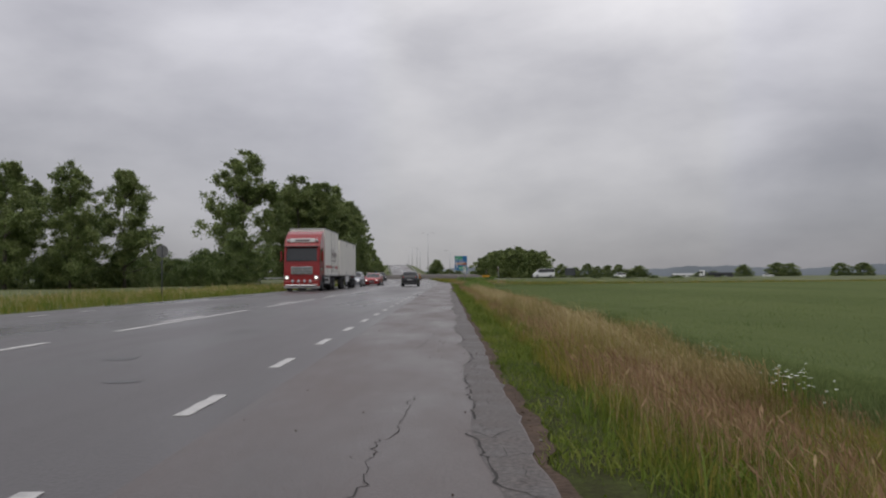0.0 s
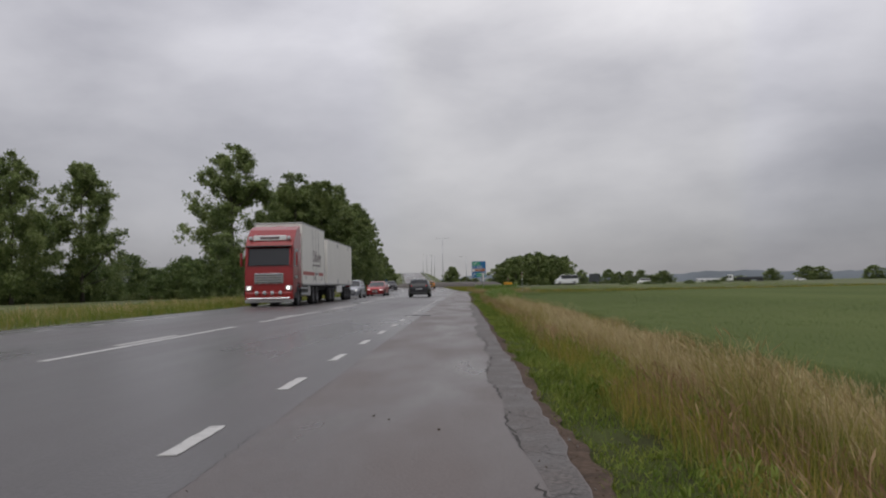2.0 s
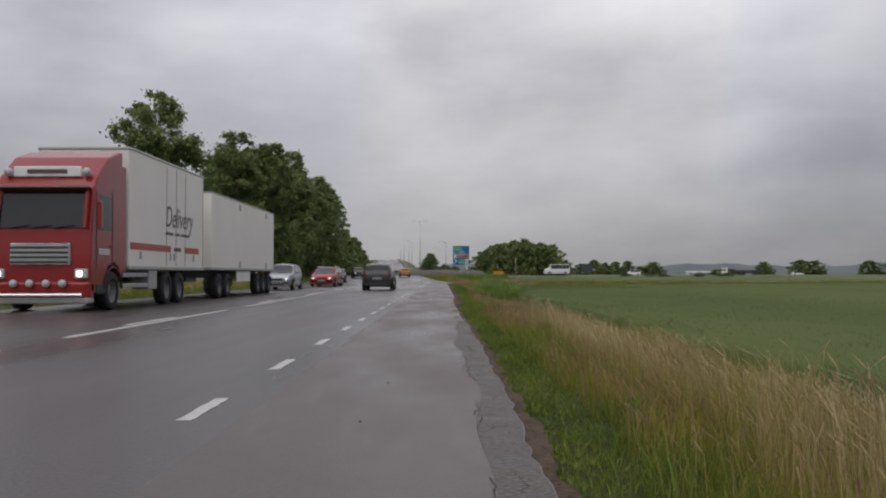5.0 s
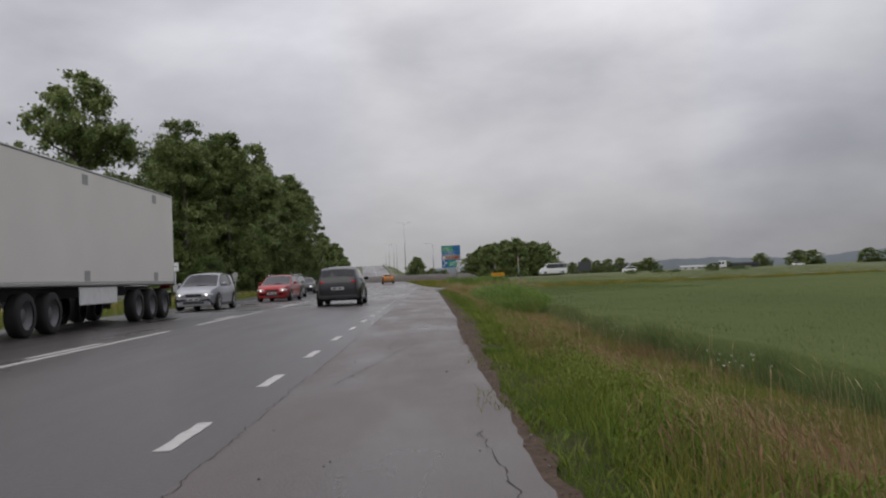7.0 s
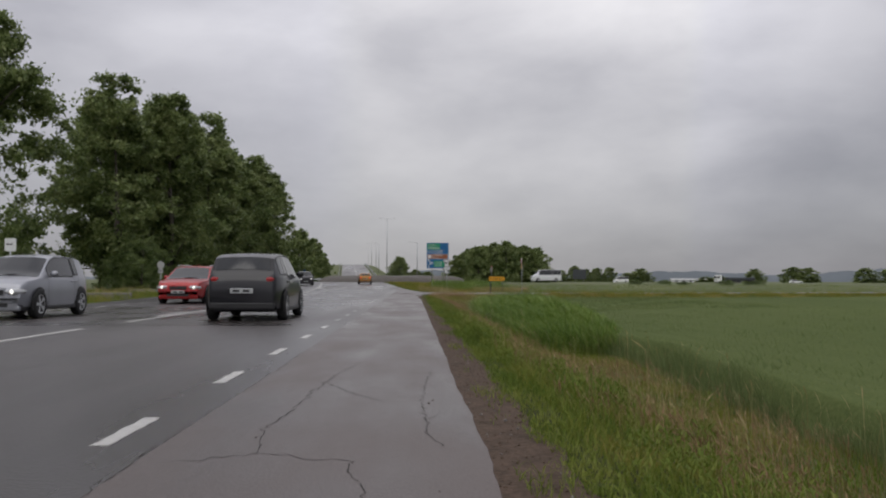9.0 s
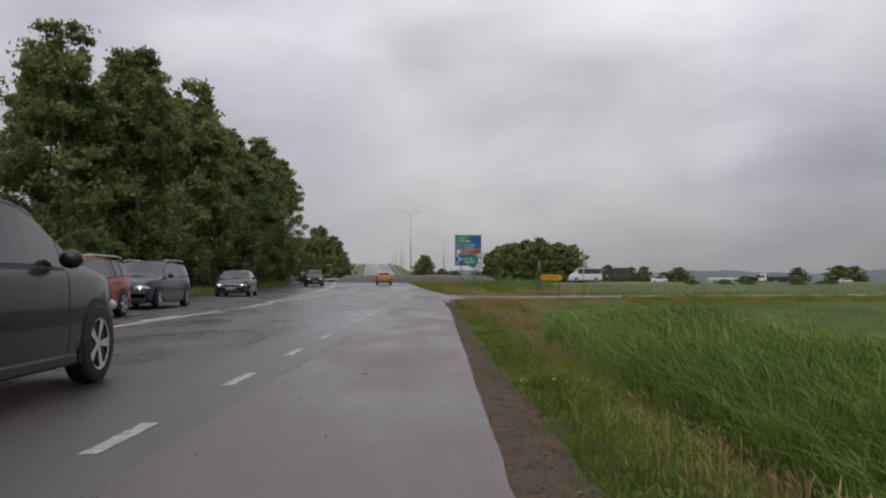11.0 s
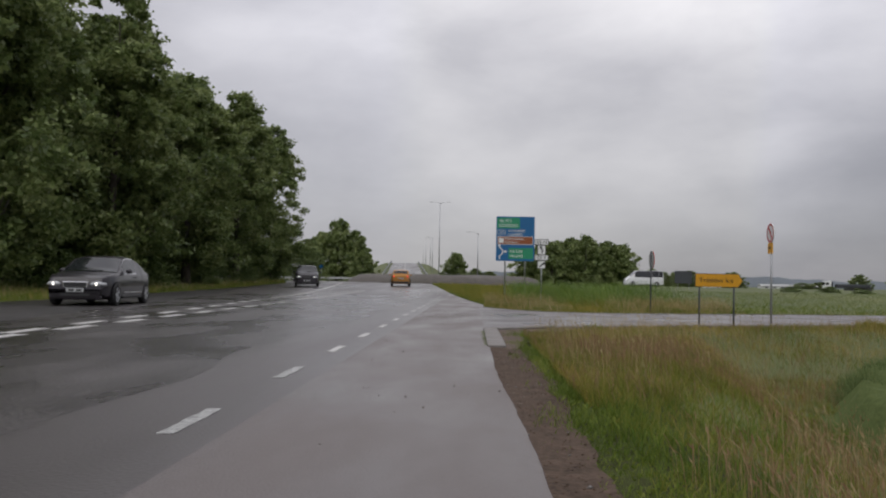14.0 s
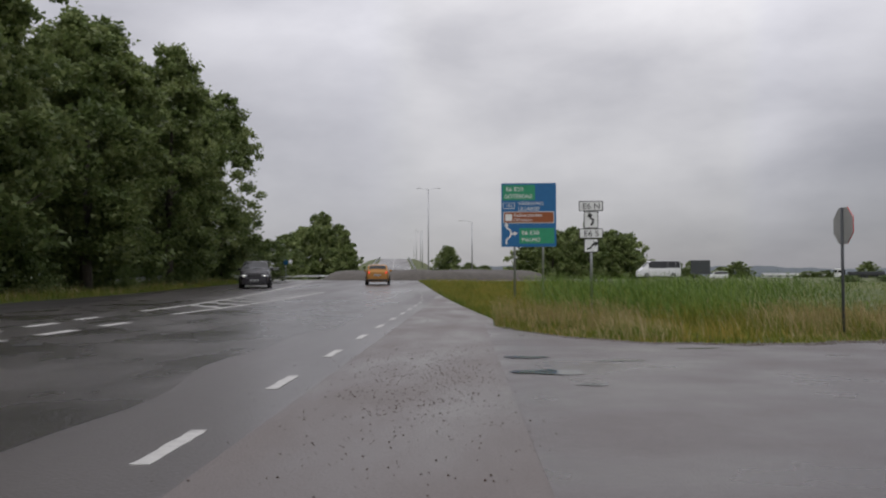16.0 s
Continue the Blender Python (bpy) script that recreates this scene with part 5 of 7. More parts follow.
def big_sign():
    s = tagged(empty("direction_sign", 3.03, 161.0, float(land(3.0, 161.0)) + 0.13, -3), "large blue direction sign with green and brown panels on steel posts", "road sign")
    zb, zt, w = 2.62, 6.0, 2.9
    panel("board", w, zt - zb, 0, (zb + zt) / 2, M_BLUE, s, 0, 0.04, 0.06)
    for u in (-0.75, 0.75):
        post("post", u, 0.10, -0.5, 5.7, 0.06, M_STEEL, s)
    panel("upper_green_panel", 1.72, 0.82, -0.52, 5.50, M_GREENS, s, -0.006, 0.005, 0.04, "green panel")
    text_part("lettering", "E6 E20", 0.30, -1.20, 5.58, M_WHITE, s, -0.012, width=1.1)
    text_part("lettering", "GÖTEBORG", 0.30, -1.28, 5.20, M_WHITE, s, -0.012, width=0.92)
    panel("number_frame", 0.62, 0.32, -1.05, 4.80, M_WHITE, s, -0.004, 0.004, 0.04)
    panel("number_field", 0.57, 0.27, -1.05, 4.80, M_BLUE, s, -0.008, 0.005, 0.03)
    text_part("lettering", "153", 0.22, -1.05, 4.725, M_WHITE, s, -0.014, "CENTER")
    text_part("lettering", "VÄRNAMO", 0.27, -0.55, 4.82, M_WHITE, s, -0.012, width=1.0)
    text_part("lettering", "ULLARED", 0.27, -0.55, 4.54, M_WHITE, s, -0.012, width=1.0)
    panel("brown_frame", 2.68, 0.62, 0, 4.18, M_WHITE, s, -0.004, 0.004, 0.04)
    panel("brown_panel", 2.62, 0.56, 0, 4.18, M_BROWN, s, -0.008, 0.005, 0.04, "brown panel")
    panel("symbol_field", 0.36, 0.36, -1.06, 4.18, M_WHITE, s, -0.012, 0.004, 0.03)
    text_part("lettering", "Radiostationen", 0.25, -0.80, 4.22, M_WHITE, s, -0.016)
    text_part("lettering", "Grimeton", 0.25, -0.80, 3.97, M_WHITE, s, -0.016)
    panel("lower_green_panel", 1.85, 0.82, 0.42, 3.20, M_GREENS, s, -0.006, 0.005, 0.04, "green panel")
    text_part("lettering", "E6 E20", 0.28, -0.38, 3.27, M_WHITE, s, -0.012, width=1.2)
    text_part("lettering", "MALMÖ", 0.28, -0.38, 2.90, M_WHITE, s, -0.012)
    for pts in ([(-1.18, 2.75), (-1.18, 3.0), (-1.0, 3.15), (-0.92, 3.35), (-1.0, 3.52), (-1.18, 3.64), (-1.18, 3.72)], [(-0.93, 3.30), (-0.78, 3.32)]):
        ob = part("arrow", arrow_shape(pts, 0.085), M_WHITE, s)
        ob.matrix_basis = pose(0, -0.013, 0)


big_sign()


def lane_sign():
    s = tagged(empty("lane_sign", 3.48, 145.5, 0, -4), "white lane arrow plates stacked on one post", "road sign")
    post("post", 0, 0.05, -0.3, 3.45, 0.04, M_STEEL, s)
    z = 3.52
    for k, (w, h, words) in enumerate(((0.73, 0.31, "E6 N"), (0.44, 0.52, ""), (0.72, 0.30, "E6 S"), (0.44, 0.42, ""))):
        panel("edge_plate", w, h, 0, z - h / 2, M_BLACK, s, 0, 0.012, 0.03)
        panel("plate", w - 0.05, h - 0.05, 0, z - h / 2, M_WHITE, s, -0.005, 0.004, 0.025, "white plate")
        if words:
            text_part("lettering", words, 0.24, 0, z - h / 2 - 0.085, M_BLACK, s, -0.010, "CENTER", width=1.1)
        else:
            pts = [(0.0, -0.17), (0.05, -0.08), (0.06, 0.0), (-0.02, 0.06), (-0.03, 0.10)] if k == 1 else [(-0.13, -0.10), (-0.02, -0.08), (0.04, 0.02), (0.09, 0.04)]
            ob = part("arrow", arrow_shape(pts, 0.06), M_BLACK, s)
            ob.matrix_basis = pose(0, -0.010, z - h / 2)
        z -= h + 0.005


lane_sign()


def round_sign(name, x, y, top, d, rz, face, label, ring_mat=None, below=None, post_mat=M_STEEL, octagon=False, back=M_GREYBACK):
    s = tagged(empty(name, x, y, float(land(x, y)) - 0.05, rz), label, "road sign")
    n = 8 if octagon else 32
    off = math.pi / 8 if octagon else 0
    disc = [(d / 2 * math.cos(2 * math.pi * k / n + off), d / 2 * math.sin(2 * math.pi * k / n + off)) for k in range(n)]
    ob = part("disc", plate(disc, 0.02), face, s)
    ob.matrix_basis = pose(0, 0, top - d / 2)
    ob = part("disc_back", plate([(u * 0.995, v * 0.995) for u, v in disc], 0.006), back, s, "grey metal back")
    ob.matrix_basis = pose(0, 0.021, top - d / 2)
    if ring_mat:
        bm = bmesh.new()
        a = [bm.verts.new((u, 0, v)) for u, v in disc]
        b = [bm.verts.new((u * 0.8, 0, v * 0.8)) for u, v in disc]
        for k in range(n):
            bm.faces.new((a[k], a[(k + 1) % n], b[(k + 1) % n], b[k]))
        ob = part("red_ring", bm, ring_mat, s)
        ob.matrix_basis = pose(0, -0.004, top - d / 2)
        ob = part("red_bar", box(0.07, 0.003, d * 0.8, 0, 0, -d * 0.4, rot=Euler((0, radians(-40), 0)).to_matrix()), ring_mat, s)
        ob.matrix_basis = pose(0, -0.006, top - d / 2)
        ob = part("arrow", arrow_shape([(0.05, -0.16), (0.05, 0.05), (-0.04, 0.08)], 0.05), M_BLACK, s)
        ob.matrix_basis = pose(0, -0.003, top - d / 2)
    if below:
        panel("extra_plate", below[0], below[1], 0, top - d - below[1] / 2 - 0.01, below[2], s, 0, 0.015, 0.02)
        bars((5,), -0.14, top - d - below[1] / 2, 0.06, M_BLACK, s, -0.003)
    post("post", 0, 0.045, -0.3, top - 0.04, 0.032, post_mat, s)
    return s


round_sign("turn_ban_sign", 9.55, 131.65, 3.33, 0.62, -88, M_WHITE, "round red-ringed sign over a yellow plate on a post", M_RED, (0.44, 0.36, M_YELLOW))
round_sign("stop_sign", 7.73, 139.4, 2.77, 0.84, 96, M_RED, "octagonal stop sign seen from its grey back", octagon=True, post_mat=M_DARKBACK)
round_sign("far_verge_sign", -16.1, 38.5, 3.10, 0.70, 175, M_WHITE, "round road sign seen from its grey back on the far verge", post_mat=M_DARKBACK, back=plain("weathered_sign_back", (0.12, 0.12, 0.12), 0.6))
round_sign("bus_bay_sign", -20.07, 124.5, 2.69, 0.62, -10, M_GREYBACK, "small round grey sign on a thin post by the wood", below=(0.4, 0.3, M_GREYBACK))
round_sign("keep_right_sign", -21.5, 205.0, 2.6, 0.6, 0, M_BLUE, "round blue sign on the traffic island")


def yellow_sign():
    s = tagged(empty("place_sign", 6.35, 129.2, -0.06, 11), "yellow arrow-shaped place sign on two thin posts", "road sign")
    w, h, z = 1.46, 0.37, 1.42
    out = [(0, -h / 2), (w - 0.12, -h / 2), (w, 0), (w - 0.12, h / 2), (0, h / 2)]
    ob = part("board", plate(out, 0.02), M_YELLOW, s)
    ob.matrix_basis = pose(0, 0, z)
    rim = [(u * 1.012 - 0.009, v * 1.06) for u, v in out]
    ob = part("rim", plate(rim, 0.015), M_BLACK, s, "dark rim")
    ob.matrix_basis = pose(0, 0.004, z)
    text_part("lettering", "Träslövs k:a", 0.19, 0.10, z - 0.06, M_BLACK, s, -0.006, width=1.18)
    for u in (0.14, 1.22):
        post("post", u, 0.05, -0.3, z + 0.16, 0.026, M_DARKBACK, s, "dark post")


yellow_sign()


def stop_post():
    s = tagged(empty("bus_stop_post", -16.15, 97.6, -0.05, 12), "thin post with pale plate and small box on the verge", "post")
    post("post", 0, 0.03, -0.3, 2.85, 0.03, M_STEEL, s)
    panel("plate", 0.42, 0.52, 0, 2.60, M_WHITE, s, 0, 0.02, 0.03)
    bars((4, 3), -0.16, 2.62, 0.05, M_BLACK, s, -0.003)
    part("timetable_box", box(0.32, 0.08, 0.40, 0, 0, 1.05, 0.01), M_GREYBACK, s, "grey box")


stop_post()

board = tagged(empty("sign_back", 47.0, 263.4, 0.4, -6), "large dark back of a road sign on posts", "road sign")
part("board", box(3.8, 0.08, 2.8, 0, 0, 1.3, 0.02), M_DARKBACK, board)
for u in (-1.2, 1.2):
    post("post", u, 0.1, -0.8, 4.0, 0.07, M_STEEL, board)


def street_lamp(x, y, h, arms, rz=0):
    s = tagged(empty("street_lamp", x, y, float(land(x, y)) - 0.05, rz), "tall thin galvanised street lamp with two arms" if arms == 2 else "thin galvanised street lamp with one arm", "street lamp")
    part("pole", tube([(0, 0, -0.3), (0, 0, h * 0.5), (0, 0, h)], [0.13, 0.10, 0.07], 10), M_STEEL, s, smooth=True)
    for sx in ((-1, 1) if arms == 2 else (-1,)):
        part("arm", tube([(0, 0, h - 0.1), (sx * 0.7, 0, h + 0.12), (sx * 1.7, 0, h + 0.2)], 0.022, 8), M_STEEL, s, smooth=True)
        part("lamp_head", box(0.6, 0.22, 0.08, sx * 1.9, 0, h + 0.16, 0.03), M_GREYBACK, s)
    return s


for x, y, h, arms in ((-7.1, 250, 16.5, 2), (0.8, 240, 9.8, 1), (-13.2, 330, 11, 1), (-16.5, 372, 11, 1), (-21.5, 420, 11, 1), (-27, 480, 11, 1)):
    street_lamp(x, y, h, arms)


def guard_rail(pts, label):
    s = tagged(empty("guard_rail", size=1.0), label, "guard rail")
    bm = bmesh.new()
    prev = None
    for i, (x, y) in enumerate(pts):
        z = (float(land(x, y)) - 0.05) * ACROSS
        a, b = Vector(pts[max(i - 1, 0)]), Vector(pts[min(i + 1, len(pts) - 1)])
        d = (b - a).normalized()
        n = Vector((-d.y, d.x))
        prof = [(0, 0.45), (0.05, 0.50), (0.05, 0.56), (0.0, 0.60), (0.05, 0.64), (0.05, 0.70), (0, 0.75)]
        cur = [bm.verts.new((x * ACROSS + n.x * o, y + n.y * o, z + h)) for o, h in prof]
        if prev:
            for k in range(6):
                bm.faces.new((prev[k], prev[k + 1], cur[k + 1], cur[k]))
        prev = cur
    part("beam", bm, M_STEEL, s, smooth=True)
    for i in range(0, len(pts)):
        x, y = pts[i]
        part("post", box(0.08, 0.12, 1.0, x * ACROSS - 0.05, y, float(land(x, y)) * ACROSS - 0.35), M_STEEL, s)


guard_rail([(-27.4 - 0.02 * k * k, 176 + 2.0 * k) for k in range(14)], "galvanised guard rail along the verge")
guard_rail([(-72 + 3.0 * k, 262 + 0.3 * k) for k in range(18)], "low galvanised guard rail beyond the roundabout")
guard_rail([(ramp_x(y) - 6.0, y) for y in np.arange(262, 420, 4.0)], "guard rail along the ramp to the bridge")
guard_rail([(ramp_x(y) + 6.0, y) for y in np.arange(262, 420, 4.0)], "guard rail along the ramp to the bridge")

for k, (x, y, w) in enumerate(((-22.6, 126.6, 1.25), (-21.2, 127.2, 1.1), (-18.9, 112.5, 2.2))):
    bm = box(w, 0.45, 0.38, 0, 0, -0.05, 0.04, segs=2)
    ob = part("concrete_block", bm, M_STONE, None)
    ob.matrix_basis = pose(x * ACROSS, y, -0.05 * ACROSS, 0, 0, 8 * k)
    tagged(ob, "pale concrete block lying on the verge", "block", "blocks on the verge")


def shed():
    s = tagged(empty("shed", -46, 157, -0.05, 20), "low shed with a white gable roof behind the trees", "shed")
    part("wall", box(5.6, 4.0, 1.9, 0, 0, 0, 0.02), M_GREYBACK, s)
    bm = bmesh.new()
    v = [bm.verts.new(p) for p in ((-3.1, -2.3, 1.8), (3.1, -2.3, 1.8), (3.1, 0, 3.5), (-3.1, 0, 3.5), (-3.1, 2.3, 1.8), (3.1, 2.3, 1.8), (-3.1, -2.3, 1.9), (3.1, -2.3, 1.9), (3.1, 0, 3.6), (-3.1, 0, 3.6), (-3.1, 2.3, 1.9), (3.1, 2.3, 1.9))]
    for f in ((0, 1, 2, 3), (3, 2, 5, 4), (6, 9, 8, 7), (9, 10, 11, 8), (0, 3, 9, 6), (3, 4, 10, 9), (1, 7, 8, 2), (2, 8, 11, 5), (0, 6, 7, 1), (4, 5, 11, 10)):
        bm.faces.new([v[i] for i in f])
    bmesh.ops.recalc_face_normals(bm, faces=bm.faces)
    part("roof", bm, M_WHITE, s, "white roof")
    panel("door", 1.0, 1.7, 0.8, 0.9, M_DARKBACK, s, -2.03, 0.03, 0.02)


shed()


def far_hall():
    s = tagged(empty("farm_hall", 190, 525, -0.1, -8), "long low pale farm building far off", "building")
    part("wall", box(34, 12, 2.2, 0, 0, 0, 0.05), M_WHITE, s)
    bm = bmesh.new()
    v = [bm.verts.new(p) for p in ((-17.5, -6.5, 2.1), (17.5, -6.5, 2.1), (17.5, 0, 3.3), (-17.5, 0, 3.3), (-17.5, 6.5, 2.1), (17.5, 6.5, 2.1))]
    for f in ((0, 1, 2, 3), (3, 2, 5, 4), (0, 3, 4), (1, 5, 2), (0, 4, 5, 1)):
        bm.faces.new([v[i] for i in f])
    part("roof", bm, M_GREYBACK, s, "grey roof")
    for k in range(7):
        panel("window", 2.0, 0.8, -14 + 4.6 * k, 1.3, M_DARKBACK, s, -6.06, 0.05, 0.05)


far_hall()

# kerb: flat granite slabs round the corner of the side road
KERB = [(0.12, 121.6 + 0.355 * k) for k in range(14)]
KERB += [(0.27 + 0.40 * k, side_near(0.25 + 0.40 * k) - 0.16) for k in range(32)]
for i, (x, y) in enumerate(KERB[:-1]):
    x1, y1 = KERB[i + 1]
    x, x1 = x * ACROSS, x1 * ACROSS
    rz = math.degrees(math.atan2(y1 - y, x1 - x))
    ln = math.hypot(x1 - x, y1 - y)
    ob = part("kerb_stone", box(ln - 0.018, 0.27, 0.14, ln / 2, -0.135, -0.110 + 0.005 * (i % 3), 0.014), M_STONE, side_road)
    ob.matrix_basis = pose(x, y, 0, 0, 0, rz)


# bare earth inside the kerb, thinning out into the grass
def soil_bound(y):
    return 0.92 + 0.10 * np.sin(y * 2.1) + 0.05 * np.sin(y * 6.3) + 2.3 * smooth_step(124.0, 127.4, y)


tagged(sheet("corner_soil", np.arange(0.12, 3.9, 0.06), np.arange(121.0, 128.6, 0.06), lambda x, y: -0.006 - 0.012 * np.sin(x * 5.1) * np.sin(y * 3.3) ** 2, M_TRODDEN, keep=lambda x, y: (x < soil_bound(y)) & (y > 121.45 + 0.18 * np.sin(x * 9.0)) & (y < 126.05 + 2.6 * (1 - np.exp(-x / 2.1)))), "bare muddy soil inside the kerb", "soil", kind="structure")


def corner_spots(rng, n):
    y = rng.uniform(121, 127.8, n)
    return soil_bound(y) - 0.21 * rng.random(n) ** 1.8 * (1 + np.sin(y * 3.7)), y


def kerb_spots(rng, n):
    y = rng.uniform(121.8, 125.4, n)
    return 0.20 + 0.06 * rng.normal(0, 1, n), y


blades("corner_tufts", 1500, corner_spots, (0.05, 0.16), (0.004, 0.009), (0.3, 0.9), M_GREEN, "thin grass creeping over the bare corner", "grass", 61, segs=2, base=lambda x, y: 0 * x - 0.02)
blades("kerb_moss", 2200, kerb_spots, (0.02, 0.05), (0.005, 0.010), (0.3, 0.9), M_GREEN, "moss and grass in the joint along the kerb", "grass", 62, segs=2, base=lambda x, y: 0 * x - 0.004)

strip_bar = part("rubber_strip", tube([(-2.02, 42.72, 0.012), (-1.85, 42.90, 0.014), (-1.62, 42.98, 0.015), (-1.42, 42.92, 0.014), (-1.28, 42.76, 0.012)], 0.009, 6), M_TRIM, None, smooth=True)
tagged(strip_bar, "thin bent black strip lying across the edge line", "rubber strip")


# ---------------------------------------------------------------- vehicles
def car_paint(name, c, metal=0.35):
    return grainy(name, [(0.35, tuple(v * 0.92 for v in c)), (0.65, c)], scale=2.0, fine=300, fine_amount=0.2, rough=0.42, metal=metal, bump=0.0, coat=0.6, spec=0.2)


M_GLASS = grainy("dark_window_glass", [(0.3, (0.012, 0.014, 0.016)), (0.7, (0.016, 0.018, 0.020))], scale=2.0, rough=0.04, bump=0.0, spec=0.5)
M_TYRE = plain("tyre_rubber", (0.018, 0.018, 0.018), 0.8)
M_RIM = plain("alloy_rim", (0.55, 0.56, 0.57), 0.4, 0.15)
M_CHROME = plain("bright_trim", (0.55, 0.55, 0.56), 0.2, 0.9)
M_HEAD = glow("lit_headlight", (1.0, 0.96, 0.88), 1.6)
M_LENS = plain("clear_lamp_lens", (0.45, 0.46, 0.47), 0.1)
M_TAIL = plain("red_lamp_lens", (0.28, 0.008, 0.008), 0.15)
M_BRAKE = glow("lit_tail_lamp", (0.8, 0.03, 0.02), 0.45)
M_PLATE = plain("number_plate_white", (0.42, 0.43, 0.43), 0.4)
M_TRUCK_RIM = plain("dull_steel_rim", (0.16, 0.16, 0.165), 0.5, 0.5)

PROFILES = {
    "hatch": [(-0.50, 0.42), (-0.492, 0.60), (-0.455, 0.72), (-0.39, 0.93), (-0.32, 0.975), (-0.12, 1.0), (0.02, 0.985), (0.09, 0.955), (0.265, 0.665), (0.30, 0.64), (0.43, 0.585), (0.475, 0.53), (0.495, 0.44), (0.5, 0.30)],
    "estate": [(-0.50, 0.40), (-0.495, 0.60), (-0.475, 0.70), (-0.43, 0.90), (-0.37, 0.955), (-0.10, 1.0), (0.02, 0.985), (0.08, 0.955), (0.235, 0.675), (0.27, 0.645), (0.42, 0.60), (0.475, 0.55), (0.495, 0.45), (0.5, 0.30)],
    "sedan": [(-0.50, 0.40), (-0.495, 0.60), (-0.47, 0.665), (-0.36, 0.70), (-0.33, 0.72), (-0.19, 0.93), (-0.12, 0.975), (-0.02, 1.0), (0.04, 0.985), (0.09, 0.955), (0.235, 0.685), (0.27, 0.665), (0.42, 0.61), (0.475, 0.55), (0.495, 0.45), (0.5, 0.30)],
    "suv": [(-0.50, 0.40), (-0.495, 0.58), (-0.47, 0.70), (-0.41, 0.92), (-0.34, 0.97), (-0.12, 1.0), (0.02, 0.985), (0.08, 0.955), (0.225, 0.70), (0.26, 0.675), (0.42, 0.615), (0.48, 0.53), (0.5, 0.38)],
    "van": [(-0.50, 0.40), (-0.497, 0.70), (-0.49, 0.95), (-0.46, 0.99), (-0.2, 1.0), (0.18, 0.99), (0.24, 0.95), (0.38, 0.62), (0.41, 0.56), (0.47, 0.47), (0.49, 0.40), (0.5, 0.30)],
}


def wheel_meshes():
    """Tyre and rim of radius 1 and width 1, axle along x."""
    bm = bmesh.new()
    prof = [(-0.5, 0.66), (-0.5, 0.90), (-0.42, 0.98), (-0.2, 1.0), (0.2, 1.0), (0.42, 0.98), (0.5, 0.90), (0.5, 0.66)]
    n = 28
    rings = [[bm.verts.new((u, r * math.cos(2 * math.pi * k / n), r * math.sin(2 * math.pi * k / n))) for k in range(n)] for u, r in prof]
    for a, b in zip(rings, rings[1:]):
        for k in range(n):
            bm.faces.new((a[k], a[(k + 1) % n], b[(k + 1) % n], b[k]))
    tyre = bpy.data.meshes.new("tyre")
    bmesh.ops.recalc_face_normals(bm, faces=bm.faces)
    bm.to_mesh(tyre)
    bm.free()
    tyre.materials.append(M_TYRE)
    tyre.shade_smooth()
    bm = bmesh.new()
    for r0, r1, u0, u1 in ((0.60, 0.68, 0.44, 0.47), (0.0, 0.15, 0.42, 0.40)):
        for k in range(n):
            a0, a1 = 2 * math.pi * k / n, 2 * math.pi * (k + 1) / n
            q = [(u0, r0 * math.cos(a0), r0 * math.sin(a0)), (u1, r1 * math.cos(a0), r1 * math.sin(a0)), (u1, r1 * math.cos(a1), r1 * math.sin(a1)), (u0, r0 * math.cos(a1), r0 * math.sin(a1))]
            bm.faces.new([bm.verts.new(p) for p in q])
    for k in range(5):
        a = 2 * math.pi * k / 5
        for s in (-0.10, 0.10):
            q = []
            for r, half in ((0.10, 0.05), (0.63, 0.065)):
                for sg in (-1, 1):
                    ang = a + s
                    q.append((0.41 + 0.05 * r, r * math.cos(ang) - sg * half * math.sin(ang), r * math.sin(ang) + sg * half * math.cos(ang)))
            bm.faces.new([bm.verts.new(q[i]) for i in (0, 1, 3, 2)])
    bmesh.ops.recalc_face_normals(bm, faces=bm.faces)
    rim = bpy.data.meshes.new("rim")
    bm.to_mesh(rim)
    bm.free()
    rim.materials.append(M_RIM)
    bm = bmesh.new()
    ringv = [bm.verts.new((0.30, 0.67 * math.cos(2 * math.pi * k / n), 0.67 * math.sin(2 * math.pi * k / n))) for k in range(n)]
    bm.faces.new(ringv)
    hub = bpy.data.meshes.new("brake_disc")
    bm.to_mesh(hub)
    bm.free()
    hub.materials.append(M_TRIM)
    # pressed steel wheel of a lorry: a deep dish with round holes round the hub
    bm = bmesh.new()
    dish = [(0.40, 0.68), (0.30, 0.60), (0.02, 0.52), (0.0, 0.36), (0.16, 0.30), (0.22, 0.16), (0.22, 0.0)]
    rings = [[bm.verts.new((u, q * math.cos(2 * math.pi * k / n), q * math.sin(2 * math.pi * k / n))) for k in range(n)] for u, q in dish[:-1]]
    for a, b in zip(rings, rings[1:]):
        for k in range(n):
            bm.faces.new((a[k], a[(k + 1) % n], b[(k + 1) % n], b[k]))
    bm.faces.new(rings[-1])
    bmesh.ops.recalc_face_normals(bm, faces=bm.faces)
    steel = bpy.data.meshes.new("steel_rim")
    bm.to_mesh(steel)
    bm.free()
    steel.materials.append(M_TRUCK_RIM)
    steel.shade_smooth()
    return tyre, rim, hub, steel


WHEEL = wheel_meshes()


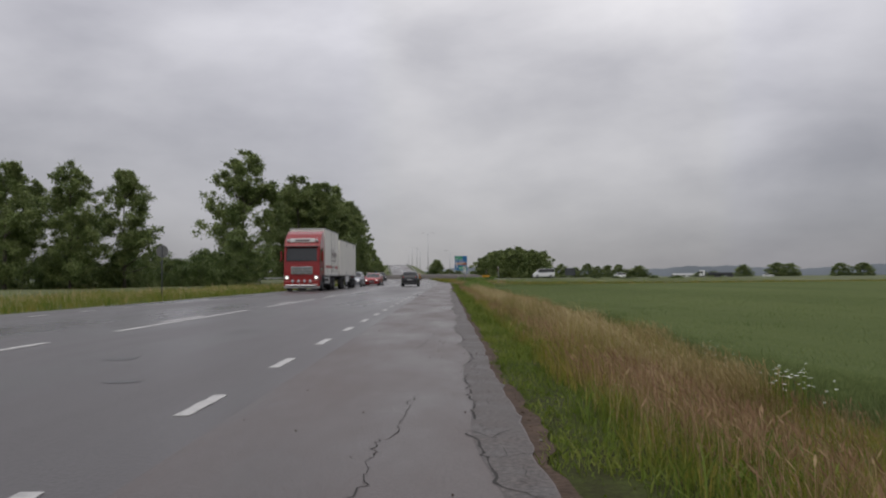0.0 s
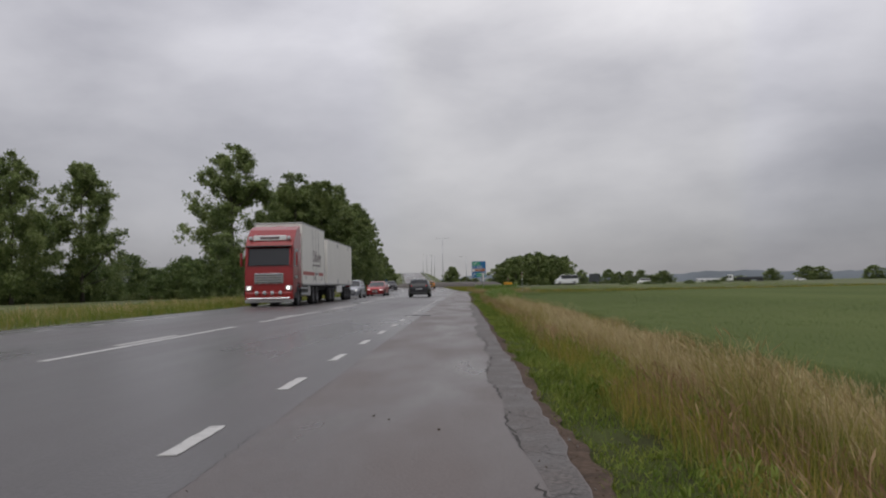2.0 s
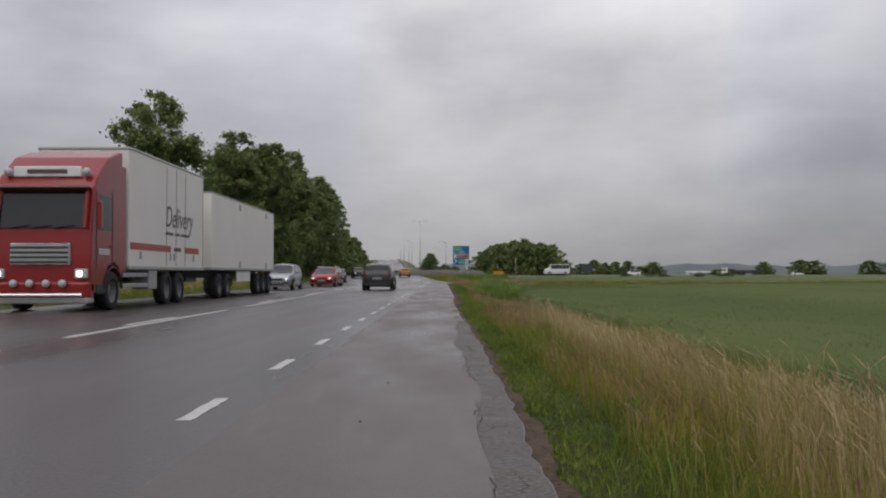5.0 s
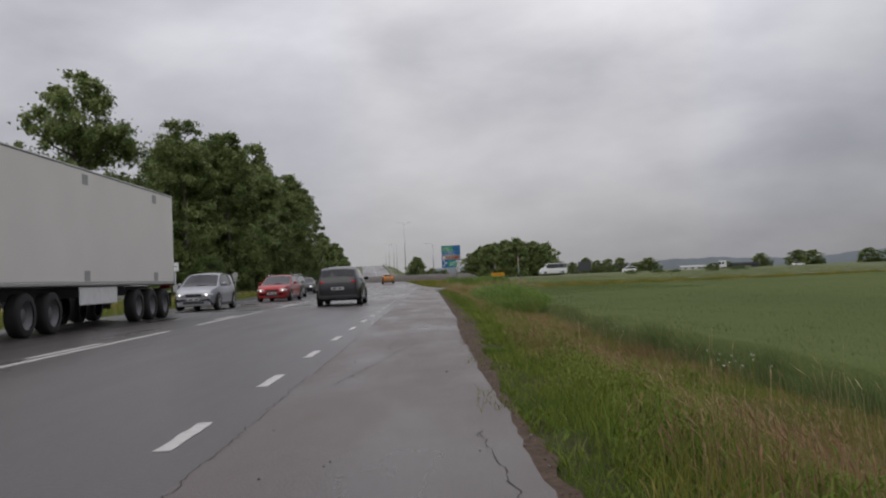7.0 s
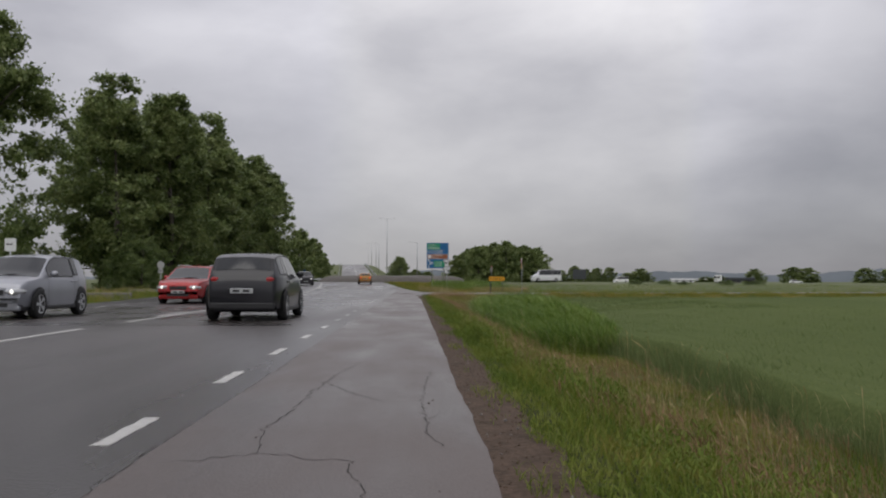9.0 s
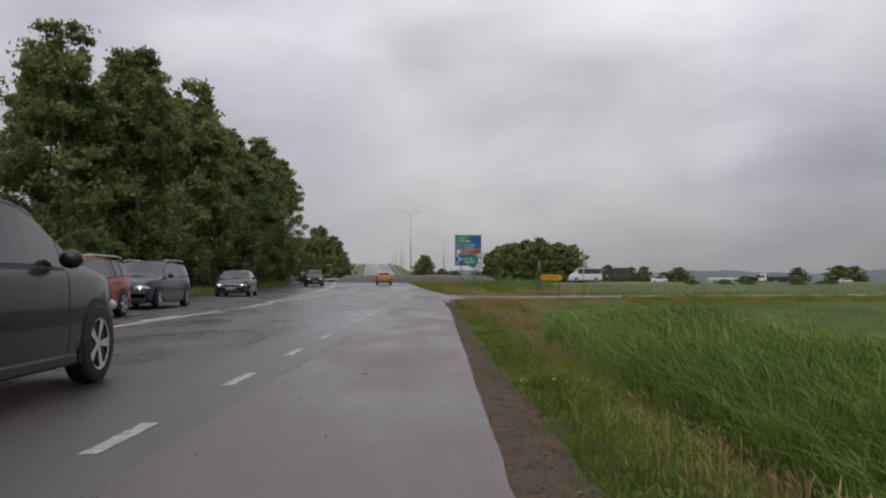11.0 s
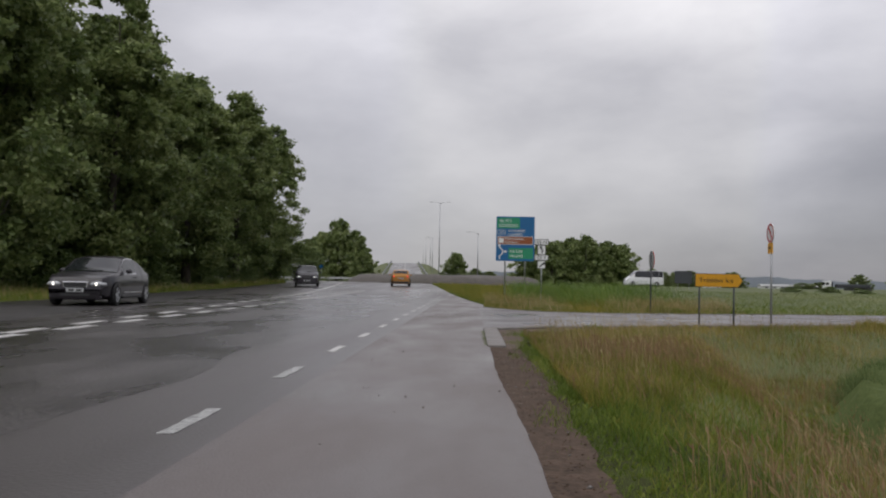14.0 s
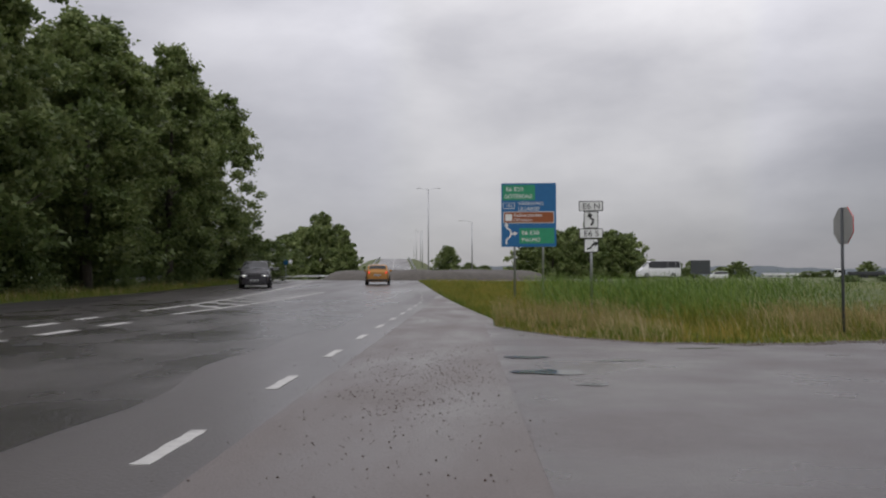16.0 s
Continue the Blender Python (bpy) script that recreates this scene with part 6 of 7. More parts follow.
def wheel(parent, x, y, r, w, heavy=False):
    top = new("wheel", WHEEL[0])
    top.parent = parent
    side = 1 if x > 0 else -1
    top.matrix_basis = pose(x - side * w / 2, y, r) @ Matrix.Diagonal((side * w, r, r, 1))
    for me in (WHEEL[3:] if heavy else WHEEL[1:3]):
        ob = new(me.name, me)
        ob.parent = top
    return top


def car(name, kind, length, width, height, paint, label, belt=0.62, front_lit=True, brake=False, rails=False, chrome=False):
    top = tagged(empty(name, size=1.0), label, "car")
    prof = PROFILES[kind]
    py = np.array([p[0] for p in prof]) * length
    pz = np.array([p[1] for p in prof]) * height
    stations = np.unique(np.concatenate([py, np.linspace(py[0], py[-1], 44)]))
    tz = np.interp(stations, py, pz)
    bz, zb = belt * height, 0.20

    def section(y, off=0.0):
        t = float(np.interp(y, py, pz))
        f = abs(2 * y / length)
        w = width / 2 * (1 - 0.17 * f ** 6 - 0.03 * f ** 2)
        b = min(bz + 0.05 * (y < -0.2 * length), t - 0.035)
        k = min(1.0, max(0.0, (t - b - 0.035) / (height - bz)))
        wr = (w - 0.06) * (1 - k) + w * 0.735 * k
        z0 = zb + (0.06 if f > 0.93 else 0)
        return [(w - 0.14, z0), (w - 0.02, z0 + 0.08), (w, z0 + 0.22), (w - 0.004, 0.5 * (z0 + b) + 0.06), (w - 0.012, b - 0.06), (w - 0.035, b), (wr, t - 0.045 * (0.4 + 0.6 * k)), (wr * 0.80, t - 0.008), (wr * 0.4, t + 0.008), (0, t + 0.012)]

    bm = bmesh.new()
    rows = []
    for y in stations:
        s = section(y)
        pts = [(-u, y, v) for u, v in s[:-1]] + [(s[-1][0], y, s[-1][1])] + [(u, y, v) for u, v in s[-2::-1]]
        rows.append([bm.verts.new(p) for p in pts])
    for a, b in zip(rows, rows[1:]):
        for k in range(len(a) - 1):
            bm.faces.new((a[k], a[k + 1], b[k + 1], b[k]))
        bm.faces.new((a[-1], a[0], b[0], b[-1]))
    bm.faces.new(rows[0])
    bm.faces.new(rows[-1][::-1])
    bmesh.ops.recalc_face_normals(bm, faces=bm.faces)
    part("body", bm, paint, top, smooth=True).data.set_sharp_from_angle(angle=radians(32))

    def seam(y):
        for sg in (-1, 1):
            m = bmesh.new()
            s = section(y)[1:6]
            a = [m.verts.new((sg * (u + 0.003), y - 0.006, v)) for u, v in s]
            b = [m.verts.new((sg * (u + 0.003), y + 0.006, v)) for u, v in s]
            for k in range(4):
                m.faces.new((a[k], b[k], b[k + 1], a[k + 1]))
            bmesh.ops.recalc_face_normals(m, faces=m.faces)
            part("door_seam", m, M_TRIM, top)

    def side_pane(y0, y1, lo=0.10, hi=0.93, trim=True):
        if trim:
            side_strip("window_trim", y0 - 0.035, y1 + 0.035, lo - 0.07, hi + 0.05, 0.003, M_CHROME if chrome else M_TRIM)
        side_strip("side_window", y0, y1, lo, hi, 0.006, M_GLASS)

    def side_strip(name, y0, y1, lo, hi, out, mat):
        for sg in (-1, 1):
            m = bmesh.new()
            prev = None
            for y in np.linspace(y0, y1, 7):
                s = section(y)
                (u0, v0), (u1, v1) = s[5], s[6]
                cur = [m.verts.new((sg * (u0 + (u1 - u0) * q + out), y, v0 + (v1 - v0) * q + out * 0.5)) for q in (lo, hi)]
                if prev:
                    m.faces.new((prev[0], cur[0], cur[1], prev[1]))
                prev = cur
            bmesh.ops.recalc_face_normals(m, faces=m.faces)
            part(name, m, mat, top)

    def across_pane(name, y0, y1, shrink=0.93):
        m = bmesh.new()
        prev = None
        up = 0.008
        for y in np.linspace(y0, y1, 6):
            s = section(y)
            half = [(u * shrink, v) for u, v in s[6:]]
            pts = [(-u, v) for u, v in half[:-1]] + [half[-1]] + half[-2::-1]
            cur = [m.verts.new((u, y + (0.008 if y1 > 0 else -0.008), v + up)) for u, v in pts]
            if prev:
                for k in range(len(cur) - 1):
                    m.faces.new((prev[k], prev[k + 1], cur[k + 1], cur[k]))
            prev = cur
        bmesh.ops.recalc_face_normals(m, faces=m.faces)
        part(name, m, M_GLASS, top, smooth=True)

    peak = [p for p, z in prof if z >= 0.955]
    front_top, rear_top = max(peak) * length, min(p for p, z in prof if z >= 0.90) * length
    cowl = max(p for p, z in prof if z >= (0.62 if kind != "van" else 0.6)) * length
    tail = max(p for p, z in prof if p < -0.3 and z <= 0.73) * length
    across_pane("windscreen", front_top + 0.03, cowl - 0.02)
    across_pane("rear_window", tail + 0.04, rear_top - 0.02, 0.88)
    mid = 0.5 * (front_top + rear_top) - 0.05 * length
    side_pane(mid + 0.04, front_top + 0.42 * (cowl - front_top))
    side_pane(rear_top + 0.12 * length, mid - 0.04)
    if kind in ("estate", "suv", "van"):
        side_pane(rear_top + 0.015 * length, rear_top + 0.105 * length)

    for yy in (front_top + 0.30 * (cowl - front_top) + 0.16, mid, rear_top + 0.13 * length):
        seam(yy)
    r = 0.222 * height if kind != "van" else 0.36
    for sx in (-1, 1):
        for yy in (-0.305 * length, 0.315 * length):
            w = section(yy)[2][0]
            arch = [(math.cos(a) * (r + 0.055), math.sin(a) * (r + 0.055)) for a in np.linspace(-0.35, math.pi + 0.35, 20)]
            m = bmesh.new()
            m.faces.new([m.verts.new((0, u, v)) for u, v in arch])
            ob = part("wheel_arch", m, M_TRIM, top)
            ob.matrix_basis = pose(sx * (w + 0.006), yy, r)
            wheel(top, sx * (w + 0.035), yy, r, 0.21)
    yf, yr = length / 2, -length / 2
    hf, hr = float(np.interp(yf * 0.965, py, pz)), float(np.interp(yr * 0.985, py, pz))
    wf = section(yf * 0.95)[2][0]
    for sx in (-1, 1):
        lamp = bmesh.new()
        bmesh.ops.create_uvsphere(lamp, u_segments=12, v_segments=8, radius=1.0)
        bmesh.ops.scale(lamp, vec=(0.24, 0.17, 0.085), verts=lamp.verts)
        ob = part("headlight", lamp, M_LENS, top, smooth=True)
        ob.matrix_basis = pose(sx * (wf - 0.17), yf * 0.945, hf - 0.13, 0, 0, sx * -25)
        bulb = bmesh.new()
        bmesh.ops.create_uvsphere(bulb, u_segments=10, v_segments=6, radius=0.05)
        ob = part("bulb", bulb, M_HEAD if front_lit else M_LENS, top, "lit lamp" if front_lit else "")
        ob.matrix_basis = pose(sx * (wf - 0.19), yf * 0.945 + 0.14, hf - 0.13)
        tl = box(0.19, 0.10, 0.20 if kind in ("hatch", "suv") else 0.26 if kind != "sedan" else 0.16, 0, 0, 0, 0.04)
        ob = part("tail_light", tl, M_BRAKE if brake else M_TAIL, top)
        ob.matrix_basis = pose(sx * (section(yr * 0.97)[4][0] - 0.11), yr * 0.965, bz - 0.18)
        mir = bmesh.new()
        bmesh.ops.create_uvsphere(mir, u_segments=10, v_segments=6, radius=1.0)
        bmesh.ops.scale(mir, vec=(0.10, 0.06, 0.075), verts=mir.verts)
        ob = part("mirror", mir, paint, top, smooth=True)
        ob.matrix_basis = pose(sx * (width / 2 + 0.07), cowl - 0.13 * length, bz + 0.10)
        for yy in (mid + 0.12, rear_top + 0.17 * length):
            ob = part("door_handle", box(0.03, 0.20, 0.035, 0, 0, 0, 0.01), paint, top)
            ob.matrix_basis = pose(sx * (section(yy)[4][0] + 0.008), yy, bz - 0.10)
        if chrome:
            ob = part("chrome_strip", box(0.02, 0.40 * length, 0.025, 0, 0, 0, 0.006), M_CHROME, top)
            ob.matrix_basis = pose(sx * (section(0)[2][0] + 0.008), 0.0, zb + 0.17)
        ob = part("sill", box(0.05, 0.42 * length, 0.10, 0, 0, 0, 0.02), M_TRIM, top)
        ob.matrix_basis = pose(sx * (section(0)[1][0] - 0.005), 0.0, zb)
        if rails:
            part("roof_rail", tube([(sx * width * 0.345, rear_top + 0.1, height * 0.985), (sx * width * 0.345, rear_top + 0.35, height + 0.02), (sx * width * 0.345, front_top - 0.35, height + 0.025), (sx * width * 0.345, front_top - 0.05, height * 0.99)], 0.018, 6), M_CHROME, top)
    g = part("grille_frame", box(0.74, 0.05, 0.20, 0, 0, 0, 0.03), M_CHROME if chrome else paint, top)
    g.matrix_basis = pose(0, yf * 0.988, hf - 0.25)
    g = part("grille", box(0.66, 0.06, 0.145, 0, 0, 0, 0.02), M_TRIM, top)
    g.matrix_basis = pose(0, yf * 0.990, hf - 0.222)
    g = part("lower_grille", box(0.86, 0.08, 0.11, 0, 0, 0, 0.02), M_TRIM, top)
    g.matrix_basis = pose(0, yf * 0.985, 0.27)
    for sx in (-1, 1):
        g = part("fog_lamp", box(0.16, 0.06, 0.07, 0, 0, 0, 0.02), M_TRIM, top)
        g.matrix_basis = pose(sx * (wf - 0.20), yf * 0.955, 0.33, 0, 0, sx * -18)
    part("front_bumper", box(width * 0.80, 0.12, 0.13, 0, yf * 0.965, 0.185, 0.04, segs=2), paint, top)
    part("rear_bumper", box(width * 0.82, 0.12, 0.17, 0, yr * 0.975, 0.26, 0.04, segs=2), M_TRIM, top)
    for yy, zz, sgn in ((yf + 0.012, 0.40, 1), (yr - 0.012, 0.62 if kind != "sedan" else 0.72, -1)):
        ob = part("number_plate", box(0.50, 0.012, 0.11, 0, yy, zz, 0.004), M_PLATE, top, "white number plate")
        for q in (-0.12, 0.10):
            part("plate_bar", box(0.15, 0.004, 0.055, q, yy + sgn * 0.008, zz + 0.028), M_BLACK, top)
    part("wiper", box(0.5, 0.02, 0.012, -0.15, cowl - 0.09, float(np.interp(cowl - 0.09, py, pz)) + 0.025, rot=Euler((0, 0, radians(12))).to_matrix()), M_TRIM, top)
    return top


def park(ob, x, y, rz, z=None):
    ob.matrix_basis = pose(x, y, float(road_z(min(y, 215))) * ACROSS if z is None else z, 0, 0, rz)


park(car("black_hatchback", "suv", 4.2, 1.76, 1.55, car_paint("black_paint", (0.008, 0.008, 0.011), 0.0), "black compact car driving on the wet lane", front_lit=False), -3.95, 92.0, 0)
park(car("orange_hatchback", "hatch", 4.03, 1.73, 1.47, car_paint("bronze_orange_paint", (0.36, 0.165, 0.030), 0.45), "bronze orange hatchback driving on the wet lane", front_lit=False, brake=True), -6.6, 189.0, 5)
park(car("silver_hatchback", "hatch", 3.78, 1.70, 1.53, car_paint("silver_paint", (0.33, 0.34, 0.37), 0.6), "small silver hatchback with lit headlights"), -9.7, 92.5, 178)
park(car("red_estate", "estate", 4.8, 1.84, 1.47, car_paint("red_paint", (0.33, 0.02, 0.022)), "red estate car with roof rails and lit headlights", rails=True), -8.9, 106.2, 178)
park(car("dark_blue_estate", "estate", 4.8, 1.86, 1.54, car_paint("dark_blue_paint", (0.020, 0.026, 0.040), 0.1), "dark blue estate car with lit headlights", rails=True), -9.8, 115.0, 180)
park(car("dark_sedan", "sedan", 4.85, 1.86, 1.49, car_paint("charcoal_paint", (0.016, 0.013, 0.018), 0.0), "dark grey sedan with chrome trim and lit headlights", chrome=True), -11.7, 136.5, 185)
park(car("dark_suv", "suv", 4.6, 1.89, 1.71, car_paint("dark_purple_paint", (0.012, 0.009, 0.014), 0.0), "dark sport utility car with lit headlights"), -13.6, 181.0, 191)
park(car("pale_sedan", "sedan", 4.6, 1.80, 1.46, car_paint("pale_silver_paint", (0.50, 0.51, 0.52)), "pale silver sedan coming out of the roundabout"), -20.0, 214.0, 215)
park(car("white_minibus", "van", 6.0, 2.0, 2.5, car_paint("white_van_paint", (0.70, 0.71, 0.72), 0.0), "white minibus on the slip road", belt=0.55), 27.0, 251.0, 95, 0.7)


# red lorry with a white box body and a white trailer
def lorry():
    red, white = car_paint("lorry_red", (0.26, 0.018, 0.018), 0.1), grainy("lorry_white_panels", [(0.3, (0.72, 0.70, 0.65)), (0.7, (0.80, 0.78, 0.73))], scale=0.5, fine=40, rough=0.4, bump=0.03)
    stripe = plain("lorry_stripe", (0.38, 0.05, 0.04), 0.4)
    grey = plain("lorry_frame_grey", (0.05, 0.05, 0.052), 0.6)
    ink = plain("lorry_lettering", (0.10, 0.06, 0.06), 0.5)
    top = tagged(empty("lorry", -13.2, 61.4, 0, 0, 1.0), "red lorry with a white box body", "lorry")
    # the front of the lorry looks towards -y
    side = [(0.0, 0.55), (0.0, 1.40), (0.05, 2.05), (0.26, 3.15), (0.42, 3.40), (1.2, 3.98), (2.0, 4.22), (2.15, 4.2), (2.15, 0.75), (1.95, 0.75), (1.9, 1.10), (1.55, 1.22), (1.15, 1.10), (1.0, 0.75), (0.9, 0.45), (0.1, 0.45)]
    bm = bmesh.new()
    for sx in (-1.24, 1.24):
        bm.verts.ensure_lookup_table()
    a = [bm.verts.new((-1.24, y, z)) for y, z in side]
    b = [bm.verts.new((1.24, y, z)) for y, z in side]
    bm.faces.new(a)
    bm.faces.new(b[::-1])
    for k in range(len(side)):
        q = (k + 1) % len(side)
        bm.faces.new((a[k], b[k], b[q], a[q]))
    bmesh.ops.recalc_face_normals(bm, faces=bm.faces)
    bmesh.ops.bevel(bm, geom=bm.edges[:], offset=0.05, segments=2, affect="EDGES", profile=0.5)
    part("cab", bm, red, top, "red cab with a roof deflector")
    bm = bmesh.new()
    v = [bm.verts.new(p) for p in ((-1.08, 0.045, 2.08), (1.08, 0.045, 2.08), (1.02, 0.225, 2.98), (-1.02, 0.225, 2.98))]
    bm.faces.new(v)
    ob = part("windscreen", bm, M_GLASS, top)
    ob.location.y = -0.035
    part("sun_visor", box(2.3, 0.30, 0.06, 0, 0.10, 3.04, 0.02), M_TRIM, top)
    part("name_board", box(1.7, 0.06, 0.26, 0, 0.36, 3.38, 0.02), M_WHITE, top, "white board")
    part("name_bar", box(1.0, 0.02, 0.10, 0, 0.32, 3.46), ink, top)
    part("grille", box(1.5, 0.08, 0.55, 0, -0.02, 1.15, 0.03), M_CHROME, top)
    for k in range(4):
        part("grille_slat", box(1.4, 0.03, 0.05, 0, -0.08, 1.20 + 0.12 * k), M_TRIM, top)
    part("bumper", box(2.48, 0.32, 0.42, 0, 0.10, 0.32, 0.06, segs=2), red, top)
    part("lower_bumper", box(2.46, 0.34, 0.16, 0, 0.10, 0.20, 0.04, segs=2), M_GREYBACK, top, "grey lower bumper")
    for sx in (-1, 1):
        lamp = bmesh.new()
        bmesh.ops.create_uvsphere(lamp, u_segments=10, v_segments=6, radius=0.11)
        part("roof_lamp", lamp, M_LENS, top).location = (sx * 0.98, 0.34, 3.50)
        part("pillar", box(0.09, 0.05, 0.98, sx * 1.10, 0.02, 2.05, 0.02, rot=Euler((radians(-11), 0, 0)).to_matrix()), red, top)
        part("door_seam", box(0.008, 0.02, 1.85, sx * 1.247, 0.34, 1.15), grey, top)
        part("door_seam", box(0.008, 0.02, 1.95, sx * 1.247, 1.42, 1.15), grey, top)
        part("door_handle", box(0.03, 0.16, 0.04, sx * 1.255, 1.28, 1.62, 0.01), M_TRIM, top)
        part("wheel_arch_trim", tube([(sx * 1.25, 1.45 + 0.62 * math.cos(a), 0.50 + 0.62 * math.sin(a)) for a in np.linspace(0.1, math.pi - 0.1, 9)], 0.035, 6), M_TRIM, top)
    for k in (-0.55, 0.0, 0.55):
        part("wiper", box(0.55, 0.02, 0.02, k, -0.015, 2.10, rot=Euler((0, radians(-8), 0)).to_matrix()), M_TRIM, top)
    part("bumper_bar", tube([(-1.1, -0.16, 0.42), (1.1, -0.16, 0.42)], 0.045, 8), M_CHROME, top)
    for k in (-0.6, -0.2, 0.2, 0.6):
        lamp = bmesh.new()
        bmesh.ops.create_uvsphere(lamp, u_segments=10, v_segments=6, radius=0.10)
        ob = part("spot_lamp", lamp, M_LENS, top)
        ob.location = (k, -0.14, 0.70)
    for sx in (-1, 1):
        ob = part("headlight", box(0.32, 0.10, 0.24, sx * 1.02, -0.03, 0.82, 0.03), M_LENS, top)
        ob = part("bulb", box(0.14, 0.03, 0.14, sx * 1.0, -0.095, 0.87, 0.02), M_HEAD, top, "lit lamp")
        bm = bmesh.new()
        v = [bm.verts.new(p) for p in ((sx * 1.246, 0.38, 2.05), (sx * 1.246, 1.35, 2.05), (sx * 1.246, 1.35, 2.95), (sx * 1.246, 0.55, 2.95))]
        bm.faces.new(v)
        part("side_window", bm, M_GLASS, top)
        part("mirror", box(0.10, 0.20, 0.70, sx * 1.42, 0.12, 2.05, 0.03), red, top)
        part("door_wing", box(0.012, 0.75, 0.16, sx * 1.25, 0.85, 1.42, 0.004), M_CHROME, top)
        part("step", box(0.12, 0.6, 0.28, sx * 1.2, 0.65, 0.42, 0.03), M_TRIM, top)
        part("air_deflector", box(0.06, 0.35, 2.9, sx * 1.2, 2.28, 0.95, 0.02), red, top)
    for sx in (-1, 1):
        for yy in (1.45, 6.1, 7.45):
            wheel(top, sx * 1.25, yy, 0.50, 0.32, True)
        part("side_guard", box(0.05, 2.0, 0.12, sx * 1.2, 3.3, 0.55, 0.01), M_STEEL, top)
        part("side_guard", box(0.05, 2.0, 0.12, sx * 1.2, 3.3, 0.85, 0.01), M_STEEL, top)
        part("tool_box", box(0.5, 0.75, 0.62, sx * 1.0, 4.72, 0.48, 0.03), M_GREYBACK, top)
    part("chassis", box(0.9, 8.0, 0.30, 0, 4.9, 0.70, 0.02), grey, top)
    part("box_body", box(2.55, 7.6, 3.30, 0, 6.4, 1.12, 0.04), white, top, "white box body")
    part("roof_edge", box(2.58, 7.64, 0.10, 0, 6.4, 4.36, 0.03), M_GREYBACK, top)
    part("lower_rail", box(2.58, 7.64, 0.10, 0, 6.4, 1.05, 0.02), M_GREYBACK, top)
    for sx in (-1, 1):
        for yy in (5.9, 6.9, 7.9, 10.1):
            part("door_seam", box(0.006, 0.03, 3.1, sx * 1.277, yy, 1.20), grey, top)
        part("stripe", box(0.006, 3.7, 0.20, sx * 1.277, 4.5, 1.62), stripe, top, "red stripe")
        part("stripe", box(0.006, 1.7, 0.20, sx * 1.277, 8.7, 1.62), stripe, top, "red stripe")
        for yy, zz, n, hh in ((5.9, 2.16, 0.8, 0.16), (6.75, 2.16, 0.5, 0.16), (7.6, 2.16, 0.9, 0.16), (6.75, 1.66, 0.8, 0.22)):
            part("lettering_bar", box(0.006, n, hh * 0.55, sx * 1.277, yy + 0.3, zz), ink, top)
        for yy in (3.5, 6.3, 6.7, 8.9):
            part("latch", box(0.02, 0.16, 0.22, sx * 1.28, yy, 1.36, 0.01), M_GREYBACK, top)
    for sx, turn, yy in ((1, 90, 5.75), (-1, -90, 9.0)):
        word = text_part("lettering", "Delivery", 0.95, 0, 0, ink, top)
        word.data.transform(Matrix(((0.92, 0.22, 0, 0), (0, 1, 0, 0), (0, 0, 1, 0), (0, 0, 0, 1))))
        word.matrix_basis = pose(sx * 1.282, yy, 2.42, 90, 0, turn)
    # trailer
    tr = tagged(empty("trailer", -13.2, 72.8, 0, 0, 1.0), "white box trailer coupled behind the red lorry", "trailer")
    part("box_body", box(2.55, 12.2, 2.85, 0, 6.1, 1.15, 0.04), white, tr, "white box body")
    part("roof_edge", box(2.58, 12.24, 0.06, 0, 6.1, 3.97, 0.02), M_GREYBACK, tr)
    part("lower_rail", box(2.58, 12.24, 0.09, 0, 6.1, 1.08, 0.02), M_GREYBACK, tr)
    part("chassis", box(0.9, 11.6, 0.28, 0, 6.1, 0.78, 0.02), grey, tr)
    part("drawbar", tube([(0, -1.1, 0.65), (0, 0.8, 0.75)], 0.07, 8), grey, tr)
    for sx in (-1, 1):
        for yy in (1.3, 2.65, 8.6, 9.9, 11.2):
            wheel(tr, sx * 1.25, yy, 0.48, 0.32, True)
        part("side_skirt", box(0.05, 2.6, 0.45, sx * 1.22, 5.5, 0.60, 0.02), M_WHITE, tr, "white skirt")
        for yy in (4.6, 10.2):
            for zz in (1.2, 3.62):
                part("hinge_plate", box(0.012, 0.35, 0.26, sx * 1.28, yy, zz, 0.004), M_GREYBACK, tr)
        part("mud_flap", box(0.45, 0.03, 0.45, sx * 1.0, 11.9, 0.35), M_TRIM, tr)
        part("tail_light", box(0.35, 0.05, 0.12, sx * 0.95, 12.22, 0.95, 0.01), M_TAIL, tr)
    for u in (-0.6, 0.6):
        part("door_bar", tube([(u, 12.24, 1.25), (u, 12.24, 3.9)], 0.02, 6), M_STEEL, tr)


lorry()


def flatbed():
    s = tagged(empty("flatbed_lorry", 158, 400, 0.2, 90, 1.0), "dark flatbed lorry with a white cab far off", "lorry")
    bm = box(2.45, 2.1, 2.6, 0, 7.4, 0.6, 0.12, segs=2)
    part("cab", bm, M_WHITE, s, "white cab")
    part("windscreen", box(2.2, 0.05, 0.9, 0, 8.46, 1.9, 0.02), M_GLASS, s)
    for sx in (-1, 1):
        part("side_window", box(0.04, 1.0, 0.8, sx * 1.23, 7.7, 1.9, 0.01), M_GLASS, s)
        for yy in (7.2, 1.0, -0.4, -4.6, -5.9):
            wheel(s, sx * 1.25, yy, 0.5, 0.32, True)
    part("bed", box(2.5, 13.0, 0.35, 0, -0.4, 1.0, 0.03), M_TRIM, s)
    part("headboard", box(2.5, 0.12, 1.5, 0, 6.05, 1.35, 0.02), M_TRIM, s)
    part("load", box(2.3, 10.5, 0.9, 0, -0.8, 1.352, 0.10), M_DARKBACK, s, "dark covered load")


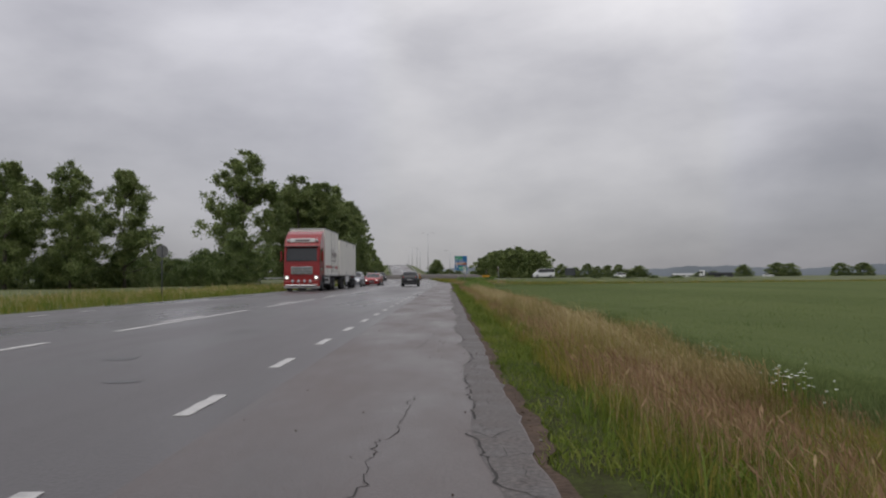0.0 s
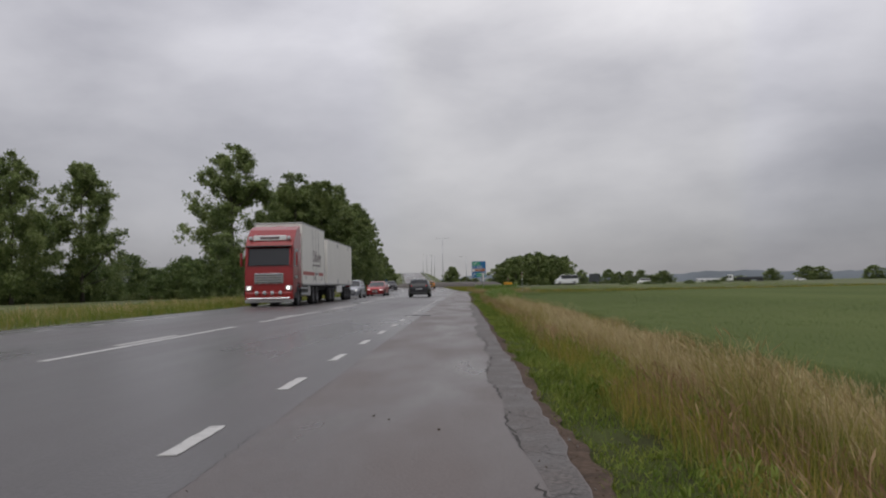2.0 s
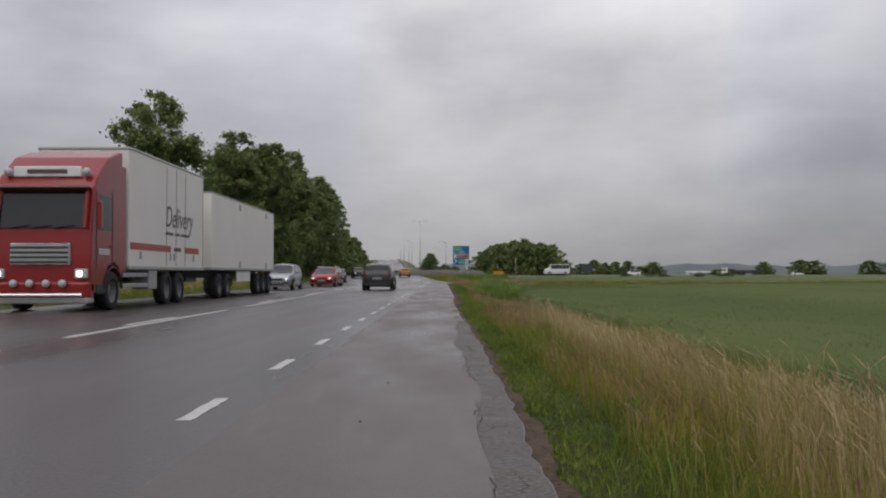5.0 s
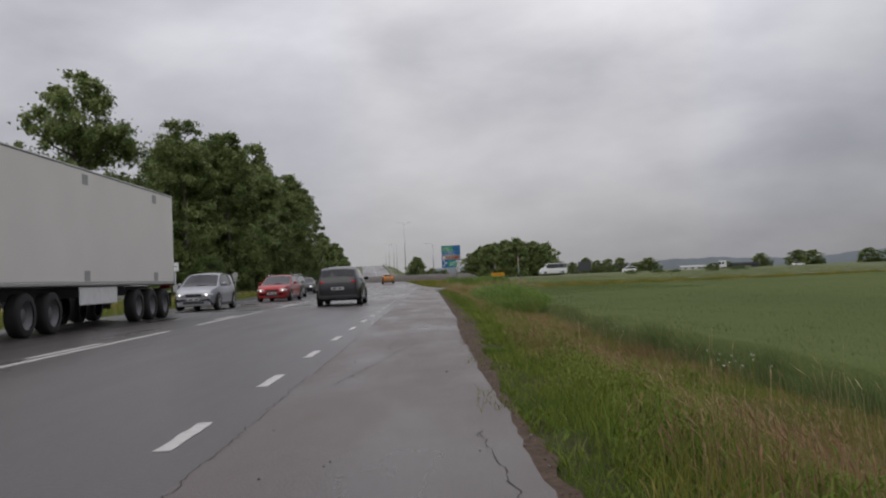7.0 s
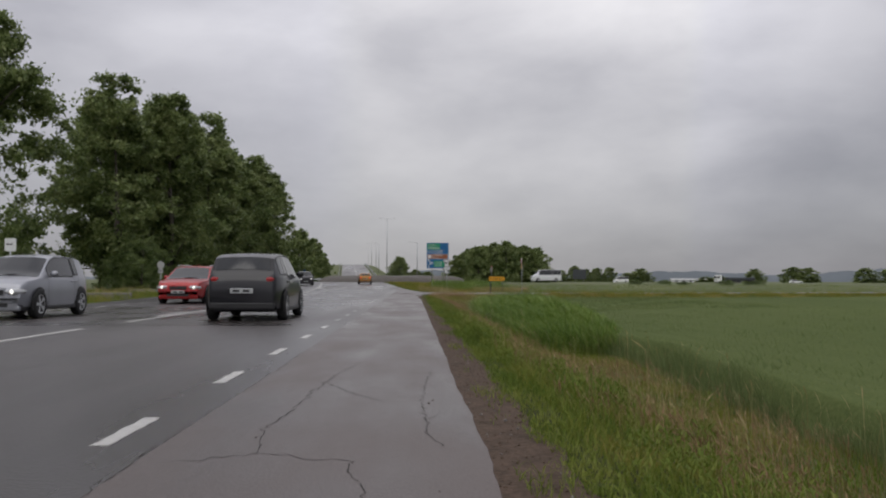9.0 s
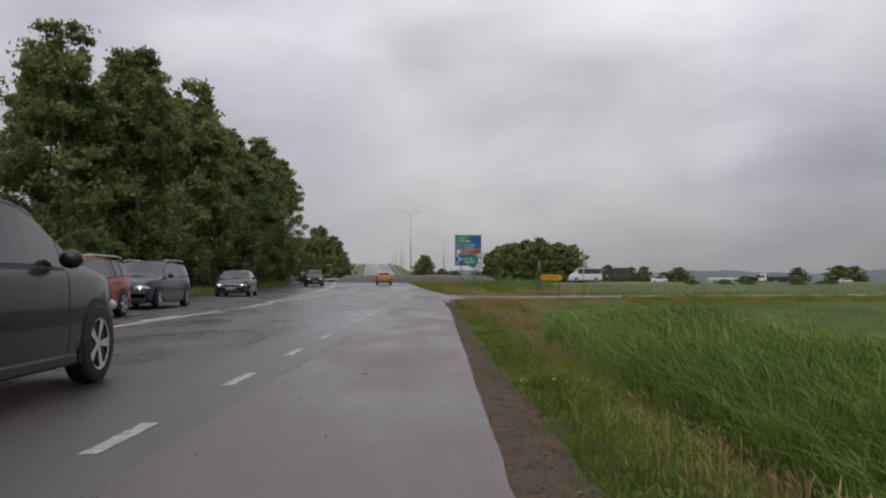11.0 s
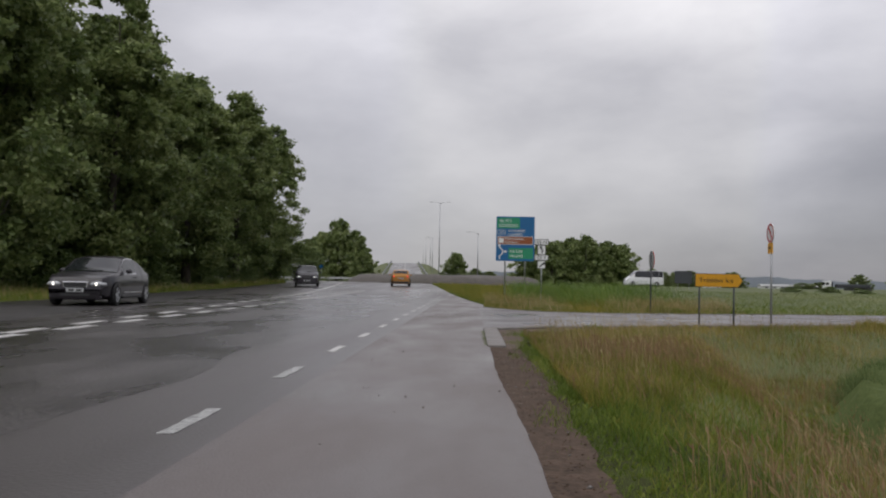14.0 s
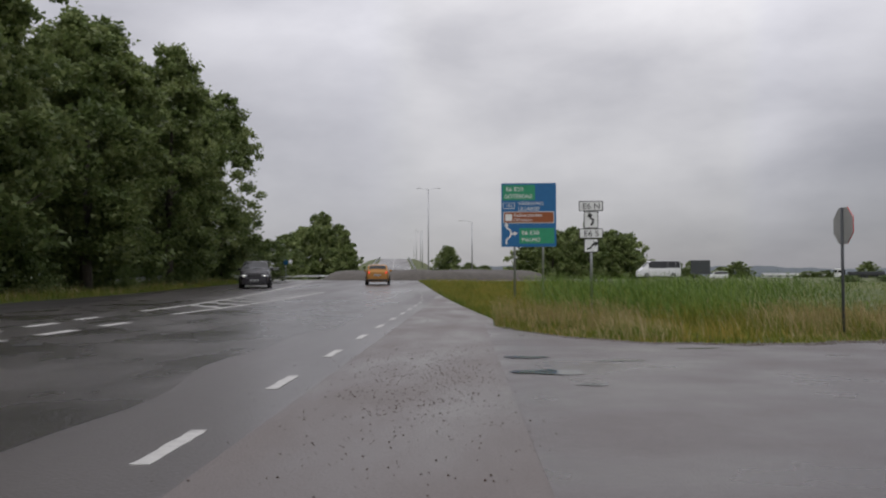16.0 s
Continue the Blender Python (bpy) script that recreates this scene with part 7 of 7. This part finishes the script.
flatbed()
for x, y, rz, paint, kind, label in ((100, 398, 90, M_WHITE, "van", "white van on the distant main road"), (188, 402, -90, M_WHITE, "estate", "white estate car on the distant main road")):
    c = car("distant_van" if kind == "van" else "distant_car", kind, 5.4 if kind == "van" else 4.7, 1.95, 2.3 if kind == "van" else 1.5, paint, label, front_lit=False)
    park(c, x * ACROSS, y, rz, 0.19)
